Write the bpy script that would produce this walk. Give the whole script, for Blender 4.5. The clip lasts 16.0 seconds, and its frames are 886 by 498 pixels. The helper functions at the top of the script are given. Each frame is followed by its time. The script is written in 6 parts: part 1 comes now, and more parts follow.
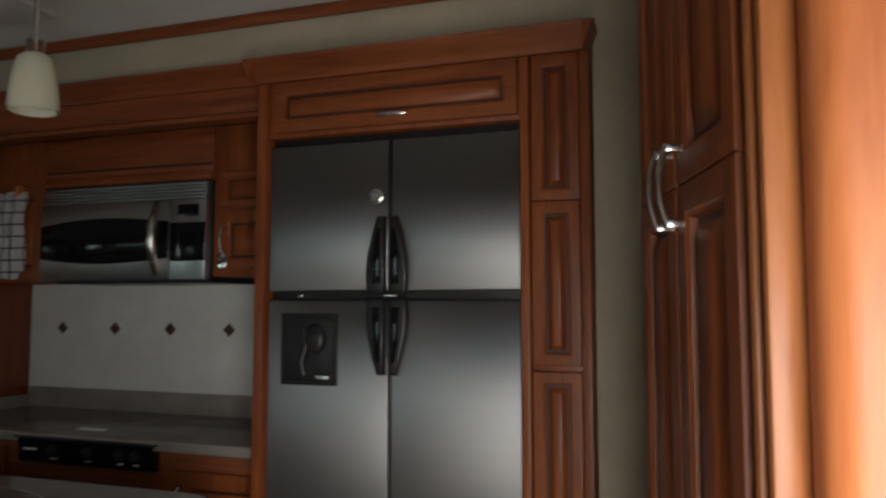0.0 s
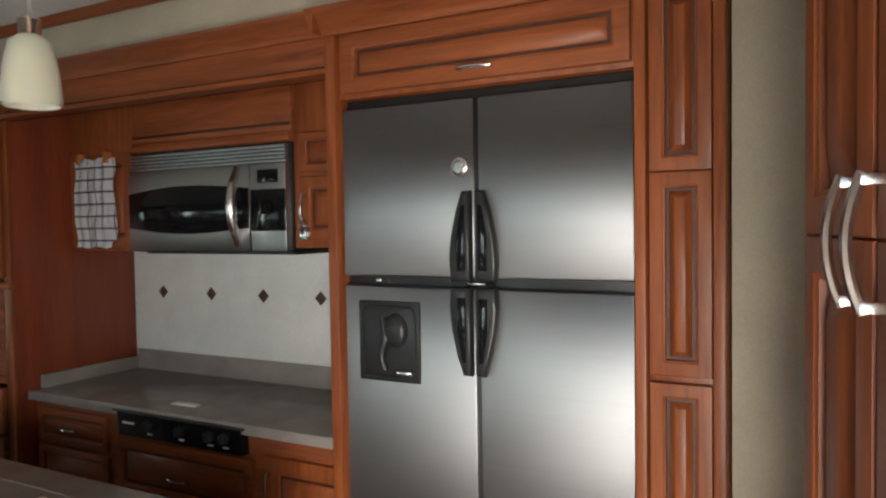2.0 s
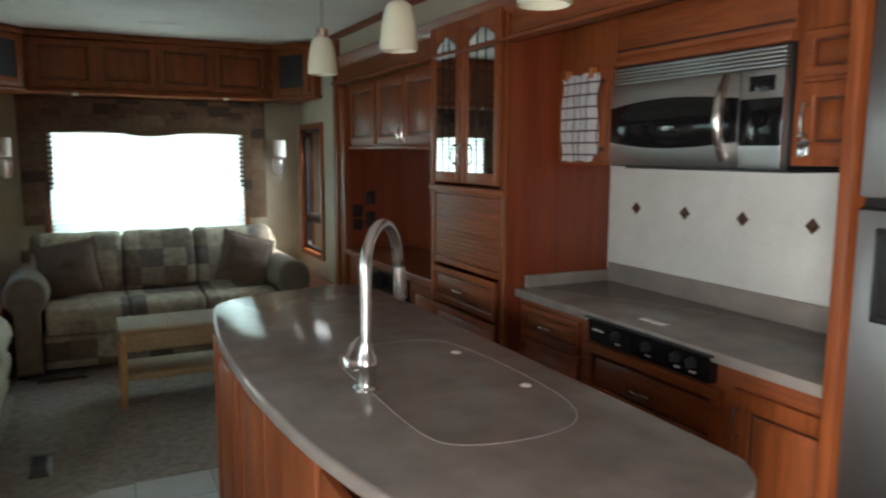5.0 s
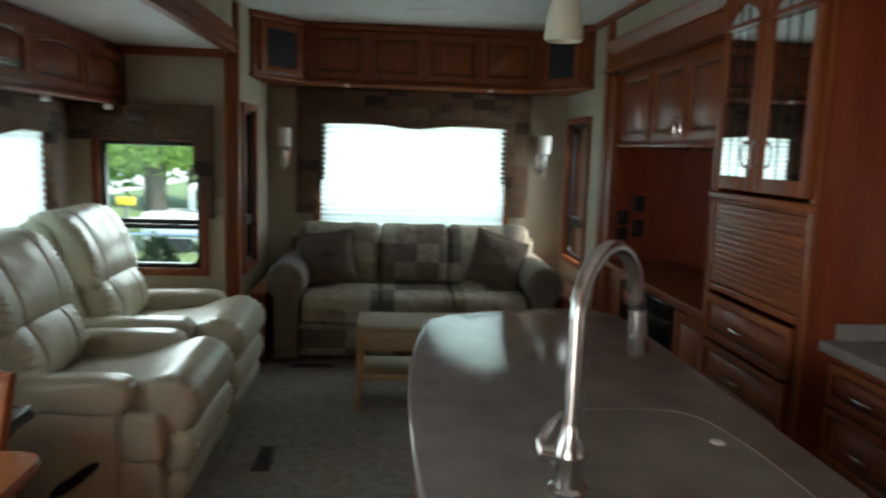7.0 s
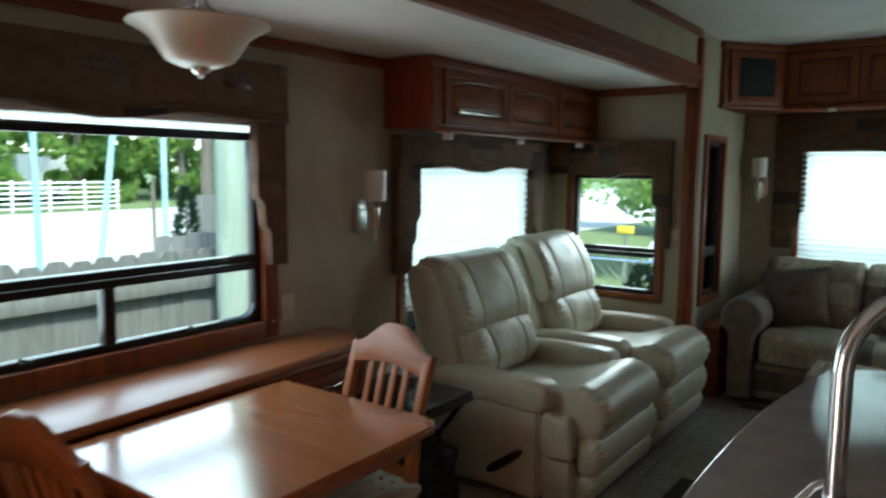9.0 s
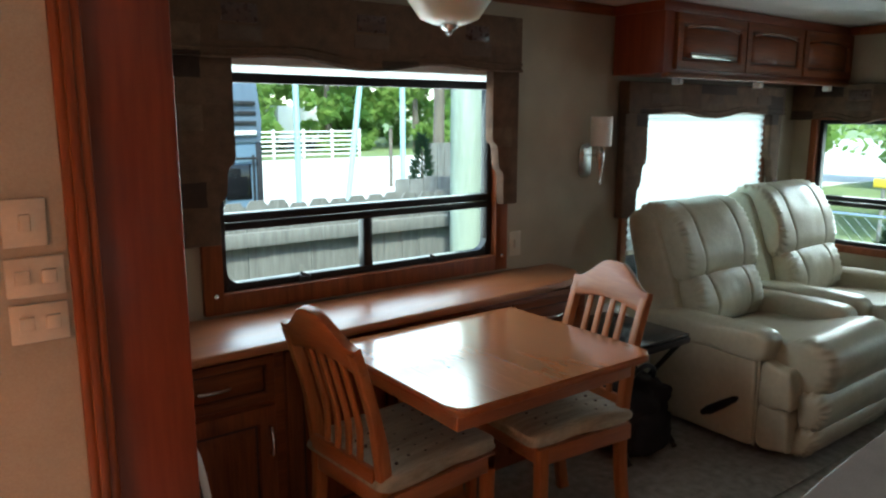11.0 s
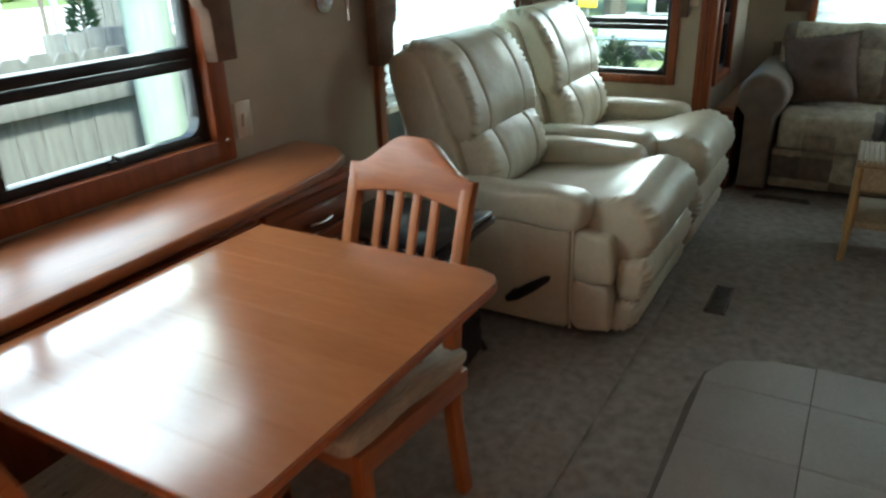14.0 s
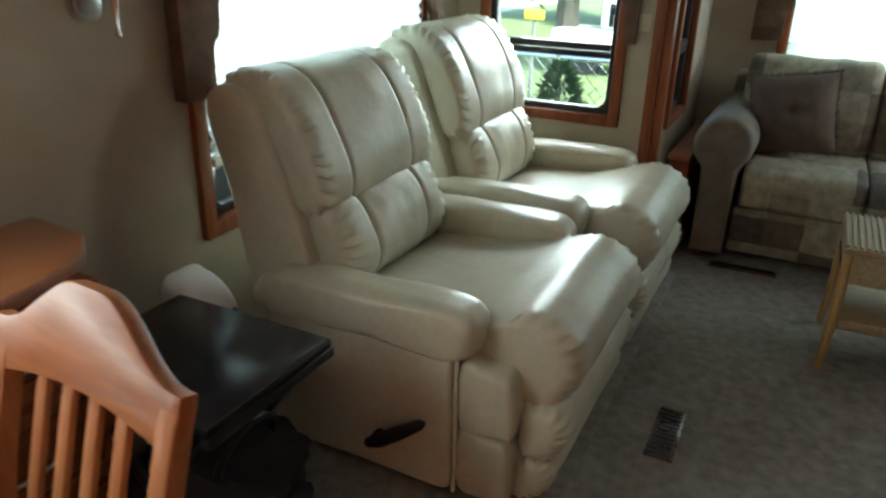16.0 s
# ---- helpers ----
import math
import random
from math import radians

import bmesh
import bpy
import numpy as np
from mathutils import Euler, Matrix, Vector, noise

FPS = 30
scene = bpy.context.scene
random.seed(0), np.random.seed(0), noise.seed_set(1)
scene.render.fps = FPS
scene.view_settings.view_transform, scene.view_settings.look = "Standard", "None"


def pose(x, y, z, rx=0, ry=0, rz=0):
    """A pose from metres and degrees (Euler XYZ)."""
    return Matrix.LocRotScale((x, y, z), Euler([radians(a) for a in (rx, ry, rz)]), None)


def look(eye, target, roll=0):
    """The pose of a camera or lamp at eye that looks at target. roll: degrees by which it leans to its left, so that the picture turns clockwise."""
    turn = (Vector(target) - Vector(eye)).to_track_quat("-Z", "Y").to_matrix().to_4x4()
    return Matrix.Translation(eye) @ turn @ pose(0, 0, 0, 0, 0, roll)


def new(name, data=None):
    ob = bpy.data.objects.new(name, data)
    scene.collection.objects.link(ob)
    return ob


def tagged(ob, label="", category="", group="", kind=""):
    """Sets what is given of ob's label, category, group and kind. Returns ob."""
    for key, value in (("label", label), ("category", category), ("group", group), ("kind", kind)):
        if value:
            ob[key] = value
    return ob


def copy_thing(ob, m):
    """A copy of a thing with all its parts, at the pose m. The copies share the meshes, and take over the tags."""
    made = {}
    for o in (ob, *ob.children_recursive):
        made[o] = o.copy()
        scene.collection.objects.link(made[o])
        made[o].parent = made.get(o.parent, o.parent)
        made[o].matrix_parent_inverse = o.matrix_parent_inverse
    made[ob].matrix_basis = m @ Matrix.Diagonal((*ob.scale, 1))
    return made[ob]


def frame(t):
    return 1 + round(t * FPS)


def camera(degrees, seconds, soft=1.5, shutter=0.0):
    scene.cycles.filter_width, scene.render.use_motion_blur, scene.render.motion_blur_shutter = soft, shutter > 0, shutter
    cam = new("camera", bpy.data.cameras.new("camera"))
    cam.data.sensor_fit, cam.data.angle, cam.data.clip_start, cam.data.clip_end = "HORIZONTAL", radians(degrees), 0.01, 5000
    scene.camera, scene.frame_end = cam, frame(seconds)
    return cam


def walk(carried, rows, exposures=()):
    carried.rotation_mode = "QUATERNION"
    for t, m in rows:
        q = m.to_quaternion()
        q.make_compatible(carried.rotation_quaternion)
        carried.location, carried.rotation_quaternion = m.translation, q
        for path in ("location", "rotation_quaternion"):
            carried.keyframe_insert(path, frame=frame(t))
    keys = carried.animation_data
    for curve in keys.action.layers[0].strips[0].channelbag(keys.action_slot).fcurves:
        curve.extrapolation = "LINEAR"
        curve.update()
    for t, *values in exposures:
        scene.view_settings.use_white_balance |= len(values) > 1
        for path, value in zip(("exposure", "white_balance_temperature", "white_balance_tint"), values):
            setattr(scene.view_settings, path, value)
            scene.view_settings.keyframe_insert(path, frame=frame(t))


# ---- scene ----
cam = camera(63.1, 16.0, 2.2, 0.5)
PATH = [
    (0, (0.432, 0.54, 1.382), (-0.192, 2.435, 1.527), -0.0),
    (0.5, (0.441, 0.607, 1.44), (-0.353, 2.441, 1.487), -0.6),
    (1, (0.386, 0.751, 1.465), (-0.4, 2.587, 1.568), 2.8),
    (1.5, (0.371, 0.838, 1.548), (-0.471, 2.651, 1.497), -1.6),
    (2, (0.396, 0.878, 1.554), (-0.547, 2.64, 1.482), -0.9),
    (2.5, (0.427, 0.901, 1.537), (-0.597, 2.612, 1.381), 0.1),
    (3, (0.427, 0.902, 1.531), (-0.71, 2.527, 1.265), -0.1),
    (3.5, (0.405, 0.899, 1.532), (-0.911, 2.378, 1.251), 0.0),
    (4, (0.372, 0.876, 1.532), (-1.136, 2.166, 1.283), 0.4),
    (4.2, (0.36, 0.869, 1.529), (-1.215, 2.076, 1.276), 0.6),
    (6.3, (-0.002, 1.086, 1.484), (-1.924, 1.568, 1.211), 1.2),
    (6.5, (-0.061, 1.116, 1.48), (-1.994, 1.548, 1.201), 2.0),
    (7, (-0.245, 1.209, 1.49), (-2.22, 1.365, 1.212), 1.8),
    (7.5, (-0.317, 1.329, 1.494), (-2.283, 1.073, 1.229), 0.2),
    (8, (-0.347, 1.484, 1.503), (-2.217, 0.812, 1.275), 0.3),
    (8.5, (-0.321, 1.579, 1.512), (-2.056, 0.607, 1.299), -1.2),
    (9, (-0.223, 1.648, 1.508), (-1.835, 0.486, 1.286), 0.5),
    (9.5, (-0.073, 1.756, 1.493), (-1.527, 0.414, 1.199), -0.2),
    (9.7, (-0.046, 1.779, 1.497), (-1.437, 0.37, 1.212), -0.2),
    (11.8, (-0.063, 1.796, 1.491), (-1.209, 0.203, 1.103), 0.0),
    (12, (-0.065, 1.745, 1.483), (-1.272, 0.203, 1.074), -0.7),
    (12.5, (-0.14, 1.594, 1.436), (-1.401, 0.153, 0.859), -0.4),
    (13, (-0.337, 1.382, 1.427), (-1.616, 0.004, 0.744), -0.9),
    (13.5, (-0.486, 1.172, 1.418), (-1.918, -0.005, 0.666), -1.3),
    (14, (-0.655, 1.019, 1.403), (-2.244, 0.085, 0.627), -1.8),
    (14.5, (-0.93, 1.003, 1.414), (-2.534, 0.073, 0.663), -1.3),
    (15, (-1.173, 1.015, 1.418), (-2.773, 0.046, 0.713), -1.4),
    (15.5, (-1.401, 0.911, 1.415), (-3.062, 0.029, 0.733), 0.9),
    (16, (-1.587, 0.844, 1.375), (-3.239, 0.022, 0.603), 1.4),
]
EXPO = [(0.0, 0.9, 6600, 10), (0.6, 1.55, 6600, 10), (1.4, 2.2, 6600, 10), (3.0, 2.65, 6500, 10), (4.2, 2.8, 6500, 10), (6.3, 2.35, 6500, 10), (7.5, 2.2, 6400, 10), (9.0, 2.15, 6150, 8), (12.0, 2.55, 6300, 8), (14.0, 2.8, 6350, 8), (16.0, 3.02, 6450, 8)]
walk(cam, [(t, look(eye, target, roll)) for t, eye, target, roll in PATH], EXPO)

# ---- world and light ----
world = bpy.data.worlds.new("sky")
scene.world = world
world.use_nodes = True
wn = world.node_tree.nodes
sky = wn.new("ShaderNodeTexSky")
sky.sky_type, sky.sun_disc = "NISHITA", False
sky.sun_elevation, sky.sun_rotation = radians(56), radians(30)
world.node_tree.links.new(sky.outputs[0], wn["Background"].inputs[0])
wn["Background"].inputs[1].default_value = 0.15
sun = new("sun", bpy.data.lights.new("sun", "SUN"))
sun.data.energy, sun.data.angle, sun.data.color = 2.4, radians(6), (1.0, 0.96, 0.9)
sun.matrix_world = look((8, 14, 24), (0, 0, 0))


def window_light(name, eye, target, w, h, power, spread=150):
    """Skylight that enters through one opening."""
    lamp = new(name, bpy.data.lights.new(name, "AREA"))
    lamp.data.shape, lamp.data.size, lamp.data.size_y, lamp.data.energy = "RECTANGLE", w, h, power
    lamp.data.spread = radians(spread)
    lamp.data.color = (0.92, 0.985, 1.0)
    lamp.matrix_world = look(eye, target)
    return lamp


window_light("skylight_dinette", (-1.55, -0.80, 1.31), (-1.55, 1.0, 0.75), 1.2, 0.92, 3.7, 170)
window_light("skylight_recliner", (-3.725, -0.82, 1.08), (-3.725, 1.0, 1.08), 1.35, 1.0, 3.9, 180)
window_light("skylight_slide_end", (-5.0, -0.21, 1.1), (-3.5, -0.1, 0.4), 0.5, 0.7, 1.8)
window_light("skylight_rear", (-6.17, 1.41, 1.2), (-4.0, 1.41, 1.2), 1.5, 1.0, 6.3, 180)
window_light("skylight_side", (-5.57, 2.74, 1.2), (-5.4, 0.5, 0.5), 0.5, 0.9, 1.5)
entry = window_light("skylight_entry", (0.78, 0.15, 0.78), (0.50, 1.5, 0.30), 0.62, 1.4, 16)
entry.data.color = (1.0, 0.95, 0.88)

# ---- materials ----


def mat(name, color=(0.5, 0.5, 0.5), rough=0.5, metal=0.0, **extra):
    m = bpy.data.materials.new(name)
    m.use_nodes = True
    b = m.node_tree.nodes["Principled BSDF"]
    b.inputs["Base Color"].default_value = (*color, 1)
    b.inputs["Roughness"].default_value = rough
    b.inputs["Metallic"].default_value = metal
    for key, value in extra.items():
        b.inputs[key.replace("_", " ")].default_value = value
    return m


def grained(name, dark, light, scale=(6, 6, 6), rough=0.5, bump=0.1, fine=40.0, metal=0.0, distort=0.0, coat=0.0, mid=None, rough_var=0.15, ramp=(0.3, 0.7)):
    """Two noises, a broad one and a fine one, mixed into colour, gloss and relief."""
    m = mat(name, light, rough, metal)
    t = m.node_tree
    n, link = t.nodes, t.links.new
    b = n["Principled BSDF"]
    b.inputs["Coat Weight"].default_value = coat
    b.inputs["Coat Roughness"].default_value = 0.15
    co = n.new("ShaderNodeTexCoord")
    info = n.new("ShaderNodeObjectInfo")
    add = n.new("ShaderNodeVectorMath")
    add.operation = "MULTIPLY_ADD"
    add.inputs[1].default_value = (3.7, 5.1, 2.3)
    link(info.outputs["Random"], add.inputs[0])
    link(co.outputs["Object"], add.inputs[2])
    mp = n.new("ShaderNodeMapping")
    mp.inputs["Scale"].default_value = scale
    link(add.outputs[0], mp.inputs[0])
    n1 = n.new("ShaderNodeTexNoise")
    n1.inputs["Scale"].default_value, n1.inputs["Detail"].default_value, n1.inputs["Distortion"].default_value = 1.0, 5, distort
    link(mp.outputs[0], n1.inputs[0])
    n2 = n.new("ShaderNodeTexNoise")
    n2.inputs["Scale"].default_value, n2.inputs["Detail"].default_value = fine / max(scale), 3
    link(mp.outputs[0], n2.inputs[0])
    mix = n.new("ShaderNodeMath")
    mix.operation = "MULTIPLY_ADD"
    mix.inputs[1].default_value = 0.4
    link(n2.outputs[0], mix.inputs[0])
    sc = n.new("ShaderNodeMath")
    sc.operation = "MULTIPLY"
    sc.inputs[1].default_value = 0.6
    link(n1.outputs[0], sc.inputs[0])
    link(sc.outputs[0], mix.inputs[2])
    cr = n.new("ShaderNodeValToRGB")
    cr.color_ramp.elements[0].position, cr.color_ramp.elements[1].position = ramp
    cr.color_ramp.elements[0].color, cr.color_ramp.elements[1].color = (*dark, 1), (*light, 1)
    if mid:
        e = cr.color_ramp.elements.new(0.5)
        e.color = (*mid, 1)
    link(mix.outputs[0], cr.inputs[0])
    link(cr.outputs[0], b.inputs["Base Color"])
    mr = n.new("ShaderNodeMapRange")
    mr.inputs["To Min"].default_value, mr.inputs["To Max"].default_value = max(0.02, rough - rough_var), rough + rough_var
    link(n1.outputs[0], mr.inputs[0])
    link(mr.outputs[0], b.inputs["Roughness"])
    if bump:
        bp = n.new("ShaderNodeBump")
        bp.inputs["Strength"].default_value, bp.inputs["Distance"].default_value = bump, 0.01
        link(mix.outputs[0], bp.inputs["Height"])
        link(bp.outputs[0], b.inputs["Normal"])
    return m


CHERRY_D, CHERRY_L = (0.112, 0.026, 0.008), (0.285, 0.078, 0.021)
wood_v = grained("cherry_wood_upright", CHERRY_D, CHERRY_L, (22, 22, 1.6), 0.46, 0.05, 120, distort=0.6, coat=0.04)
wood_h = grained("cherry_wood_level", CHERRY_D, CHERRY_L, (1.6, 22, 22), 0.46, 0.05, 120, distort=0.6, coat=0.04)
wood_y = grained("cherry_wood_across", CHERRY_D, CHERRY_L, (22, 1.6, 22), 0.46, 0.05, 120, distort=0.6, coat=0.04)
panel_red = grained("red_veneer", (0.15, 0.028, 0.012), (0.24, 0.055, 0.022), (14, 14, 1.0), 0.4, 0.02, 90, distort=0.4, coat=0.15)
wood_orange = grained("orange_veneer", (0.42, 0.115, 0.035), (0.60, 0.20, 0.065), (26, 26, 2.2), 0.45, 0.03, 140, distort=1.8, coat=0.0)
honey_x = grained("honey_wood_level", (0.24, 0.070, 0.022), (0.42, 0.148, 0.048), (2.0, 16, 16), 0.46, 0.03, 110, distort=0.5, coat=0.3)
honey_y = grained("honey_wood_across", (0.24, 0.070, 0.022), (0.42, 0.148, 0.048), (16, 2.0, 16), 0.42, 0.03, 110, distort=0.5, coat=0.1)
honey_v = grained("honey_wood_upright", (0.27, 0.083, 0.026), (0.46, 0.170, 0.056), (20, 20, 2.0), 0.42, 0.03, 110, distort=0.5, coat=0.1)
table_m = grained("polished_honey_board", (0.32, 0.105, 0.034), (0.43, 0.155, 0.051), (7, 1.3, 7), 0.2, 0.0, 110, distort=0.5, coat=1.0, rough_var=0.05)
for _m in (wood_v, wood_h, wood_y, honey_v, honey_y, panel_red):
    _m.node_tree.nodes["Principled BSDF"].inputs["Specular IOR Level"].default_value = 0.32
for _m, _i, _r in ((table_m, 1.7, 0.17), (honey_x, 1.4, 0.34)):
    _b = _m.node_tree.nodes["Principled BSDF"]
    _b.inputs["Coat Weight"].default_value, _b.inputs["Coat IOR"].default_value, _b.inputs["Coat Roughness"].default_value = 1.0, _i, _r
wall_paper = grained("beige_wallpaper", (0.33, 0.285, 0.212), (0.44, 0.39, 0.30), (5, 5, 5), 0.75, 0.08, 220, rough_var=0.08)
ceil_mat = grained("white_ceiling_fabric", (0.70, 0.69, 0.67), (0.82, 0.81, 0.79), (6, 6, 6), 0.85, 0.1, 260, rough_var=0.05)
steel = grained("brushed_steel", (0.178, 0.181, 0.185), (0.19, 0.193, 0.197), (1.0, 1.0, 70), 0.42, 0.0, 120, metal=1.0, rough_var=0.004)
_b = steel.node_tree.nodes["Principled BSDF"]
_b.inputs["Anisotropic"].default_value = 0.8
_t = steel.node_tree.nodes.new("ShaderNodeTangent")
_t.direction_type, _t.axis = "RADIAL", "Z"
steel.node_tree.links.new(_t.outputs[0], _b.inputs["Tangent"])
oven_steel = grained("bright_brushed_steel", (0.56, 0.565, 0.57), (0.60, 0.605, 0.61), (1.0, 1.0, 70), 0.3, 0.0, 120, metal=1.0, rough_var=0.02)
chrome = mat("chrome", (0.75, 0.75, 0.74), 0.12, 1.0)
nickel = grained("brushed_nickel", (0.55, 0.54, 0.52), (0.7, 0.69, 0.67), (40, 40, 40), 0.25, 0.01, 200, metal=1.0, rough_var=0.06)
black_pl = grained("black_plastic", (0.010, 0.010, 0.011), (0.022, 0.022, 0.023), (30, 30, 30), 0.35, 0.02, 300, rough_var=0.08)
black_lq = grained("black_lacquer", (0.008, 0.008, 0.009), (0.014, 0.014, 0.016), (20, 20, 20), 0.2, 0.0, 200, rough_var=0.05)
black_pl.node_tree.nodes["Principled BSDF"].inputs["Specular IOR Level"].default_value = 0.3
black_gl = mat("black_glass", (0.006, 0.006, 0.007), 0.09)
black_gl.node_tree.nodes["Principled BSDF"].inputs["Specular IOR Level"].default_value = 0.35
dark_cloth = grained("black_nylon", (0.008, 0.008, 0.010), (0.02, 0.02, 0.025), (20, 20, 20), 0.8, 0.2, 300)
counter_m = grained("taupe_solid_surface", (0.168, 0.146, 0.132), (0.275, 0.246, 0.226), (9, 9, 9), 0.10, 0.0, 420, mid=(0.22, 0.195, 0.176), rough_var=0.03, coat=0.0)
seam_m = grained("taupe_filler", (0.30, 0.275, 0.25), (0.36, 0.33, 0.30), (20, 20, 20), 0.3, 0.0, 300, rough_var=0.05)
counter_m.node_tree.nodes["Principled BSDF"].inputs["Specular IOR Level"].default_value = 0.07
tile_m = grained("beige_floor_tile", (0.22, 0.205, 0.182), (0.31, 0.29, 0.262), (5, 5, 5), 0.4, 0.05, 90)
grout_m = grained("tile_grout", (0.10, 0.085, 0.07), (0.15, 0.13, 0.11), (30, 30, 30), 0.9, 0.1, 200)
splash_m = grained("white_splash_tile", (0.50, 0.50, 0.48), (0.62, 0.62, 0.60), (7, 7, 7), 0.35, 0.02, 100)
carpet_m = grained("taupe_carpet", (0.175, 0.162, 0.14), (0.34, 0.315, 0.275), (24, 24, 24), 0.95, 0.9, 420, rough_var=0.03, ramp=(0.34, 0.66))
leather = grained("cream_leather", (0.43, 0.405, 0.295), (0.55, 0.52, 0.395), (7, 7, 7), 0.33, 0.2, 42, rough_var=0.06, distort=0.8)
seat_m = grained("striped_chenille", (0.27, 0.25, 0.185), (0.47, 0.435, 0.335), (4, 48, 10), 0.9, 0.3, 400, ramp=(0.34, 0.66))
pillow_m = grained("brown_chenille", (0.075, 0.048, 0.033), (0.14, 0.096, 0.068), (24, 24, 24), 0.95, 0.5, 300)
shade_m = mat("frosted_glass_shade", (0.58, 0.55, 0.45), 0.35, 0.0, Transmission_Weight=0.0, Subsurface_Weight=0.3)
white_pl = grained("white_plastic", (0.68, 0.67, 0.64), (0.78, 0.77, 0.74), (20, 20, 20), 0.4, 0.0, 100)
beige_pl = grained("almond_plastic", (0.50, 0.44, 0.34), (0.60, 0.54, 0.43), (20, 20, 20), 0.45, 0.0, 100)
wicker_m = grained("golden_wicker", (0.19, 0.125, 0.06), (0.37, 0.26, 0.14), (60, 60, 60), 0.55, 0.5, 300)
cane_m = grained("honey_cane", (0.28, 0.15, 0.05), (0.46, 0.28, 0.11), (10, 10, 10), 0.4, 0.1, 100)
diamond_m = grained("brown_accent_tile", (0.035, 0.016, 0.010), (0.08, 0.035, 0.022), (60, 60, 60), 0.3, 0.05, 200)
fence_m = grained("weathered_cedar", (0.085, 0.084, 0.074), (0.19, 0.186, 0.168), (26, 26, 2.0), 0.9, 0.3, 120)
pole_m = grained("treated_pole", (0.20, 0.24, 0.19), (0.34, 0.40, 0.32), (14, 14, 1.2), 0.9, 0.3, 100)
grass_m = grained("grass", (0.06, 0.10, 0.03), (0.15, 0.19, 0.07), (2, 2, 2), 0.95, 0.5, 60)
road_m = grained("pale_gravel", (0.36, 0.35, 0.32), (0.50, 0.49, 0.45), (1, 1, 1), 0.95, 0.3, 60)
leaf_m = grained("leaves", (0.06, 0.15, 0.03), (0.20, 0.33, 0.09), (1.5, 1.5, 1.5), 0.7, 0.0, 20)
_n = leaf_m.node_tree.nodes
_tl, _mx = _n.new("ShaderNodeBsdfTranslucent"), _n.new("ShaderNodeMixShader")
_tl.inputs[0].default_value, _mx.inputs[0].default_value = (0.36, 0.52, 0.14, 1), 0.5
for _a, _c in ((_n["Principled BSDF"].outputs[0], _mx.inputs[1]), (_tl.outputs[0], _mx.inputs[2]), (_mx.outputs[0], _n["Material Output"].inputs[0])):
    leaf_m.node_tree.links.new(_a, _c)
glaze_m = grained("dark_glaze", (0.030, 0.009, 0.005), (0.07, 0.020, 0.009), (12, 12, 12), 0.45, 0.02, 90)
trailer_bl = grained("pale_blue_gelcoat", (0.085, 0.14, 0.19), (0.13, 0.19, 0.25), (2, 2, 2), 0.4, 0.02, 40)
straw_m = grained("dry_grass", (0.30, 0.30, 0.14), (0.48, 0.46, 0.24), (2, 2, 2), 0.95, 0.4, 60)
bark_m = grained("bark", (0.06, 0.05, 0.04), (0.14, 0.12, 0.09), (12, 12, 2), 0.95, 0.5, 60)
paint_bl = grained("pale_blue_paint", (0.25, 0.42, 0.46), (0.36, 0.54, 0.58), (3, 3, 3), 0.5, 0.05, 60)
paint_w = grained("white_paint", (0.62, 0.62, 0.60), (0.76, 0.76, 0.74), (3, 3, 3), 0.5, 0.03, 60)
rv_grey = grained("blue_grey_gelcoat", (0.06, 0.085, 0.115), (0.10, 0.135, 0.17), (2, 2, 2), 0.35, 0.02, 40)
rubber = mat("black_rubber", (0.012, 0.012, 0.012), 0.5)
yellow_m = mat("yellow_paint", (0.75, 0.52, 0.04), 0.5)

glass_m = bpy.data.materials.new("clear_glass")
glass_m.use_nodes = True
gn = glass_m.node_tree.nodes
gn.remove(gn["Principled BSDF"])
g_tr, g_gl, g_mx, g_fr = gn.new("ShaderNodeBsdfTransparent"), gn.new("ShaderNodeBsdfGlossy"), gn.new("ShaderNodeMixShader"), gn.new("ShaderNodeFresnel")
g_gl.inputs["Roughness"].default_value = 0.02
g_tr.inputs[0].default_value = (0.91, 0.985, 0.97, 1)
g_fr.inputs["IOR"].default_value = 1.36
for a, b in ((g_fr.outputs[0], g_mx.inputs[0]), (g_tr.outputs[0], g_mx.inputs[1]), (g_gl.outputs[0], g_mx.inputs[2]), (g_mx.outputs[0], gn["Material Output"].inputs[0])):
    glass_m.node_tree.links.new(a, b)

blind_m = bpy.data.materials.new("white_pleated_blind")
blind_m.use_nodes = True
bn = blind_m.node_tree.nodes
bn.remove(bn["Principled BSDF"])
b_tl, b_df, b_mx = bn.new("ShaderNodeBsdfTranslucent"), bn.new("ShaderNodeBsdfDiffuse"), bn.new("ShaderNodeMixShader")
b_tl.inputs[0].default_value, b_df.inputs[0].default_value, b_mx.inputs[0].default_value = (0.66, 0.74, 0.73, 1), (0.74, 0.77, 0.76, 1), 0.3
for a, b in ((b_tl.outputs[0], b_mx.inputs[1]), (b_df.outputs[0], b_mx.inputs[2]), (b_mx.outputs[0], bn["Material Output"].inputs[0])):
    blind_m.node_tree.links.new(a, b)


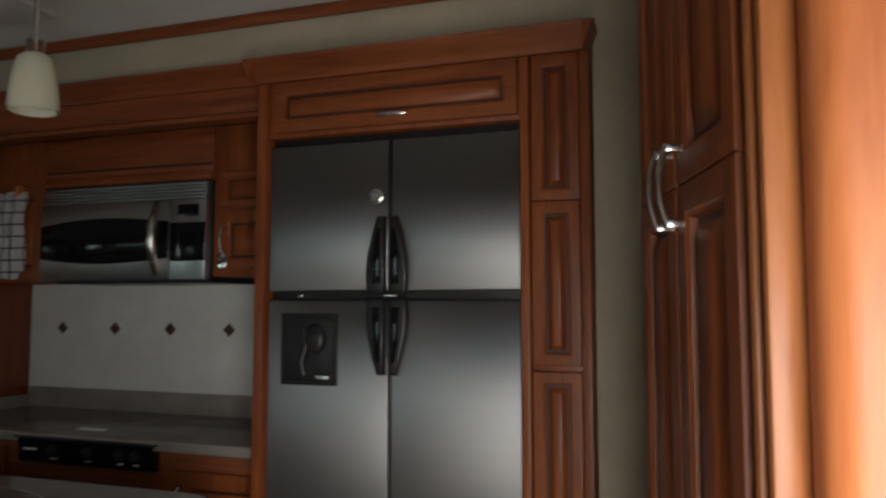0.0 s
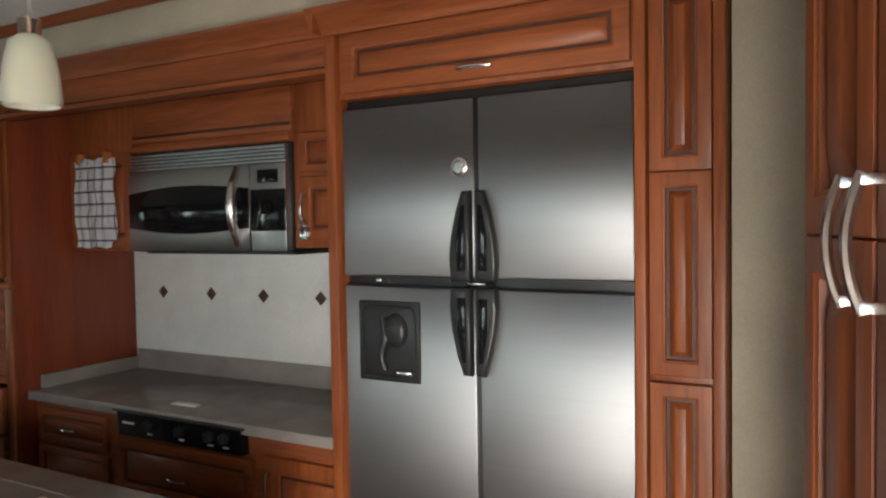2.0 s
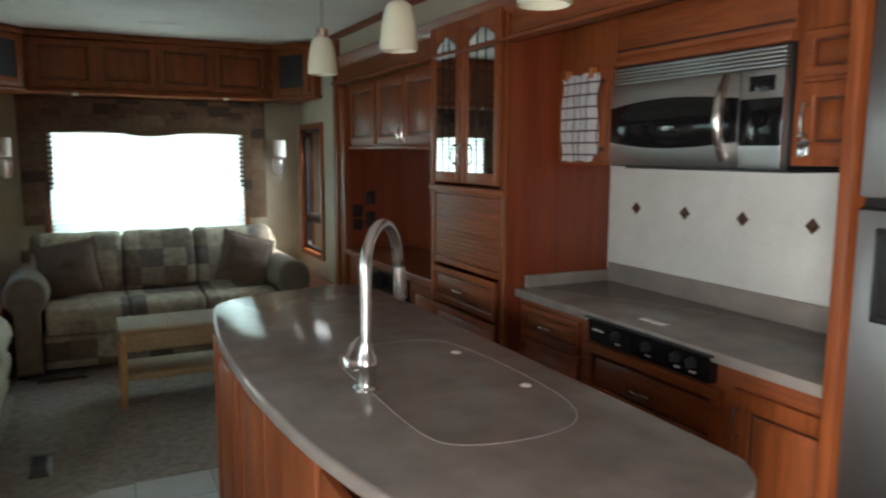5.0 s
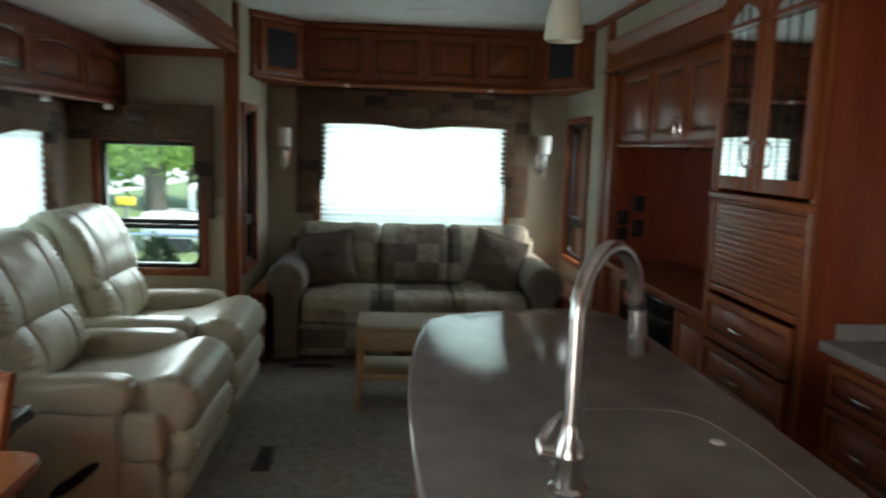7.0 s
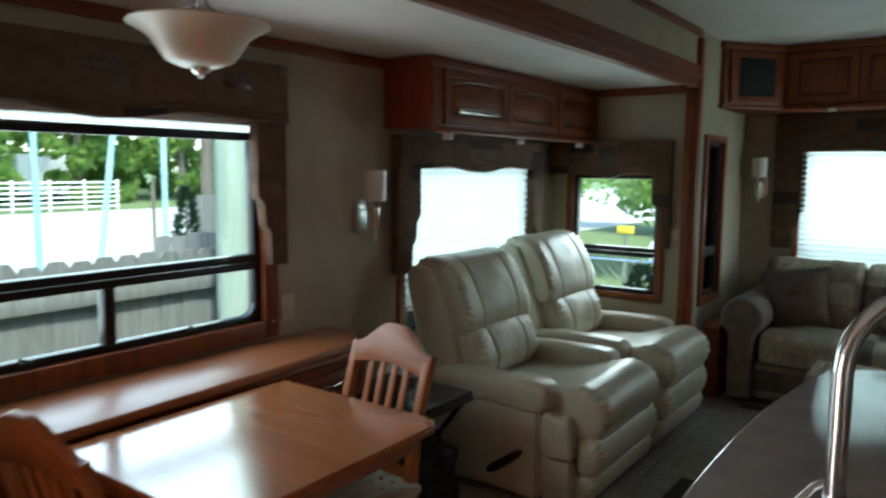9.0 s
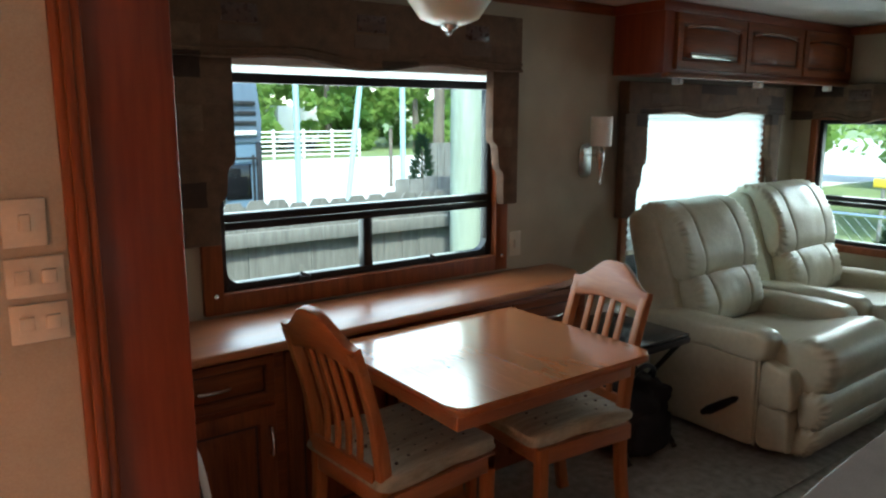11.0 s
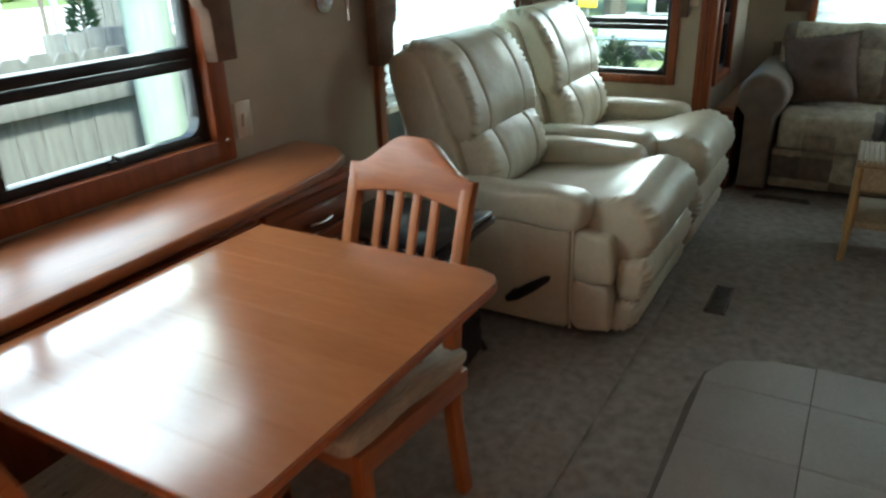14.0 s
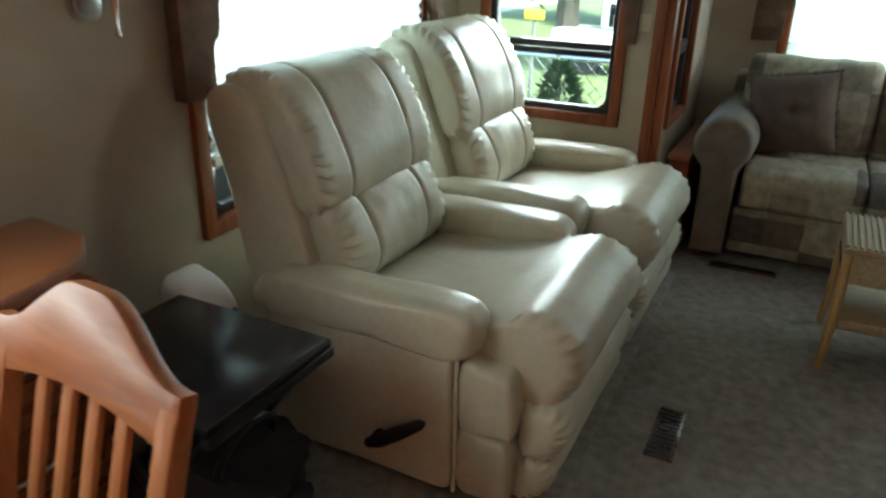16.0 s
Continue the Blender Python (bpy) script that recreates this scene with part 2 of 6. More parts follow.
def patchwork(name, cell=(0.5, 0.145, 0.11), gain=1.0, tones=((0.30, 0.255, 0.18), (0.125, 0.095, 0.065), (0.20, 0.165, 0.115), (0.075, 0.062, 0.050), (0.36, 0.315, 0.23), (0.10, 0.065, 0.045))):
    """Blocks of cream, tan, brown and slate with a woven grain."""
    m = grained(name, (0.1, 0.1, 0.1), (0.5, 0.5, 0.5), (20, 20, 20), 0.92, 0.4, 320, rough_var=0.05)
    t = m.node_tree
    n, link = t.nodes, t.links.new
    b = n["Principled BSDF"]
    co = n.new("ShaderNodeTexCoord")
    sn = n.new("ShaderNodeVectorMath")
    sn.operation = "SNAP"
    sn.inputs[1].default_value = cell
    wob = n.new("ShaderNodeMapping")
    wob.inputs["Location"].default_value = (10.2, 10.03, 10.02)
    link(co.outputs["Object"], wob.inputs[0])
    wv = n.new("ShaderNodeTexNoise")
    wv.inputs["Scale"].default_value = 14
    link(co.outputs["Object"], wv.inputs[0])
    wa = n.new("ShaderNodeVectorMath")
    wa.operation = "MULTIPLY_ADD"
    wa.inputs[1].default_value = (0.016, 0.016, 0.016)
    link(wv.outputs[1], wa.inputs[0])
    link(wob.outputs[0], wa.inputs[2])
    link(wa.outputs[0], sn.inputs[0])
    wn_ = n.new("ShaderNodeTexWhiteNoise")
    link(sn.outputs[0], wn_.inputs[0])
    cr = n.new("ShaderNodeValToRGB")
    cr.color_ramp.interpolation = "CONSTANT"
    e = cr.color_ramp.elements
    tone = [(*(gain * v for v in c), 1) for c in tones]
    e[0].position, e[0].color = 0.0, tone[0]
    e[1].position, e[1].color = 0.28, tone[1]
    for p, c in zip((0.45, 0.62, 0.72, 0.90), tone[2:]):
        k = e.new(p)
        k.color = c
    link(wn_.outputs[0], cr.inputs[0])
    old = b.inputs["Base Color"].links[0].from_socket
    mx = n.new("ShaderNodeMix")
    mx.data_type, mx.blend_type = "RGBA", "OVERLAY"
    mx.inputs[0].default_value = 0.8
    link(cr.outputs[0], mx.inputs[6])
    link(old, mx.inputs[7])
    link(mx.outputs[2], b.inputs["Base Color"])
    return m


sofa_arm_m = grained("tan_grey_chenille", (0.12, 0.102, 0.078), (0.23, 0.198, 0.15), (14, 14, 14), 0.93, 0.35, 300)
sofa_m = patchwork("patchwork_upholstery", (0.5, 0.165, 0.135), 1.25, ((0.34, 0.30, 0.215), (0.17, 0.135, 0.095), (0.25, 0.21, 0.15), (0.125, 0.106, 0.085), (0.37, 0.33, 0.24), (0.15, 0.11, 0.078)))
valance_m = patchwork("brown_patch_damask", (0.17, 0.17, 0.085), 1.0, ((0.165, 0.092, 0.053), (0.150, 0.084, 0.048), (0.172, 0.100, 0.058), (0.060, 0.034, 0.022), (0.156, 0.090, 0.053), (0.20, 0.128, 0.078)))

# ---- mesh helpers ----
PLACE = {}


def thing(name, at=(0, 0, 0), label="", category="", group="", kind=""):
    ob = new(name)
    ob.location = at
    PLACE[ob] = Matrix.Translation(at)
    return tagged(ob, label, category, group, kind)


def finish(name, bm, material, smooth=40):
    bmesh.ops.recalc_face_normals(bm, faces=bm.faces)
    me = bpy.data.meshes.new(name)
    bm.to_mesh(me)
    bm.free()
    me.materials.append(material)
    if smooth:
        me.polygons.foreach_set("use_smooth", [True] * len(me.polygons))
        me.set_sharp_from_angle(angle=radians(smooth))
    return me


def part(name, bm, material, parent, label="", smooth=40):
    """One mesh, given in world coordinates, under a thing or a part."""
    bm.transform(PLACE[parent].inverted())
    ob = new(name, finish(name, bm, material, smooth))
    ob.parent = parent
    PLACE[ob] = PLACE[parent]
    return tagged(ob, label) if label else ob


def solo(name, bm, material, label="", category="", group="", kind="", smooth=40):
    """A thing of one mesh, with its origin at the middle of its base."""
    co = [v.co for v in bm.verts]
    at = Vector(((min(c.x for c in co) + max(c.x for c in co)) / 2, (min(c.y for c in co) + max(c.y for c in co)) / 2, min(c.z for c in co)))
    bm.transform(Matrix.Translation(-at))
    ob = new(name, finish(name, bm, material, smooth))
    ob.location = at
    PLACE[ob] = Matrix.Translation(at)
    return tagged(ob, label, category, group, kind)


def join(bm, other, m=None):
    if m is not None:
        other.transform(m)
    me = bpy.data.meshes.new("tmp")
    other.to_mesh(me)
    other.free()
    bm.from_mesh(me)
    bpy.data.meshes.remove(me)
    return bm


def box(bm, x0, x1, y0, y1, z0, z1, r=0.0, seg=2, m=None):
    b = bmesh.new()
    bmesh.ops.create_cube(b, size=1)
    for v in b.verts:
        v.co = ((x0 + x1) / 2 + v.co.x * (x1 - x0), (y0 + y1) / 2 + v.co.y * (y1 - y0), (z0 + z1) / 2 + v.co.z * (z1 - z0))
    if r:
        r = min(r, abs(x1 - x0) * 0.45, abs(y1 - y0) * 0.45, abs(z1 - z0) * 0.45)
        bmesh.ops.bevel(b, geom=b.edges[:], offset=r, segments=seg, affect="EDGES", profile=0.5)
    return join(bm, b, m)


def boxes(*rows, r=0.0):
    bm = bmesh.new()
    for row in rows:
        box(bm, *row, r=r)
    return bm


def prism(bm, outline, a, b, axis="z", r=0.0, seg=2, m=None):
    """A flat outline drawn out from a to b along an axis; the outline is (x,y), (y,z) or (x,z)."""
    t = bmesh.new()
    put = {"z": lambda p, q: (p[0], p[1], q), "x": lambda p, q: (q, p[0], p[1]), "y": lambda p, q: (p[0], q, p[1])}[axis]
    low, high = [t.verts.new(put(p, a)) for p in outline], [t.verts.new(put(p, b)) for p in outline]
    t.faces.new(low)
    t.faces.new(high[::-1])
    for i in range(len(outline)):
        j = (i + 1) % len(outline)
        t.faces.new((low[i], high[i], high[j], low[j]))
    bmesh.ops.recalc_face_normals(t, faces=t.faces)
    if r:
        rim = [e for e in t.edges if (e.verts[0] in low) == (e.verts[1] in low)]
        bmesh.ops.bevel(t, geom=rim, offset=r, segments=seg, affect="EDGES", profile=0.5)
    return join(bm, t, m)


def curve(points, n=6, closed=False):
    """Catmull-Rom through points of any dimension."""
    pts = [np.array(p, float) for p in points]
    k = len(pts)
    out = []
    for i in range(k if closed else k - 1):
        p0, p1, p2, p3 = (pts[(i + d) % k] if closed else pts[min(max(i + d, 0), k - 1)] for d in (-1, 0, 1, 2))
        for s in range(n):
            u = s / n
            out.append(tuple(0.5 * (2 * p1 + (p2 - p0) * u + (2 * p0 - 5 * p1 + 4 * p2 - p3) * u * u + (3 * p1 - p0 - 3 * p2 + p3) * u**3)))
    if not closed:
        out.append(tuple(pts[-1]))
    return out


def tube(bm, points, radius, n=10, caps=True, m=None):
    """A round bar along points; radius may be one number or one for each point."""
    t = bmesh.new()
    pts = [Vector(p) for p in points]
    rad = radius if isinstance(radius, (list, tuple)) else [radius] * len(pts)
    side, rings = None, []
    for i, p in enumerate(pts):
        d = (pts[min(i + 1, len(pts) - 1)] - pts[max(i - 1, 0)]).normalized()
        if side is None:
            side = d.orthogonal().normalized()
        side = (side - d * side.dot(d)).normalized()
        up = d.cross(side)
        rings.append([t.verts.new(p + (side * math.cos(2 * math.pi * k / n) + up * math.sin(2 * math.pi * k / n)) * rad[i]) for k in range(n)])
    for a, b in zip(rings, rings[1:]):
        for k in range(n):
            t.faces.new((a[k], a[(k + 1) % n], b[(k + 1) % n], b[k]))
    if caps:
        t.faces.new(rings[0][::-1])
        t.faces.new(rings[-1])
    return join(bm, t, m)


def lathe(bm, profile, n=24, at=(0, 0, 0)):
    """A turned shape from (radius, height) pairs."""
    t = bmesh.new()
    rings = [[t.verts.new((at[0] + max(r, 1e-4) * math.cos(2 * math.pi * k / n), at[1] + max(r, 1e-4) * math.sin(2 * math.pi * k / n), at[2] + z)) for k in range(n)] for r, z in profile]
    for a, b in zip(rings, rings[1:]):
        for k in range(n):
            t.faces.new((a[k], a[(k + 1) % n], b[(k + 1) % n], b[k]))
    return join(bm, t)


def pad(bm, outline, x0, x1, r=0.05, n=8, rough=0.0, scale=9.0, m=None, axis="x", groove=(), gather=0.0, wave=0.042, dent=0.006):
    """A cushion: a closed outline (y,z) drawn from x0 to x1, its ends rounded by r, with creases, seams and gathered ends."""
    t = bmesh.new()
    pts = np.array(outline)
    mid = pts.mean(0)
    ends = [r * (1 - math.cos(math.pi / 2 * k / 4)) for k in range(5)]
    xs = [x0 + e for e in ends] + list(np.linspace(x0 + r, x1 - r, n + 1))[1:-1] + [x1 - e for e in reversed(ends)]
    for g in groove:
        xs = [x for x in xs if abs(x - g) > 0.02] + [g + d for d in (-0.018, -0.009, -0.004, 0.0, 0.004, 0.009, 0.018)]
    if gather:
        xs += [x0 + r + 0.02 * k for k in range(1, 4)] + [x1 - r - 0.02 * k for k in range(1, 4)]
    xs = sorted(set(round(x, 5) for x in xs))
    arc = np.concatenate([[0.0], np.cumsum(np.linalg.norm(np.diff(pts, axis=0), axis=1))])
    rings = []
    for x in xs:
        e = min(x - x0, x1 - x)
        inset = r - math.sqrt(max(0.0, r * r - (r - e) ** 2)) if e < r else 0.0
        inset += sum(dent * math.exp(-(((x - g) / 0.007) ** 2)) for g in groove)
        ring = []
        for j, p in enumerate(pts):
            v = p - mid
            d = np.linalg.norm(v)
            q = mid + v * max(0.05, (d - inset) / d)
            if gather:
                a = arc[j] / wave + 0.6 * noise.noise(Vector((arc[j] * 9, 3.1, x0)))
                q = q + v / d * gather * math.sin(2 * math.pi * a) * math.exp(-((max(0.0, e - 0.35 * r) / (0.035 + 0.025 * noise.noise(Vector((arc[j] * 14, 7.7, x1))))) ** 2)) * min(1.0, e / (0.2 * r))
            if rough:
                w = noise.noise(Vector((x * scale, q[0] * scale, q[1] * scale))) + 0.5 * noise.noise(Vector((x * scale * 2.3, q[0] * scale * 2.3, q[1] * scale * 0.9)))
                q = q + v / d * rough * w
            ring.append(t.verts.new((x, q[0], q[1]) if axis == "x" else (q[0], x, q[1])))
        rings.append(ring)
    k = len(pts)
    for a, b in zip(rings, rings[1:]):
        for i in range(k):
            t.faces.new((a[i], a[(i + 1) % k], b[(i + 1) % k], b[i]))
    t.faces.new(rings[0][::-1])
    t.faces.new(rings[-1])
    return join(bm, t, m)


def puff(bm, sx, sy, sz, power=4.0, n=12, rough=0.0, scale=8.0, m=None, pinch=0.0):
    """A stuffed block of the given half sizes."""
    t = bmesh.new()
    bmesh.ops.create_cube(t, size=2)
    bmesh.ops.subdivide_edges(t, edges=t.edges[:], cuts=n, use_grid_fill=True)
    for v in t.verts:
        c = v.co.copy()
        norm = (abs(c.x) ** power + abs(c.y) ** power + abs(c.z) ** power) ** (1 / power)
        q = c / norm
        if pinch:
            f = 1 - pinch * (abs(q.x) * abs(q.y)) ** 1.5
            q.z *= f
            q.x *= 1 + 0.06 * pinch * abs(q.y) ** 2
            q.y *= 1 + 0.06 * pinch * abs(q.x) ** 2
        w = rough * (noise.noise(q * scale * 0.3) + 0.5 * noise.noise(q * scale * 0.8)) if rough else 0
        v.co = (q.x * (sx + w), q.y * (sy + w), q.z * (sz + w))
    return join(bm, t, m)


def facing(face, plane):
    """The matrix that lays (along, out, up) on a wall that faces +x, -x, +y or -y."""
    return {
        "-y": Matrix(((1, 0, 0, 0), (0, -1, 0, plane), (0, 0, 1, 0), (0, 0, 0, 1))),
        "+y": Matrix(((1, 0, 0, 0), (0, 1, 0, plane), (0, 0, 1, 0), (0, 0, 0, 1))),
        "-x": Matrix(((0, -1, 0, plane), (1, 0, 0, 0), (0, 0, 1, 0), (0, 0, 0, 1))),
        "+x": Matrix(((0, 1, 0, plane), (1, 0, 0, 0), (0, 0, 1, 0), (0, 0, 0, 1))),
    }[face]


def pull(parent, m, u, z, length, upright=True, material=None, out=0.028, r=0.006):
    """A bowed bar handle on two feet."""
    bm = bmesh.new()
    h = length / 2
    ax = (lambda a, d: (u, d, z + a)) if upright else (lambda a, d: (u + a, d, z))
    tube(bm, [ax(a, out + 0.010 * (1 - (a / h) ** 2)) for a in np.linspace(-h, h, 9)], r, 8)
    for s in (-0.9, 0.9):
        tube(bm, [ax(s * h, 0), ax(s * h, out + 0.003)], r * 0.9, 8)
    bm.transform(m)
    return part("handle", bm, material or nickel, parent, "satin metal bow handle")


def panel_door(parent, m, u0, u1, z0, z1, name="door", material=None, stile=0.05, arch=0.0, thick=0.02):
    """A raised-panel door or drawer front: stiles, rails and a fielded panel."""
    s = min(stile, (u1 - u0) * 0.28, (z1 - z0) * 0.28)
    t = bmesh.new()

    def loop(d, y):
        return [t.verts.new(p) for p in ((u0 + d, y, z0 + d), (u1 - d, y, z0 + d), (u1 - d, y, z1 - d), (u0 + d, y, z1 - d))]

    rings = [loop(0, 0), loop(0, thick - 0.004), loop(0.0015, thick - 0.001), loop(0.005, thick), loop(s * 0.80, thick), loop(s * 0.86, thick - 0.003), loop(s * 0.94, thick - 0.004), loop(s, thick * 0.3)]
    for a, b in zip(rings, rings[1:]):
        for i in range(4):
            t.faces.new((a[i], a[(i + 1) % 4], b[(i + 1) % 4], b[i]))
    t.transform(m)
    d = part(name, t, material or wood_v, parent)
    bm = boxes((u0 + s * 0.9, u1 - s * 0.9, 0, thick * 0.32, z0 + s * 0.9, z1 - s * 0.9))
    bm.transform(m)
    part("groove", bm, glaze_m, d, "dark glazed groove")
    g, f = min(0.009, s * 0.18), min(0.026, (u1 - u0 - 2 * s) * 0.2, (z1 - z0 - 2 * s) * 0.25)
    t = bmesh.new()
    rings = [loop(s + g, thick * 0.3), loop(s + g + 0.002, thick * 0.45), loop(s + g + f, thick * 0.86), loop(s + g + f + 0.002, thick * 0.92)]
    for a, b in zip(rings, rings[1:]):
        for i in range(4):
            t.faces.new((a[i], a[(i + 1) % 4], b[(i + 1) % 4], b[i]))
    t.faces.new(rings[-1])
    t.transform(m)
    part("raised_panel", t, material or wood_v, d)
    return d


CROWN = [(0.0, 0.0), (0.012, 0.0), (0.014, 0.012), (0.022, 0.02), (0.03, 0.04), (0.048, 0.055), (0.052, 0.07), (0.0, 0.07)]


def crown(bm, m, u0, u1, z, scale=1.0):
    prism(bm, [(d * scale, z + h * scale) for d, h in CROWN], u0, u1, "x", m=m)
    return bm

# ---- the large structure ----
XR, XF = -6.02, 1.6          # rear wall, front end
YD, YK = 0.27, 2.62          # body side walls: dinette side, kitchen side
YS, YB = -0.68, 3.19         # outer walls of the two slide-outs
XS0, XS1 = -4.75, -0.50      # dinette slide
XK0, XK1 = -4.88, 0.206       # kitchen slide
ZC, ZS, ZF = 2.36, 2.03, 2.17


def wall(name, bm, material=None):
    return solo(name, bm, material or wall_paper, "beige patterned wallpaper wall", "wall", kind="structure", smooth=0)


def wall_x(x0, x1, y0, y1, z0, z1, holes):
    """A wall along x with openings (x0, x1, z0, z1)."""
    bm = bmesh.new()
    cuts = sorted(holes)
    at = x0
    for a, b, c, d in cuts:
        box(bm, at, a, y0, y1, z0, z1)
        box(bm, a, b, y0, y1, z0, c)
        box(bm, a, b, y0, y1, d, z1)
        at = b
    box(bm, at, x1, y0, y1, z0, z1)
    return bm


def wall_y(x0, x1, y0, y1, z0, z1, holes):
    bm = wall_x(y0, y1, x0, x1, z0, z1, holes)
    bm.transform(Matrix(((0, 1, 0, 0), (1, 0, 0, 0), (0, 0, 1, 0), (0, 0, 0, 1))))
    return bm


DW = (-2.18, -0.913, 0.868, 1.70)      # dinette window
MW = (-4.36, -3.09, 0.60, 1.53)      # recliner window
EW = (-0.52, 0.075, 0.70, 1.48)       # slide end window (y)
RW = (0.68, 2.14, 0.72, 1.68)        # rear window (y)
SW = (-5.42, -5.02, 0.66, 1.70)      # side windows of the body (x)
SK = (-5.84, -5.30, 0.68, 1.70)      # the one on the kitchen side (x)
ED = (0.42, 1.14, 0.0, 1.95)         # entry door

wall("wall_slide_dinette", wall_x(XS0 - 0.06, XS1 + 0.06, YS - 0.07, YS, -0.1, ZS + 0.1, [DW, MW]))
wall("wall_slide_end", wall_y(XS0 - 0.06, XS0, YS, YD - 0.02, -0.1, ZS + 0.1, [EW]))
wall("wall_slide_front", boxes((XS1, XS1 + 0.06, YS, YD - 0.05, -0.1, ZS + 0.1)))
wall("wall_rear", wall_y(XR - 0.07, XR, YD - 0.07, YK + 0.07, -0.1, ZC + 0.05, [RW]))
wall("wall_body_rear_dinette", wall_x(XR, XS0 - 0.06, YD - 0.06, YD, -0.1, ZC + 0.05, [SW]))
wall("wall_body_rear_kitchen", wall_x(XR, XK0, YK, YK + 0.06, -0.1, ZC + 0.05, [SK]))
wall("wall_body_entry", wall_x(-0.30, XF, YD - 0.06, YD, -0.4, ZC + 0.05, [ED]))
wall("wall_body_front_kitchen", boxes((XK1 + 0.004, XF, YK - 0.06, YK, -0.1, ZC + 0.05)))
wall("wall_front", boxes((XF, XF + 0.06, YD - 0.06, YK + 0.06, -0.4, ZC + 0.05)))
wall("wall_header_dinette", boxes((XS0 - 0.06, -0.30, YD - 0.05, YD, ZS + 0.10, ZC + 0.05)))
wall("wall_header_kitchen", boxes((XK0, XK1 + 0.004, YK, YK + 0.05, 2.0, ZC + 0.05)))
wall("wall_slide_kitchen", boxes((XK0 - 0.06, XK1 + 0.06, YB, YB + 0.07, -0.1, ZF + 0.1)))
wall("wall_slide_kitchen_rear", boxes((XK0 - 0.06, XK0, YK + 0.06, YB, -0.1, ZF + 0.1)))
wall("wall_slide_kitchen_front", boxes((XK1, XK1 + 0.06, YK, YB, -0.1, ZF + 0.1)))

# ceilings
bm = boxes((XR - 0.07, XF + 0.06, YD - 0.06, YK + 0.06, ZC, ZC + 0.06))
solo("ceiling", bm, ceil_mat, "off-white textured ceiling panel", "ceiling", kind="structure", smooth=0)
bm = boxes((XS0 - 0.06, XS1 + 0.06, YS - 0.07, YD - 0.05, ZS, ZS + 0.06))
solo("ceiling_slide_dinette", bm, ceil_mat, "off-white textured slide ceiling", "ceiling", kind="structure", smooth=0)
bm = boxes((XK0 - 0.06, XK1 + 0.06, YK + 0.05, YB + 0.07, ZF, ZF + 0.06))
solo("ceiling_slide_kitchen", bm, ceil_mat, "off-white slide ceiling", "ceiling", kind="structure", smooth=0)

# floor
bm = boxes((XR - 0.07, XF + 0.06, YS - 0.07, YB + 0.07, -0.12, -0.02))
solo("floor_deck", bm, grout_m, "dark floor deck under the covering", "floor", kind="structure", smooth=0)

TILE_EDGE = [(0.9, 0.70), (-2.2, 0.70), (-2.75, 0.69), (-2.96, 0.705), (-3.09, 0.80), (-3.15, 0.95), (-3.17, 1.25), (-3.17, 1.9), (-3.17, 2.62), (0.9, 2.62)]


def strip_grid(bm, x0, x1, y0, y1, z, step=0.06, bumpy=0.0):
    """A sheet with a slightly uneven surface."""
    t = bmesh.new()
    nx, ny = max(1, int((x1 - x0) / step)), max(1, int((y1 - y0) / step))
    rows = [[t.verts.new((x0 + (x1 - x0) * i / nx, y0 + (y1 - y0) * j / ny, z + bumpy * noise.noise(Vector((i * 0.35, j * 0.35, 0))))) for i in range(nx + 1)] for j in range(ny + 1)]
    for a, b in zip(rows, rows[1:]):
        for i in range(nx):
            t.faces.new((a[i], a[i + 1], b[i + 1], b[i]))
    return join(bm, t)


bm = bmesh.new()
strip_grid(bm, XR, XF, YD - 0.1, YK, 0.0, 0.05, 0.002)
solo("floor_carpet", bm, carpet_m, "worn taupe cut-pile carpet", "carpet", kind="structure")
bm = bmesh.new()
prism(bm, [(YS, -0.012), (0.43, -0.012), (0.455, 0.001), (0.46, 0.010), (0.445, 0.018), (YS, 0.018)], XS0, XS1, "x")
solo("floor_slide_carpet", bm, carpet_m, "taupe carpet of the slide-out with a rolled edge", "carpet", kind="structure")

# island floor of large tiles, its free end rounded
tiles = bmesh.new()
prism(tiles, TILE_EDGE, -0.01, 0.004)
tile_floor = solo("floor_tile_bed", tiles, grout_m, "grout bed of the kitchen tile floor", "tile floor", kind="structure")

# ---- trims of the body ----


def trim(name, bm, material=None, label="cherry wood trim board"):
    return solo(name, bm, material or wood_h, label, "trim", kind="structure")


bm = bmesh.new()
box(bm, XS0 - 0.02, -0.33, YD - 0.03, YD + 0.02, ZS - 0.02, ZS + 0.115, r=0.006)
box(bm, XS0 - 0.02, -0.33, YD + 0.004, YD + 0.035, ZS + 0.02, ZS + 0.06, r=0.012)
box(bm, XS0 - 0.02, -0.33, YD + 0.004, YD + 0.028, ZC - 0.045, ZC - 0.004, r=0.006)
trim("trim_slide_header", bm)
bm = bmesh.new()
box(bm, XS0 - 0.07, XS0 - 0.005, YD - 0.04, YD + 0.03, 0, ZC - 0.05, r=0.008)
box(bm, XS0 - 0.05, XS0 + 0.02, YD - 0.05, YD - 0.01, 0, ZS - 0.02, r=0.008)
trim("trim_slide_post", bm, wood_v)
bm = bmesh.new()
box(bm, -0.518, -0.33, YD - 0.05, YD - 0.02, 0, ZS - 0.02, r=0.004)
solo("trim_slide_flange", bm, panel_red, "flat dark red veneer flange board of the slide", "trim", kind="structure")
bm = bmesh.new()
for k in range(3):
    box(bm, -0.347 + 0.018 * k, -0.327 + 0.018 * k, YD - 0.045, YD + 0.012 + 0.006 * (k == 1), 0, ZC - 0.05, r=0.007)
trim("trim_slide_moulding", bm, wood_v)
bm = bmesh.new()
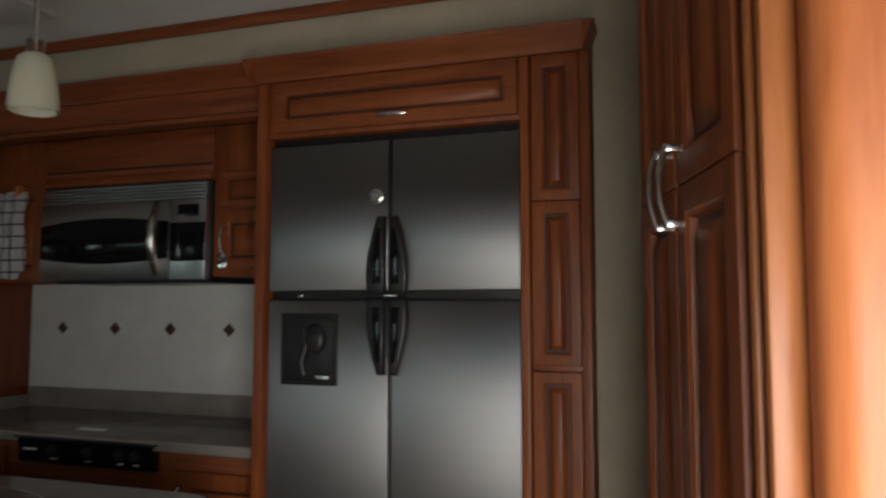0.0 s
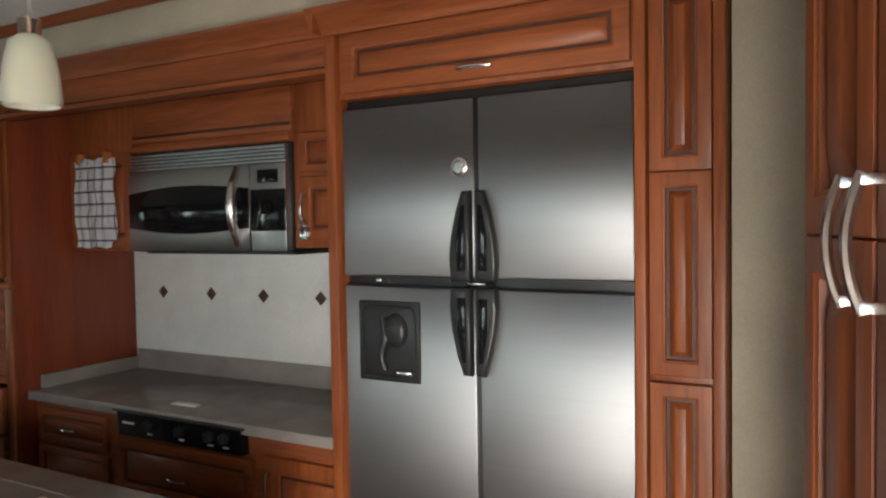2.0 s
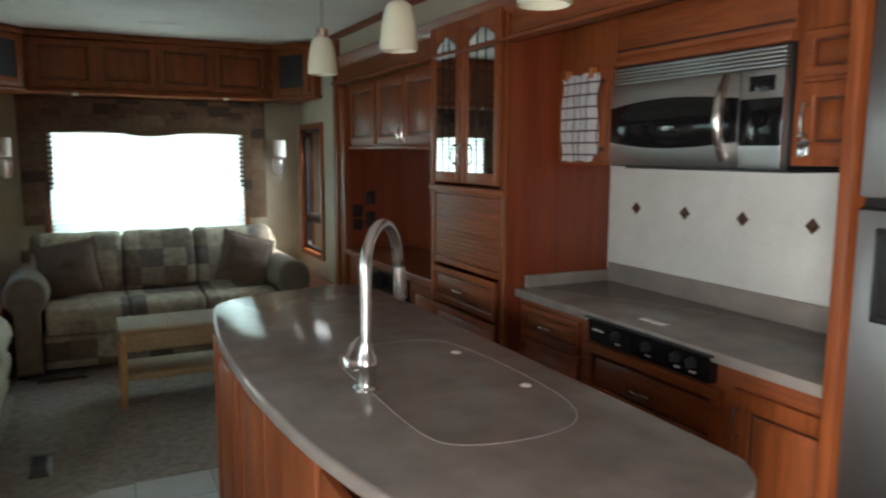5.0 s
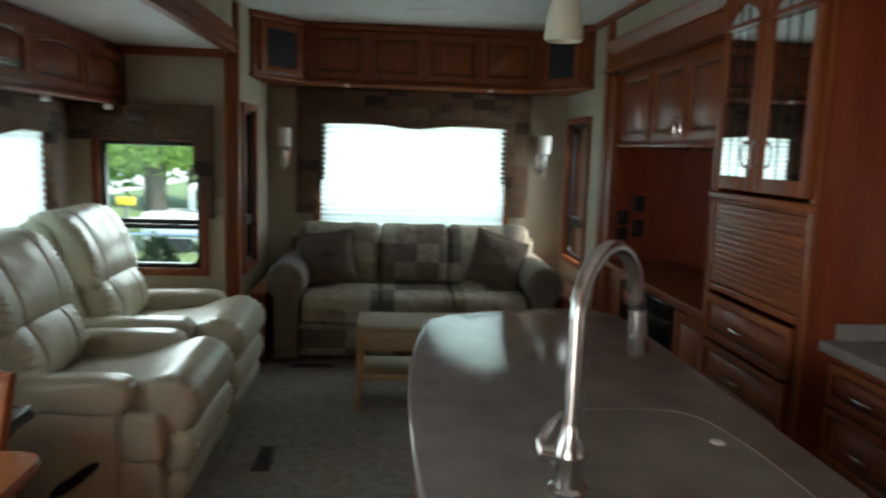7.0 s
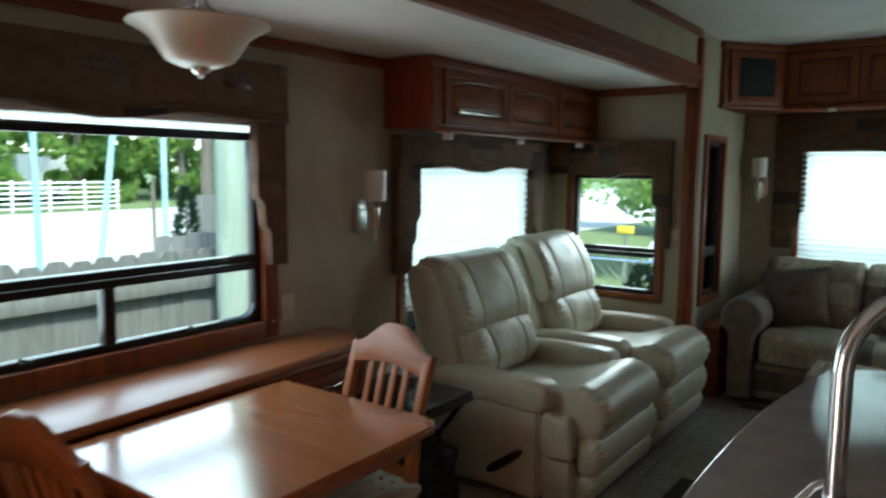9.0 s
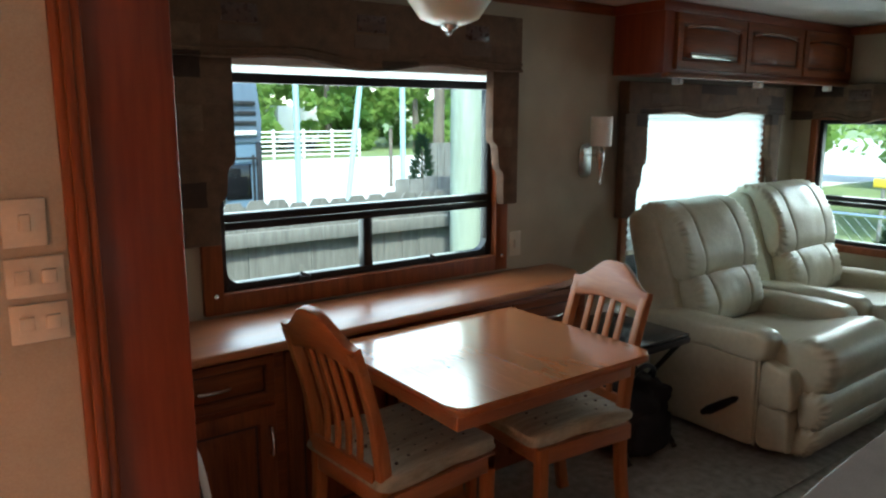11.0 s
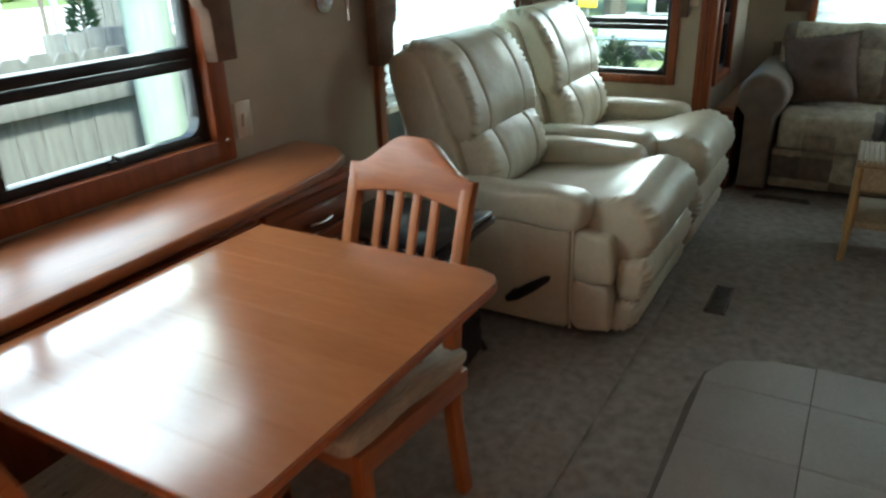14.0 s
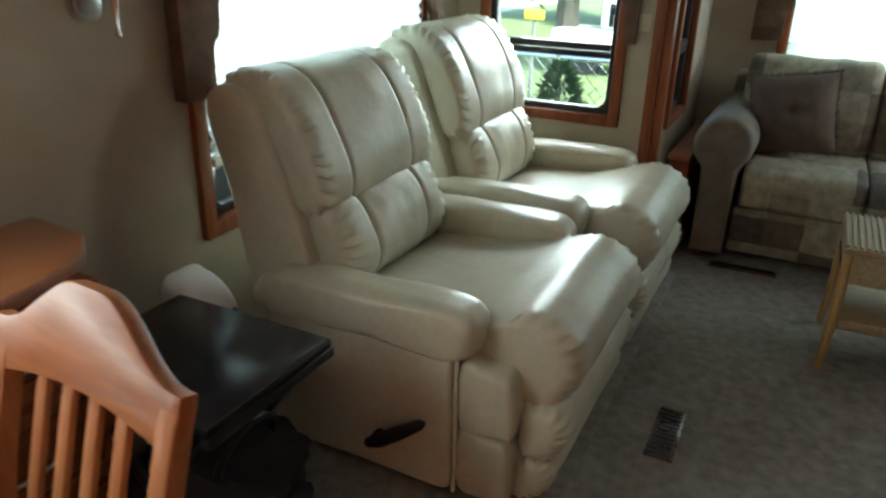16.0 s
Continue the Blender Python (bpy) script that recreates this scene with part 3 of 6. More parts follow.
box(bm, XS0, XS1, YS, YS + 0.02, ZS - 0.05, ZS - 0.002, r=0.005)
box(bm, XS0, XS0 + 0.02, YS + 0.02, YD - 0.05, ZS - 0.05, ZS - 0.002, r=0.005)
trim("trim_slide_cornice", bm)
bm = bmesh.new()
box(bm, XK0 - 0.4, XF, YK - 0.022, YK - 0.002, ZC - 0.045, ZC - 0.002, r=0.006)
trim("trim_ceiling_kitchen", bm)
bm = bmesh.new()
box(bm, XK0 - 0.05, XK0 + 0.04, YK - 0.03, YK + 0.05, 0, ZC - 0.05, r=0.008)
box(bm, XK0 + 0.045, XK0 + 0.15, YK - 0.012, YK + 0.06, 0, ZF - 0.2, r=0.006)
trim("trim_slide_post_kitchen", bm, wood_v)

# kitchen slide fascia with crown
bm = bmesh.new()
my = facing("-y", 2.61)
box(bm, XK0 + 0.04, -0.84, 2.61, 2.63, 1.985, 2.165, r=0.003)
crown(bm, my, XK0 + 0.04, -0.84, 2.105)
prism(bm, [(2.55, 1.985), (2.63, 1.985), (2.63, 2.02), (2.59, 2.015), (2.57, 2.0), (2.55, 2.0)], XK0 + 0.04, -0.84, "x")
trim("trim_kitchen_fascia", bm)

# ---- windows ----


def window(name, m, u0, u1, z0, z1, frame_w, bar, label, wood=True, mull=()):
    """A slide-out window: wooden casing inside, black aluminium sash with rounded inner corners, panes."""
    w = new(name)
    tagged(w, label, "window", kind="structure")
    PLACE[w] = Matrix.Identity(4)
    bm = bmesh.new()
    f = frame_w
    if wood:
        for row in ((u0 - f, u0 + 0.004, -0.03, 0.022, z0 - f, z1 + f), (u1 - 0.004, u1 + f, -0.03, 0.022, z0 - f, z1 + f), (u0, u1, -0.03, 0.021, z0 - f, z0 + 0.004), (u0, u1, -0.03, 0.021, z1 - 0.004, z1 + f)):
            box(bm, *row, r=0.005)
        bm.transform(m)
        part("window_frame", bm, wood_v, w, "cherry wood casing")
    s = 0.03
    bm = bmesh.new()
    for row in ((u0, u0 + s, -0.06, -0.012, z0, z1), (u1 - s, u1, -0.06, -0.012, z0, z1), (u0 + s, u1 - s, -0.06, -0.014, z0, z0 + s), (u0 + s, u1 - s, -0.06, -0.014, z1 - s, z1)):
        box(bm, *row, r=0.004)
    if bar:
        box(bm, u0 + s, u1 - s, -0.058, -0.010, bar - 0.022, bar + 0.006, r=0.004)
        box(bm, u0 + s, u1 - s, -0.058, -0.006, bar + 0.010, bar + 0.040, r=0.004)
    for a in mull:
        box(bm, a - 0.02, a + 0.02, -0.057, -0.012, z0 + s, bar - 0.02, r=0.003)
    for cu, cz, su, sz in ((u0 + s, z0 + s, 1, 1), (u1 - s, z0 + s, -1, 1)):
        arc = [(cu, cz), *[(cu + su * 0.05 * (1 - math.sin(a)), cz + sz * 0.05 * (1 - math.cos(a))) for a in np.linspace(0, math.pi / 2, 6)]]
        prism(bm, [(p[0], p[1]) for p in arc], -0.055, -0.016, "y")
    bm.transform(m)
    part("sash", bm, black_pl, w, "black aluminium sash")
    bm = bmesh.new()
    box(bm, u0 + s, u1 - s, -0.036, -0.032, z0 + s, z1 - s)
    bm.transform(m)
    g = part("pane", bm, glass_m, w)
    g.visible_shadow = False
    return w


wd = window("window_1", facing("+y", YS), *DW[:2], DW[2], DW[3], 0.068, 1.113, "wide window with cherry casing and black two-part sash", mull=(-1.528,))
for u in (-1.245, -1.846):
    bm = bmesh.new()
    box(bm, u - 0.025, u + 0.025, YS - 0.03, YS - 0.005, DW[2] + 0.004, DW[2] + 0.026, r=0.005)
    tube(bm, [(u - 0.02, YS - 0.01, DW[2] + 0.022), (u + 0.03, YS + 0.02, DW[2] + 0.045)], 0.006, 8)
    part("latch", bm, rubber, wd, "black window latch")
for u in (DW[0] - 0.036, DW[1] + 0.026):
    bm = bmesh.new()
    lathe(bm, [(0.0, 0.005), (0.005, 0.004), (0.009, 0.0)], 14)
    bm.transform(Matrix.Translation((u, YS + 0.0215, DW[2] - 0.002)) @ Matrix.Rotation(radians(-90), 4, "X"))
    part("screw_head", bm, chrome, wd, "bright screw head")
window("window_2", facing("+y", YS), *MW[:2], MW[2], MW[3], 0.045, 0.82, "window behind the recliners with its white blind lowered")
window("window_3", facing("+x", XS0), *EW[:2], EW[2], EW[3], 0.042, 0.965, "small window in the end of the slide")
window("window_4", facing("+x", XR), *RW[:2], RW[2], RW[3], 0.045, 0.92, "wide rear window behind the sofa")
window("window_5", facing("+y", YD), *SW[:2], SW[2], SW[3], 0.04, 0.95, "narrow side window beside the sofa")
window("window_6", facing("-y", YK), *SK[:2], SK[2], SK[3], 0.04, 0.95, "narrow side window beside the sofa")


def blind(m, u0, u1, z0, z1, label, pleat=0.038, foot=None):
    """A pleated shade, drawn out as a zigzag."""
    b = new("pleated_blind")
    tagged(b, label, "blind", "pleated blinds")
    PLACE[b] = Matrix.Identity(4)
    n = int((z1 - z0) / pleat) * 2
    t = bmesh.new()
    rows = [(t.verts.new((u0, 0.006 + 0.014 * (k % 2), z1 - (z1 - z0) * k / n)), t.verts.new((u1, 0.006 + 0.014 * (k % 2), z1 - (z1 - z0) * k / n))) for k in range(n + 1)]
    for a, c in zip(rows, rows[1:]):
        t.faces.new((a[0], a[1], c[1], c[0]))
    t.transform(m)
    part("pleats", t, blind_m, b, smooth=0)
    for row, stuff in (((u0, u1, 0.0, 0.026, z1 - 0.004, z1 + 0.028), white_pl), ((u0, u1, 0.002, 0.024, z0 - (0.032 if foot else 0.022), z0 + 0.002), foot or white_pl)):
        bm = boxes(row, r=0.003)
        bm.transform(m)
        part("rail", bm, stuff, b, "slim plastic rail")
    return b


blind(facing("+y", YS - 0.008), DW[0] + 0.006, DW[1] - 0.006, 1.640, 1.672, "white pleated blind drawn up under the valance", 0.011, black_pl)
blind(facing("+y", YS + 0.004), MW[0] + 0.01, MW[1] - 0.01, 0.79, MW[3] - 0.02, "white pleated blind lowered over the window")
blind(facing("+x", XR + 0.06), RW[0] + 0.01, RW[1] - 0.01, 0.76, RW[3] - 0.03, "white pleated blind lowered behind the sofa")


def valance(m, u0, u1, z0, z1, drop, label, depth=0.06, left=True, right=True, w=0.11, w2=0.0, drop2=0.0):
    """A padded fabric pelmet with a shaped lower edge, and stepped side panels."""
    v = new("window_valance")
    tagged(v, label, "valance", "window valances")
    PLACE[v] = Matrix.Identity(4)
    n = 48
    low = [(u0 + (u1 - u0) * k / n, z0 - 0.022 * math.sin(math.pi * k / n) ** 2 * math.cos(4 * math.pi * k / n)) for k in range(n + 1)]
    bm = bmesh.new()
    prism(bm, low + [(u1, z1), (u0, z1)], 0.02, depth + 0.03, "y", r=0.006, m=None)
    bm.transform(m)
    part("pelmet", bm, valance_m, v)
    bm = bmesh.new()
    tube(bm, [(p[0], depth + 0.03, p[1] + 0.004) for p in low], 0.007, 6)
    tube(bm, [(p[0], depth + 0.032, p[1] + 0.03) for p in low], 0.004, 6)
    bm.transform(m)
    part("piping", bm, valance_m, v)
    k = max(1, int((u1 - u0) / 0.42))
    for i in range(k):
        um = u0 + (u1 - u0) * (i + 0.5) / k
        for du, h0, h1, mm in ((0.062, 0.115, 0.175, diamond_m), (0.075, 0.055, 0.105, pillow_m)):
            if z0 + h1 < z1 - 0.01:
                bm = boxes((um - du, um + du, depth + 0.0285, depth + 0.0325, z0 + h0, z0 + h1), r=0.0015)
                bm.transform(m)
                part("motif", bm, mm, v, "woven scroll motif block")
    for on, a, s, w, drop in ((left, u0, 1, w, drop), (right, u1, -1, w2 or w, drop2 or drop)):
        if on:
            pts = [(a, z0 + 0.02), (a + s * w, z0 + 0.02), (a + s * w, drop + 0.30), (a + s * (w - 0.006), drop + 0.275), (a + s * (w - 0.025), drop + 0.262), (a + s * (w - 0.032), drop + 0.24),
                   (a + s * (w - 0.036), drop + 0.18), (a + s * (w - 0.045), drop + 0.155), (a + s * (w - 0.06), drop + 0.145), (a + s * (w - 0.066), drop + 0.12), (a + s * (w - 0.068), drop), (a, drop)]
            bm = bmesh.new()
            prism(bm, pts, 0.024, depth + 0.012, "y", r=0.002)
            bm.transform(m)
            part("side_panel", bm, valance_m, v)
    return v


valance(facing("+y", YS), -2.255, -0.74, 1.685, 1.91, 1.11, "brown damask pelmet with stepped side panels", w=0.148, w2=0.225, drop2=1.06)
valance(facing("+y", YS), -4.46, -2.98, 1.51, 1.67, 0.98, "brown damask pelmet over the recliner window", w=0.115, w2=0.18)
valance(facing("+x", XS0), YS + 0.02, 0.16, 1.48, 1.69, 1.02, "brown damask pelmet on the small end window", left=False)
valance(facing("+x", XR), 0.50, 2.32, 1.65, 1.915, 0.95, "brown damask pelmet over the rear window", w=0.22)

# ---- outside ----
bm = bmesh.new()
strip_grid(bm, -400, 400, -400, 400, -1.0, 20)
solo("ground", bm, grass_m, "pale grass ground round the trailer", "ground", kind="structure", smooth=0)
bm = boxes((-90, 60, -37, -11, -1.02, -0.985))
solo("road", bm, road_m, "bright gravel road beyond the fence", "road", kind="structure", smooth=0)


def picket_fence():
    f = thing("picket_fence", (-2.4, -2.6, -1.0), "weathered grey dog-eared picket fence", "fence")
    pick = bmesh.new()
    w = 0.1455
    prism(pick, [(-w / 2, -1.0), (w / 2, -1.0), (w / 2, 0.93), (w / 2 - 0.03, 0.97), (-w / 2 + 0.03, 0.97), (-w / 2, 0.93)], 0, 0.018, "y")
    me = finish("picket", pick, fence_m, 0)
    for k in range(46):
        ob = new("picket", me)
        ob.parent = f
        h = random.uniform(-0.02, 0.015)
        ob.matrix_basis = Matrix.Translation((-3.4 + 0.147 * k, random.uniform(-0.006, 0.006), 1.0 + h - 0.02)) @ Matrix.Rotation(random.uniform(-0.008, 0.008), 4, "Y")
    for z in (0.72, -0.3):
        part("rail", boxes((-5.9, 1.1, -2.575, -2.53, z - 0.045, z + 0.045), r=0.004), fence_m, f)
    return f


picket_fence()
bm = bmesh.new()
tube(bm, [(-3.23, -2.2, -1.0), (-3.23, -2.2, 1.5), (-3.22, -2.2, 4.5)], [0.12, 0.115, 0.105], 18)
solo("wooden_pole", bm, pole_m, "thick weathered wooden utility pole", "pole")
for x, lean in ((-4.68, 0.0), (-5.65, 0.32), (-6.52, 0.0)):
    bm = bmesh.new()
    tube(bm, [(x + lean, -8.0, -1.0), (x - lean * 1.2, -8.0, 4.0)], 0.045, 12)
    solo("sign_post", bm, paint_bl, "pale blue painted steel post", "post", "steel posts of the sign")
rf = thing("rail_fence", (-22, -38, -1.0), "white painted ranch rail fence", "fence")
for k in range(7):
    part("post", boxes((-23.1 + 1.9 * k, -22.98 + 1.9 * k, -38.07, -37.93, -1.0, 0.72)), paint_w, rf)
for k in range(6):
    part("rail", boxes((-23.1, -10, -37.92, -37.88, -0.82 + 0.27 * k, -0.74 + 0.27 * k)), paint_w, rf)
wt = thing("white_box_trailer", (-22, -46, -1.0), "white box trailer behind the rail fence", "trailer")
part("body", boxes((-24.4, -21.2, -48.5, -46, -0.4, 2.2), r=0.15), paint_w, wt)
for x in (-23.6, -22.0):
    bm = bmesh.new()
    tube(bm, [(x, -46.1, -0.6), (x, -45.9, -0.6)], 0.4, 16)
    part("wheel", bm, rubber, wt)
bm = bmesh.new()
tube(bm, [(-13.93, -20, -1.0), (-13.93, -20, 1.06)], 0.06, 10)
solo("fence_post", bm, bark_m, "dark wooden post by the road", "post")
bm = bmesh.new()
tube(bm, [(-16, -20, -1.0), (-16.05, -20, 2.0), (-15.95, -20, 7.0)], [0.24, 0.2, 0.16], 12)
solo("utility_pole", bm, bark_m, "grey-brown utility pole beyond the road", "pole")
bm = bmesh.new()
strip_grid(bm, -16, -4.4, -16, -9.2, -0.975, 1.2)
solo("verge", bm, straw_m, "strip of dry yellow grass by the road", "grass", kind="structure", smooth=0)
fb = thing("board_fence_piece", (-3.8, -3.4, -1.0), "short taller piece of weathered board fence", "fence")
for k in range(5):
    part("board", boxes((-4.13 + 0.147 * k, -3.995 + 0.147 * k, -3.41, -3.39, -1.0, 0.955 + 0.02 * ((k * 7) % 3) / 2), r=0.004), fence_m, fb)
gp = thing("grey_screen_panel", (-7.35, -8.0, -1.0), "grey board screen with a dark machine before it", "screen")
for k in range(5):
    part("board", boxes((-7.75 + 0.14 * k, -7.62 + 0.14 * k, -8.02, -7.98, -1.0, 1.06)), fence_m, gp)
# two rounded blocks for the dark jeep-like shape by the screen
bm = boxes((-7.75, -7.2, -7.9, -7.2, -1.0, 0.30), (-7.65, -7.3, -7.8, -7.3, 0.28, 0.62), r=0.10)
solo("covered_mower", bm, dark_cloth, "dark jeep-like machine standing outdoors", "machine")


def shrub(x, y, top, r, seed, lab):
    rng = random.Random(seed)
    t = thing("shrub", (x, y, -1.0), lab, "shrub")
    bm = bmesh.new()
    tube(bm, [(x, y, -1.0), (x, y, top - 0.2)], [0.05, 0.01], 6)
    part("stem", bm, bark_m, t)
    verts, faces = [], []
    for _ in range(2600):
        u = rng.random()
        z = -0.9 + (top + 0.9) * u
        rr = r * (1 - u) ** 0.6 * rng.uniform(0.5, 1.05)
        a = rng.uniform(0, 6.28)
        p = Vector((x + math.cos(a) * rr, y + math.sin(a) * rr, z))
        d = Vector((math.cos(a), math.sin(a), rng.uniform(0.2, 1.0))).normalized() * rng.uniform(0.05, 0.11)
        w = d.orthogonal().normalized() * 0.018
        i = len(verts)
        verts += [p - w, p + w, p + d]
        faces.append((i, i + 1, i + 2))
    me = bpy.data.meshes.new("foliage")
    me.from_pydata([tuple(q - Vector((x, y, -1.0))) for q in verts], [], faces)
    me.materials.append(needle_m)
    ob = new("foliage", me)
    ob.parent = t


needle_m = grained("evergreen_needles", (0.012, 0.035, 0.015), (0.03, 0.075, 0.03), (3, 3, 3), 0.8, 0.0, 30)
shrub(-5.5, -6.0, 1.25, 0.30, 3, "narrow dark evergreen shrub by the fence")
shrub(-7.7, -1.1, 0.48, 0.42, 4, "dark bushy shrub against the chain-link fence")


def rv(at):
    r = thing("parked_trailer", at, "blue-grey parked trailer with dark front cap", "trailer")
    x, y, z = at
    bm = bmesh.new()
    prism(bm, [(y - 7, z + 0.4), (y, z + 0.4), (y, z + 2.2), (y - 7, z + 2.2)], x, x + 2.6, "x", r=0.04)
    part("body", bm, trailer_bl, r)
    bm = bmesh.new()
    prism(bm, [(y - 7, z + 2.2), (y + 0.02, z + 2.2), (y + 0.05, z + 2.45), (y - 0.25, z + 3.6), (y - 7, z + 3.7)], x - 0.03, x + 2.6, "x", r=0.04)
    part("front_cap", bm, rv_grey, r, "dark slate front cap")
    for k in range(4):
        part("stripe", boxes((x + 0.05, x + 1.1, y - 0.02, y + 0.055, z + 2.28 + 0.11 * k, z + 2.33 + 0.11 * k), r=0.006, ), paint_w if k == 0 else black_pl, r)
    part("edge_trim", boxes((x - 0.02, x + 0.05, y - 0.03, y + 0.012, z + 0.4, z + 2.2), r=0.006), black_pl, r)
    part("front_window", boxes((x + 0.12, x + 0.42, y - 0.01, y + 0.012, z + 1.55, z + 1.95), r=0.006), black_gl, r)
    bm = bmesh.new()
    for zz in (1.45, 2.02):
        tube(bm, [(x + 0.06, y + 0.04, z + zz), (x + 0.52, y + 0.04, z + zz)], 0.014, 8)
    for xx in (0.10, 0.46):
        tube(bm, [(x + xx, y + 0.04, z + 1.40), (x + xx, y + 0.04, z + 2.06)], 0.014, 8)
    part("ladder_frame", bm, black_pl, r, "black tubular frame")
    bm = bmesh.new()
    tube(bm, [(x - 0.05, y - 2.5, z + 0.4), (x + 0.2, y - 2.5, z + 0.4)], 0.4, 20)
    part("wheel", bm, rubber, r)


rv((-3.36, -6.2, -1.0))


def tree(x, y, h, crown_r, seed, leaf=0.30, count=80, low=0.12):
    rng = random.Random(seed)
    t = thing("tree", (x, y, -1.0), "leafy green tree beyond the road", "tree", "trees beyond the road")
    bm = bmesh.new()
    tube(bm, [(x, y, -1.0), (x + 0.2, y, h * 0.35), (x - 0.1, y, h * 0.75)], [0.28, 0.2, 0.07], 8)
    for k in range(6):
        a = rng.uniform(0, 6.28)
        z = h * rng.uniform(0.25, 0.55)
        tube(bm, [(x, y, z), (x + math.cos(a) * crown_r * 0.4, y + math.sin(a) * crown_r * 0.4, z + 0.9), (x + math.cos(a) * crown_r * 0.75, y + math.sin(a) * crown_r * 0.75, z + 1.4)], [0.1, 0.07, 0.03], 6)
    part("trunk", bm, bark_m, t)
    verts, faces = [], []
    clumps = [(x + rng.gauss(0, crown_r * 0.45), y + rng.gauss(0, crown_r * 0.45), h * rng.uniform(low, 0.95)) for _ in range(46)]
    for c in clumps:
        s = rng.uniform(0.6, 1.3)
        for _ in range(count):
            d = Vector((rng.gauss(0, 1), rng.gauss(0, 1), rng.gauss(0, 0.8))).normalized() * s * rng.uniform(0.5, 1.0)
            p = Vector(c) + d
            u = Vector((rng.gauss(0, 1), rng.gauss(0, 1), rng.gauss(0, 1))).normalized() * leaf * rng.uniform(0.65, 1.4)
            v = u.orthogonal().normalized() * u.length * 0.6
            i = len(verts)
            verts += [p - u, p + v, p + u, p - v]
            faces.append((i, i + 1, i + 2, i + 3))
    me = bpy.data.meshes.new("crown")
    me.from_pydata([tuple(q - Vector((x, y, -1.0))) for q in verts], [], faces)
    me.materials.append(leaf_m)
    ob = new("crown", me)
    ob.parent = t


bm = boxes((-12.6, -11.4, -4.2, 0.4, -0.75, -0.1), (-12.5, -11.5, -3.2, -0.8, -0.1, 0.55), r=0.12)
car = solo("parked_car", bm, paint_w, "white parked car beyond the chain-link fence", "car")
part("window", boxes((-11.51, -11.48, -3.0, -1.0, -0.02, 0.42), r=0.01), black_gl, car)
car.location.x -= 5
for wy in (-3.4, -0.5):
    bm = bmesh.new()
    tube(bm, [(-11.42, wy, -0.68), (-11.62, wy, -0.68)], 0.32, 18)
    part("wheel", bm, rubber, car)
ys = thing("yellow_sign", (-10.0, -2.22, -1.0), "yellow painted sign board on a grey post", "sign")
part("board", boxes((-10.04, -9.98, -2.34, -2.10, 0.61, 0.72), r=0.01), yellow_m, ys)
part("post", boxes((-10.03, -9.99, -2.24, -2.20, -1.0, 0.61), r=0.006), fence_m, ys)
cl = thing("chain_link_fence", (-8.2, -1, -1.0), "galvanised chain-link fence outside the end window", "fence")
bm = bmesh.new()
for k in range(-30, 60):
    for s in (1, -1):
        y = -5.0 + 0.12 * k
        tube(bm, [(-8.2, y, -1.0), (-8.2, y + s * 1.45, 0.45)], 0.004, 4, caps=False)
tagged(part("mesh", bm, nickel, cl), kind="stuff")
for k in range(4):
    bm = bmesh.new()
    tube(bm, [(-8.2, -6.5 + 2.6 * k, -1.0), (-8.2, -6.5 + 2.6 * k, 0.5)], 0.03, 10)
    part("post", bm, nickel, cl)
bm = bmesh.new()
tube(bm, [(-8.2, -8, 0.46), (-8.2, 3, 0.46)], 0.02, 8)
part("top_rail", bm, nickel, cl)


def weeds():
    rng = random.Random(5)
    verts, faces = [], []
    for _ in range(2600):
        x, y = rng.uniform(-8.15, -6.7), rng.uniform(-4, 1.2)
        h, w, a = rng.uniform(0.2, 0.75), rng.uniform(0.008, 0.02), rng.uniform(0, 6.28)
        dx, dy = math.cos(a), math.sin(a)
        i = len(verts)
        verts += [(x - dy * w, y + dx * w, -1.0), (x + dy * w, y - dx * w, -1.0), (x + dx * 0.12, y + dy * 0.12, -1.0 + h)]
        faces.append((i, i + 1, i + 2))
    me = bpy.data.meshes.new("weeds")
    me.from_pydata(verts, [], faces)
    me.materials.append(leaf_m)
    tagged(new("weeds", me), "tall green weeds along the fence", "weeds", kind="stuff")


weeds()
for k, (x, y, h, r) in enumerate(((-13, -30, 8, 3.2), (-18, -32, 9, 3.4), (-23, -31, 8.5, 3.2), (-28, -33, 9, 3.5), (-33, -33, 9, 3.5), (-9, -32, 9, 3.4), (-5, -31, 9, 3.3), (-38, -30, 9, 3.5), (-16, 3.2, 7, 2.4), (-14, -4.0, 6, 2.2), (-16, -9, 7, 2.6), (-20, -14, 8, 3.0), (-11, -36, 10, 3.5), (-15.5, -37, 10, 3.6), (-20.5, -37, 10, 3.6), (-25.5, -38, 10, 3.6), (-30.5, -38, 10, 3.6), (-7, -37, 10, 3.5), (-3, -36, 10, 3.5))):
    far = y < -25
    if far:
        tree(x * 1.4, y - 14, h * 1.6, r * 1.35, k, 0.34, 90, -0.06)
    else:
        tree(x - 3, y, h, r, k, 0.085, 330, 0.2)
for k in range(7):
    tree(-58 + 9.5 * k, -66 - 2 * (k % 2), 17, 6.5, 50 + k, 0.62, 90, -0.05)
for k in range(4):
    tree(-26 - 2 * (k % 2), -13 + 7.0 * k, 10, 3.6, 70 + k, 0.22, 160, 0.0)

# ---- kitchen ----
FY = 2.52


def rounded_rect(x0, x1, z0, z1, r, n=5):
    out = []
    for cx, cz, a0 in ((x1 - r, z1 - r, 0), (x0 + r, z1 - r, 90), (x0 + r, z0 + r, 180), (x1 - r, z0 + r, 270)):
        out += [(cx + r * math.cos(radians(a0 + 90 * k / n)), cz + r * math.sin(radians(a0 + 90 * k / n))) for k in range(n + 1)]
    return out


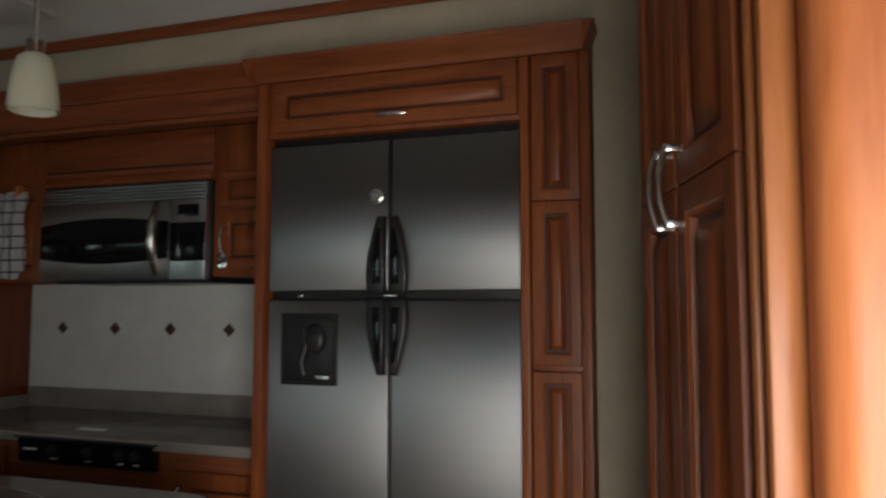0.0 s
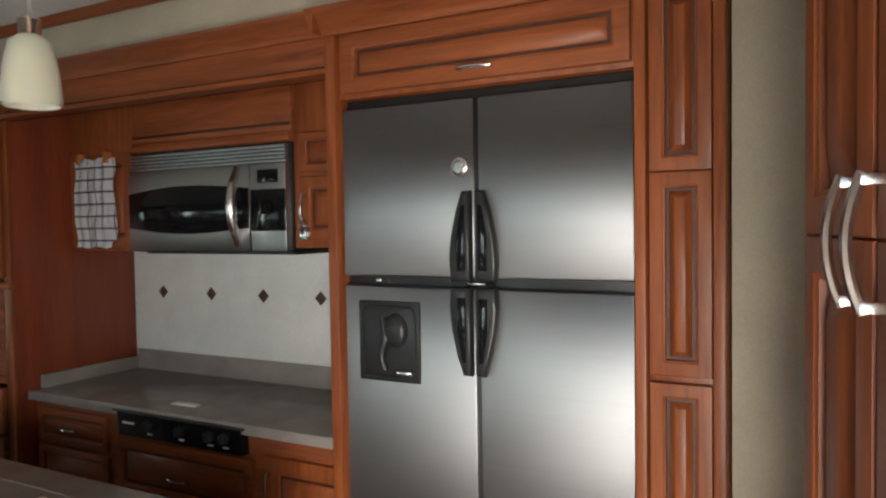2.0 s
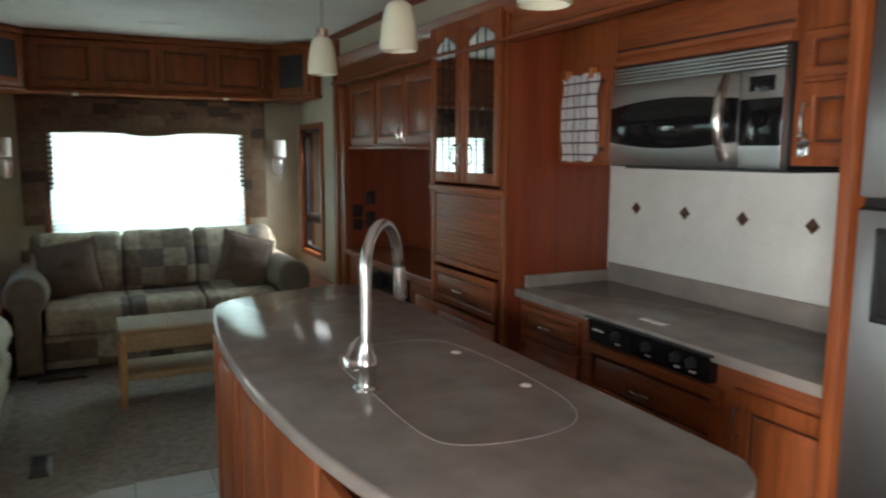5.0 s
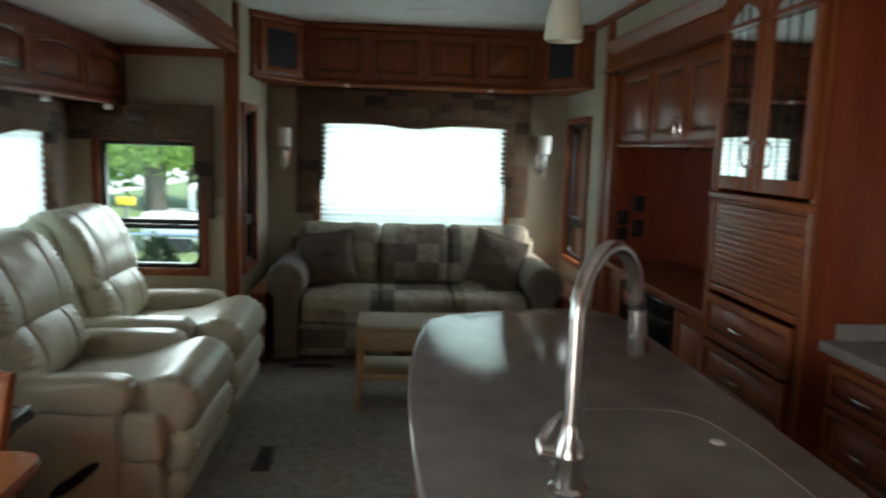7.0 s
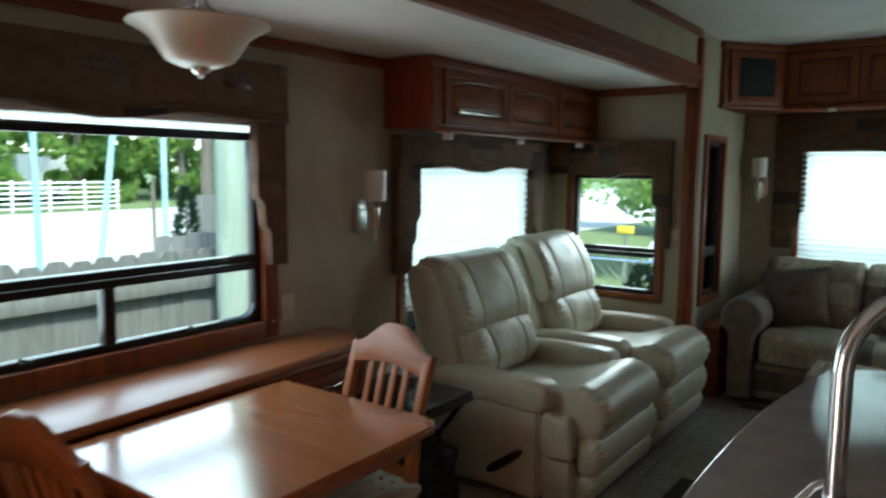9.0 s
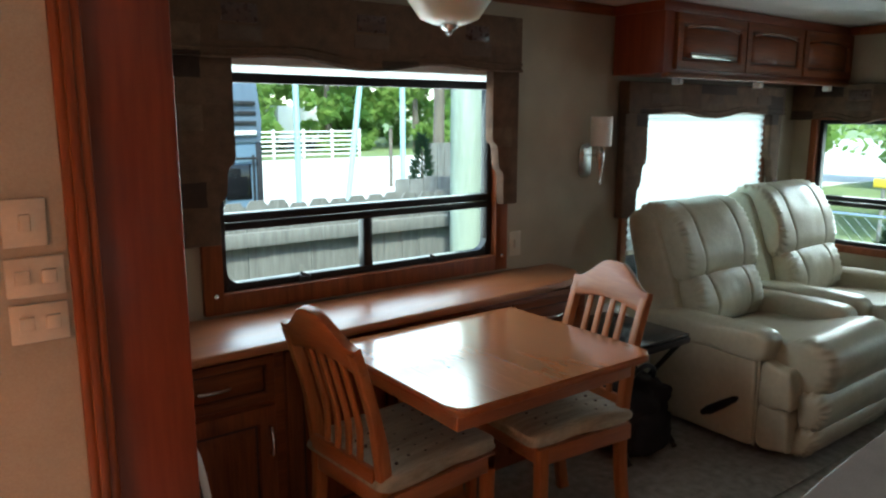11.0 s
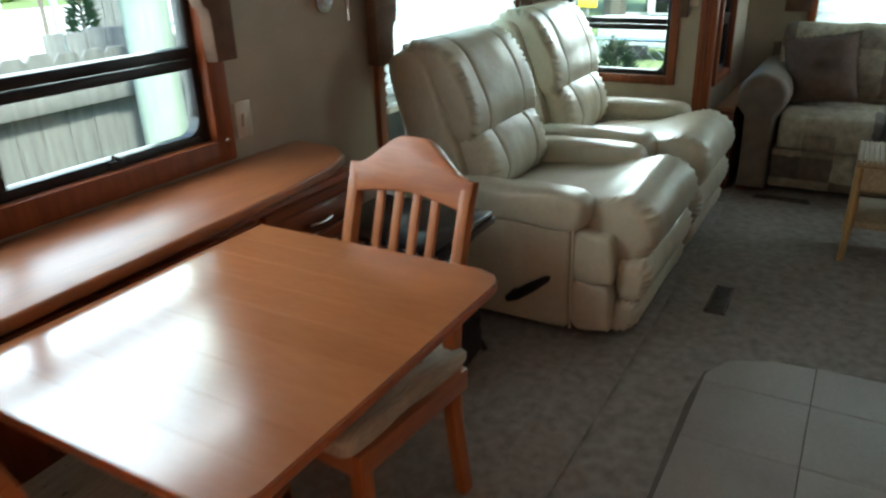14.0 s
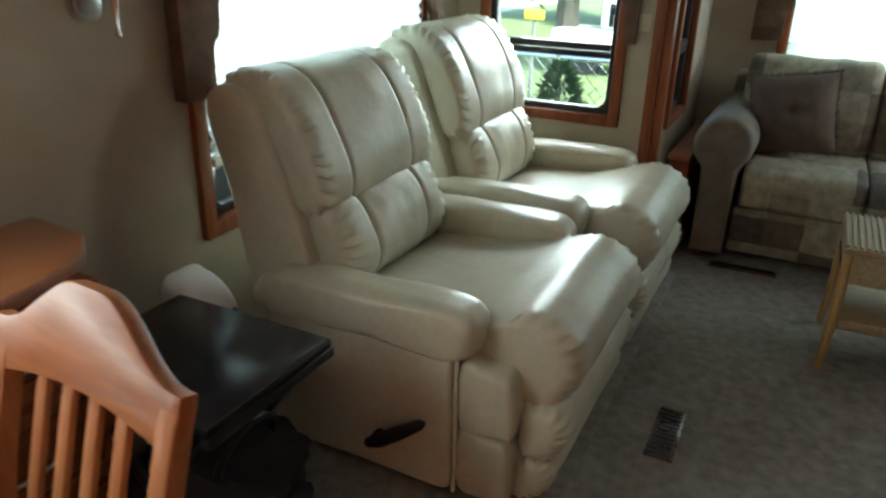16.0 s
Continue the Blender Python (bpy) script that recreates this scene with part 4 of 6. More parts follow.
def fridge():
    f = thing("refrigerator", (-0.385, 2.85, 0.30), "four-door stainless steel refrigerator with black handles", "refrigerator")
    part("cabinet", boxes((-0.80, 0.011, FY + 0.03, 3.12, 0.30, 1.895), r=0.004), black_pl, f, "black cabinet and gaskets")
    doors = {}
    for name, x0, x1, z0, z1 in (("upper_l", -0.795, -0.391, 1.413, 1.868), ("upper_r", -0.381, 0.008, 1.413, 1.868), ("lower_l", -0.795, -0.391, 0.33, 1.386), ("lower_r", -0.381, 0.008, 0.33, 1.386)):
        bm = boxes((x0, x1, FY, FY + 0.05, z0, z1), r=0.006)
        doors[name] = part("door", bm, steel, f, "brushed stainless door")
    for name, s in (("upper_l", -1), ("upper_r", 1), ("lower_l", -1), ("lower_r", 1)):
        up = name[0] == "u"
        c = -0.386 + s * 0.006
        zz = (lambda h: 1.406 + 0.91 * h) if up else (lambda h: 1.392 - 0.9 * h)
        outer = [(0, 0.056), (0.06, 0.061), (0.12, 0.056), (0.19, 0.042), (0.25, 0.024)]
        pts = [(c, zz(0))] + [(c + s * w, zz(h)) for h, w in outer] + [(c, zz(0.25))]
        if s < 0:
            pts = pts[::-1]
        bm = bmesh.new()
        prism(bm, pts, FY - 0.032, FY - 0.001, "y", r=0.012, seg=3)
        h = part("handle", bm, black_pl, doors[name], "moulded black handle")
        bm = bmesh.new()
        prism(bm, [(c + s * 0.012, zz(0.03)), (c + s * 0.036, zz(0.03)), (c + s * 0.036, zz(0.12)), (c + s * 0.022, zz(0.21)), (c + s * 0.012, zz(0.21))][:: s], FY - 0.035, FY - 0.031, "y", r=0.003)
        part("recess", bm, black_gl, doors[name], "glossy grip recess")
    bm = boxes((-0.745, -0.553, FY - 0.008, FY + 0.002, 1.128, 1.346), r=0.006)
    d = part("dispenser", bm, black_pl, doors["lower_l"], "black water dispenser")
    bm = bmesh.new()
    out = rounded_rect(-0.732, -0.566, 1.142, 1.332, 0.02)
    tube(bm, [(x, FY - 0.009, z) for x, z in out + out[:1]], 0.004, 6, caps=False)
    part("dispenser_rim", bm, black_pl, doors["lower_l"])
    bm = bmesh.new()
    lathe(bm, [(0.0, 0.020), (0.022, 0.018), (0.034, 0.010), (0.038, 0.0)], 24)
    bm.transform(Matrix.Translation((-0.625, FY - 0.007, 1.268)) @ Matrix.Rotation(radians(90), 4, "X") @ Matrix.Diagonal((1, 1.25, 1, 1)))
    part("dispenser_nozzle", bm, black_pl, doors["lower_l"], "glossy rounded nozzle cover")
    bm = bmesh.new()
    tube(bm, curve([(-0.668, FY - 0.008, 1.30), (-0.655, FY - 0.012, 1.25), (-0.668, FY - 0.014, 1.20), (-0.66, FY - 0.010, 1.16)], 5), 0.011, 10)
    part("dispenser_paddle", bm, black_pl, doors["lower_l"], "glossy paddle")
    bm = boxes((-0.625, -0.575, FY - 0.012, FY - 0.006, 1.145, 1.160), r=0.003)
    part("spout", bm, nickel, doors["lower_l"])
    bm = bmesh.new()
    lathe(bm, [(0, 0.012), (0.014, 0.012), (0.017, 0.008), (0.024, 0.006), (0.026, 0.0)], 20)
    bm.transform(Matrix.Translation((-0.43, FY, 1.695)) @ Matrix.Rotation(radians(90), 4, "X"))
    part("badge", bm, nickel, doors["upper_l"], "round silver badge")
    bm = boxes((-0.41, -0.36, FY - 0.008, FY + 0.002, 1.395, 1.403), r=0.002)
    part("latch", bm, nickel, f, "small metal latch between the doors")
    bm = boxes((-0.70, -0.68, FY + 0.01, FY + 0.03, 1.394, 1.406), r=0.002)
    part("hinge_pin", bm, nickel, f)


fridge()


def fridge_cabinet():
    c = thing("fridge_cabinet", (-0.3, 2.85, 0), "tall cherry cabinet built round the refrigerator", "cabinet")
    m = facing("-y", 2.535)
    part("frame", boxes((-0.835, -0.802, 2.50, 3.15, 0, 2.09), (0.013, 0.038, 2.50, 3.15, 0, 2.09), (0.178, 0.204, 2.51, 3.15, 0, 2.09), (0.038, 0.178, 2.535, 3.15, 0, 2.09), (-0.802, 0.013, 2.52, 3.15, 1.897, 2.09), (-0.802, 0.013, 2.52, 3.15, 0, 0.298), r=0.003), wood_v, c)
    d = panel_door(c, facing("-y", 2.52), -0.78, 0.005, 1.91, 2.07, "flip_door", wood_h, 0.045)
    pull(d, facing("-y", 2.50), -0.37, 1.934, 0.09, False, nickel, 0.018, 0.005)
    for z0, z1 in ((0.10, 1.19), (1.206, 2.075)):
        zm = 1.66 if z0 > 1 else (z0 + z1) / 2 + 0.05
        for a, b in ((z0, zm - 0.001), (zm + 0.001, z1)):
            panel_door(c, m, 0.041, 0.175, a, b, "door", wood_v, 0.036)
    bm = bmesh.new()
    crown(bm, facing("-y", 2.50), -0.835, 0.195, 2.07, 1.0)
    prism(bm, [(-0.835, 2.07), (-0.842, 2.075), (-0.855, 2.11), (-0.865, 2.14), (-0.835, 2.14)], 2.45, 2.61, "y")
    prism(bm, [(0.195, 2.07), (0.202, 2.075), (0.214, 2.11), (0.226, 2.14), (0.195, 2.14)], 2.45, 2.61, "y")
    part("crown", bm, wood_h, c, "cherry crown moulding")


fridge_cabinet()


def base_cabinets():
    c = thing("base_cabinet", (-1.65, 2.9, 0), "cherry base cabinet with drawers under the counter", "cabinet", "kitchen base cabinets")
    part("body", boxes((-2.475, -0.842, 2.68, 3.18, 0.08, 0.855), (-2.475, -0.842, 2.74, 3.18, 0, 0.08), r=0.003), wood_h, c)
    m = facing("-y", 2.68)
    for z0, z1 in ((0.70, 0.835), (0.50, 0.685), (0.12, 0.485)):
        d = panel_door(c, m, -2.44, -2.02, z0, z1, "drawer", wood_h, 0.03)
        pull(d, facing("-y", 2.66), -2.23, (z0 + z1) / 2, 0.09, False, nickel, 0.016, 0.005)
    d = panel_door(c, m, -1.97, -1.29, 0.56, 0.775, "drawer", wood_h, 0.045)
    pull(d, facing("-y", 2.66), -1.63, 0.66, 0.09, False, nickel, 0.016, 0.005)
    d = panel_door(c, m, -1.97, -1.29, 0.12, 0.54, "drawer", wood_h, 0.045)
    d = panel_door(c, m, -1.24, -0.87, 0.12, 0.80, "door", wood_v, 0.06)
    pull(d, facing("-y", 2.66), -1.21, 0.70, 0.10, True, nickel, 0.02, 0.005)


base_cabinets()


def control_panel():
    c = thing("range_control_panel", (-1.63, 2.66, 0.785), "black range control panel with four knobs", "range controls")
    bm = bmesh.new()
    prism(bm, [(2.648, 0.79), (2.70, 0.785), (2.70, 0.88), (2.64, 0.88)], -1.93, -1.32, "x", r=0.003)
    part("panel", bm, black_gl, c)
    part("lip", boxes((-1.945, -1.305, 2.632, 2.70, 0.878, 0.886), r=0.002), black_pl, c)
    for k, x in enumerate((-1.76, -1.60, -1.46, -1.39)):
        bm = bmesh.new()
        lathe(bm, [(0.0, 0.022), (0.012, 0.022), (0.016, 0.018), (0.018, 0.0)], 18)
        box(bm, -0.003, 0.003, -0.015, 0.015, 0.02, 0.027, r=0.001)
        bm.transform(Matrix.Translation((x, 2.642, 0.842)) @ Matrix.Rotation(radians(90), 4, "X"))
        part("knob", bm, black_pl, c)
        bm = boxes((x - 0.012, x + 0.012, 2.643, 2.648, 0.807, 0.812))
        part("marking", bm, white_pl, c, "white printed dial mark")
    part("marking", boxes((-1.90, -1.84, 2.641, 2.647, 0.836, 0.842)), white_pl, c, "white printed mark")


control_panel()

bm = bmesh.new()
box(bm, -2.477, -0.842, 2.645, 3.185, 0.862, 0.90, r=0.006)
box(bm, -2.455, -0.842, 3.165, 3.186, 0.895, 0.99, r=0.004)
box(bm, -2.477, -2.455, 2.70, 3.186, 0.895, 0.955, r=0.004)
worktop = solo("kitchen_worktop", bm, counter_m, "taupe speckled solid-surface worktop with low upstand", "worktop")
bm = boxes((-1.75, -1.63, 2.735, 2.77, 0.9, 0.903), r=0.001)
part("finger_pull", bm, white_pl, worktop, "small pale finger pull")

bm = boxes((-2.477, -0.842, 3.176, 3.188, 0.99, 1.50))
sp = solo("splashback_panel", bm, splash_m, "white wall splashback of large tiles", "splashback", kind="structure")
for k in range(4):
    bm = bmesh.new()
    box(bm, -0.021, 0.021, -0.004, 0.0, -0.021, 0.021, r=0.002, m=Matrix.Translation((-2.286 + 0.299 * k, 3.177, 1.261)) @ Matrix.Rotation(radians(45), 4, "Y"))
    solo("accent_tile", bm, diamond_m, "small brown diamond accent tile on the splashback", "accent tile", "diamond accent tiles")


def microwave():
    c = thing("microwave", (-1.67, 3.0, 1.455), "stainless over-range microwave with black curved window", "microwave")
    x0, x1, z0, z1, y = -2.06, -1.252, 1.46, 1.847, 2.83
    part("body", boxes((x0, x1, y + 0.02, 3.17, z0, z1), r=0.004), black_pl, c)
    for k in range(5):
        part("vent_slat", boxes((x0 + 0.003, x1 - 0.012, y + 0.002, y + 0.03, z1 - 0.018 - 0.013 * k, z1 - 0.009 - 0.013 * k), r=0.002), oven_steel, c)
    xs = x1 - 0.172

    def bowed(xa, xb, ztop, zbot, proud, n=20):
        """A plate that follows the door's bow, bulging towards the room."""
        g = bmesh.new()
        cols = []
        for i in range(n + 1):
            x = xa + (xb - xa) * i / n
            u = (x - x0) / (xs - x0)
            f = y - 0.004 - 0.020 * math.sin(math.pi * min(1.0, max(0.0, u))) - proud
            cols.append([g.verts.new(p) for p in ((x, f + 0.003, ztop(u)), (x, f, ztop(u) - 0.004), (x, f, zbot(u) + 0.004), (x, f + 0.003, zbot(u)), (x, y + 0.026 - proud, zbot(u)), (x, y + 0.026 - proud, ztop(u)))])
        for p, q in zip(cols, cols[1:]):
            for k in range(6):
                g.faces.new((p[k], p[(k + 1) % 6], q[(k + 1) % 6], q[k]))
        g.faces.new(cols[0][::-1])
        g.faces.new(cols[-1])
        bmesh.ops.recalc_face_normals(g, faces=g.faces[:])
        return g

    door = part("door", bowed(x0 + 0.001, xs - 0.002, lambda u: z1 - 0.074, lambda u: z0 + 0.004, 0.0), oven_steel, c, "bowed stainless door")
    arch = lambda u: math.sin(math.pi * min(1, u * 0.95))
    part("window", bowed(x0 + 0.004, xs - 0.004, lambda u: 1.686 + 0.022 * arch(u), lambda u: 1.552 - 0.024 * arch(u), 0.003), black_gl, door, "glossy black window")
    part("screen", bowed(x0 + 0.10, xs - 0.10, lambda u: 1.676, lambda u: 1.557, 0.0045), black_gl, door)
    part("control_panel", boxes((xs + 0.001, x1 - 0.008, y - 0.004, y + 0.03, z0 + 0.004, z1 - 0.074), r=0.004), oven_steel, c, "stainless control panel")
    bm = bmesh.new()
    pts = [(x1 - 0.222 + 0.012 * math.sin(a * math.pi), y - 0.014 - 0.045 * math.sin(a * math.pi), 1.487 + 0.275 * a) for a in np.linspace(0, 1, 13)]
    tube(bm, pts, [0.012 + 0.008 * math.sin(a * math.pi) for a in np.linspace(0, 1, 13)], 12)
    part("handle", bm, nickel, door, "bowed metal handle")
    part("display", boxes((x1 - 0.135, x1 - 0.04, y - 0.007, y, 1.705, 1.752), r=0.002), black_gl, c, "dark clock display")
    part("keypad", boxes((x1 - 0.168, x1 - 0.010, y - 0.007, y, 1.535, 1.683), r=0.003), black_gl, c)
    bm = bmesh.new()
    lathe(bm, [(0, 0.018), (0.02, 0.018), (0.024, 0.012), (0.026, 0)], 20)
    bm.transform(Matrix.Translation((x1 - 0.085, y - 0.007, 1.618)) @ Matrix.Rotation(radians(90), 4, "X"))
    part("dial", bm, black_gl, c)
    part("underside", boxes((x0 + 0.08, x1 + 0.02, y + 0.01, 3.15, z0 - 0.008, z0 + 0.001)), black_pl, c)


microwave()


def upper_cabinet():
    c = thing("upper_cabinet", (-0.98, 3.0, 1.48), "small cherry wall cabinet beside the microwave", "cabinet", "kitchen wall cabinets")
    part("body", boxes((-1.25, -0.842, 2.862, 3.175, 1.475, 2.165), r=0.003), wood_v, c)
    m = facing("-y", 2.862)
    d = panel_door(c, m, -1.21, -0.86, 1.50, 1.72, "door", wood_v, 0.045)
    panel_door(c, m, -1.21, -0.86, 1.735, 1.87, "upper_panel", wood_h, 0.03)
    pull(d, facing("-y", 2.842), -1.185, 1.61, 0.10, True, nickel, 0.02, 0.005)
    e = thing("wall_cabinet", (-2.27, 3.0, 1.46), "narrow cherry filler cabinet beside the microwave", "cabinet", "kitchen wall cabinets")
    part("body", boxes((-2.475, -2.075, 2.875, 3.175, 1.46, 2.165), r=0.003), wood_v, e)
    panel_door(e, facing("-y", 2.875), -2.46, -2.09, 1.475, 1.86, "door", wood_v, 0.05)
    h = thing("microwave_hood_panel", (-1.66, 3.0, 1.866), "plain cherry panel above the microwave", "panel")
    part("board", boxes((-2.073, -1.257, 2.86, 3.17, 1.850, 2.165), r=0.003), wood_h, h)
    part("lower_rail", boxes((-2.07, -1.26, 2.848, 2.8605, 1.852, 1.885), r=0.004), wood_h, h)
    part("bead", boxes((-2.07, -1.26, 2.852, 2.8605, 1.905, 1.915), r=0.003), glaze_m, h, "dark glazed bead")


upper_cabinet()
k = thing("key_ring", (-1.175, 2.817, 1.52), "keys with tag hanging from the cabinet handle", "keys")
bm = bmesh.new()
tube(bm, [(-1.185 + 0.012 * math.cos(a), 2.815, 1.555 + 0.012 * math.sin(a)) for a in np.linspace(0, 2 * math.pi, 15)], 0.0015, 6)
part("ring", bm, chrome, k)
bm = boxes((-1.192, -1.17, 2.811, 2.815, 1.50, 1.545), (-1.180, -1.158, 2.816, 2.820, 1.505, 1.55), r=0.001)
part("key", bm, chrome, k)


def towel():
    t = thing("dish_towel", (-2.27, 2.83, 1.45), "white checked dish towel hung on the cabinet front", "towel")
    for layer, (u0, u1, z0, z1, d) in enumerate(((-2.40, -2.19, 1.475, 1.83, 2.830), (-2.37, -2.165, 1.50, 1.84, 2.838))):
        g = bmesh.new()
        nx, nz = 26, 30
        rows = [[g.verts.new((u0 + (u1 - u0) * (i / nx) + 0.008 * math.sin(j * 0.3 + layer), d + 0.007 * math.sin(i * 0.75 + layer) * (0.4 + j / nz) + 0.003 * math.sin(j * 0.5), z1 - (z1 - z0) * j / nz + 0.004 * math.sin(i * 0.5))) for i in range(nx + 1)] for j in range(nz + 1)]
        for a, b in zip(rows, rows[1:]):
            for i in range(nx):
                g.faces.new((a[i], a[i + 1], b[i + 1], b[i]))
        bmesh.ops.solidify(g, geom=g.faces[:], thickness=0.003)
        part("cloth", g, towel_m, t)
    for u in (-2.37, -2.20):
        bm = bmesh.new()
        box(bm, u - 0.01, u + 0.01, 2.822, 2.855, 1.82, 1.865, r=0.003)
        part("clip", bm, honey_v, t, "pale wooden clip")


def check_cloth():
    m = grained("checked_cotton", (0.66, 0.65, 0.66), (0.78, 0.77, 0.78), (30, 30, 30), 0.92, 0.3, 400)
    t = m.node_tree
    n, link = t.nodes, t.links.new
    co = n.new("ShaderNodeTexCoord")
    sep = n.new("ShaderNodeSeparateXYZ")
    link(co.outputs["Object"], sep.inputs[0])
    outs = []
    for axis, step, width in ((0, 0.05, 0.09), (2, 0.05, 0.15)):
        mul = n.new("ShaderNodeMath")
        mul.operation = "MULTIPLY"
        mul.inputs[1].default_value = 1 / step
        link(sep.outputs[axis], mul.inputs[0])
        fr = n.new("ShaderNodeMath")
        fr.operation = "FRACT"
        link(mul.outputs[0], fr.inputs[0])
        lt = n.new("ShaderNodeMath")
        lt.operation = "LESS_THAN"
        lt.inputs[1].default_value = width
        link(fr.outputs[0], lt.inputs[0])
        outs.append(lt.outputs[0])
    sm = n.new("ShaderNodeMath")
    sm.operation, sm.use_clamp = "ADD", True
    link(outs[0], sm.inputs[0])
    link(outs[1], sm.inputs[1])
    b = n["Principled BSDF"]
    old = b.inputs["Base Color"].links[0].from_socket
    mx = n.new("ShaderNodeMix")
    mx.data_type = "RGBA"
    link(sm.outputs[0], mx.inputs[0])
    link(old, mx.inputs[6])
    mx.inputs[7].default_value = (0.13, 0.09, 0.13, 1)
    link(mx.outputs[2], b.inputs["Base Color"])
    return m


towel_m = check_cloth()
towel()


def hutch():
    c = thing("hutch", (-2.88, 2.9, 0), "tall cherry hutch with glass doors, tambour and drawers", "cabinet")
    x0, x1, y = -3.25, -2.48, 2.615
    part("side", boxes((x1 - 0.02, x1, y, 3.18, 0, 2.15), r=0.003), panel_red, c, "flat red veneer side")
    part("side", boxes((x0, x0 + 0.02, y, 3.18, 0, 2.15), r=0.003), panel_red, c)
    part("back", boxes((x0 + 0.02, x1 - 0.02, 3.10, 3.18, 0, 2.15)), panel_red, c)
    part("face_frame", boxes((x0, x0 + 0.05, y - 0.02, y, 0, 2.15), (x1 - 0.05, x1, y - 0.02, y, 0, 2.15), (x0 + 0.05, x1 - 0.05, y - 0.02, y, 1.30, 1.34), (x0 + 0.05, x1 - 0.05, y - 0.02, y, 0.93, 0.96), (x0 + 0.05, x1 - 0.05, y - 0.02, y, 0.0, 0.1), r=0.003), wood_v, c)
    bm = boxes((x0 - 0.012, x1 + 0.012, y - 0.035, y - 0.005, 1.315, 1.345), r=0.008)
    part("moulding", bm, wood_h, c)
    m = facing("-y", y - 0.02)
    for u0, u1, hs in ((x0 + 0.03, -2.885, 1), (-2.875, x1 - 0.03, -1)):
        bm = bmesh.new()
        for row in ((u0, u0 + 0.055, 0, 0.02, 1.36, 2.14), (u1 - 0.055, u1, 0, 0.02, 1.36, 2.14), (u0 + 0.055, u1 - 0.055, 0, 0.019, 1.36, 1.415), (u0 + 0.055, u1 - 0.055, 0, 0.019, 2.085, 2.14)):
            box(bm, *row, r=0.005)
        arc = [(u0 + 0.055 + (u1 - u0 - 0.11) * k / 10, 2.03 + 0.05 * math.sin(math.pi * k / 10)) for k in range(11)]
        prism(bm, arc + [(u1 - 0.055, 2.09), (u0 + 0.055, 2.09)], 0.002, 0.018, "y")
        bm.transform(m)
        d = part("door", bm, wood_v, c, "arched glass door")
        bm = boxes((u0 + 0.05, u1 - 0.05, 0.008, 0.012, 1.41, 2.09))
        bm.transform(m)
        g = part("pane", bm, glass_m, d)
        bm = bmesh.new()
        for a in (0.35, 0.65):
            ux = u0 + 0.055 + (u1 - u0 - 0.11) * a
            tube(bm, [(ux, 0.014, 1.415), (ux + 0.03 * (a - 0.5), 0.014, 1.75), (ux, 0.014, 2.08)], 0.002, 5)
        bm.transform(m)
        part("leading", bm, black_pl, d, "thin dark leaded lines")
        pull(d, facing("-y", y - 0.04), (u1 - 0.028) if hs > 0 else (u0 + 0.028), 1.50, 0.10, True, nickel, 0.022, 0.005)
    for z in (1.62, 1.86):
        part("shelf", boxes((x0 + 0.02, x1 - 0.02, y + 0.02, 3.10, z, z + 0.018), r=0.002), panel_red, c)
    part("shelf", boxes((x0 + 0.02, x1 - 0.02, y, 3.10, 1.30, 1.325)), panel_red, c)
    for k in range(14):
        z = 0.965 + 0.0238 * k
        part("tambour_slat", boxes((x0 + 0.055, x1 - 0.055, y - 0.018, y - 0.004, z, z + 0.0236), r=0.0014), wood_h, c)
    for z0, z1 in ((0.73, 0.915), (0.53, 0.715), (0.33, 0.515), (0.12, 0.315)):
        d = panel_door(c, m, x0 + 0.055, x1 - 0.055, z0, z1, "drawer", wood_h, 0.035)
        pull(d, facing("-y", y - 0.04), (x0 + x1) / 2, (z0 + z1) / 2, 0.10, False, nickel, 0.018, 0.005)


hutch()


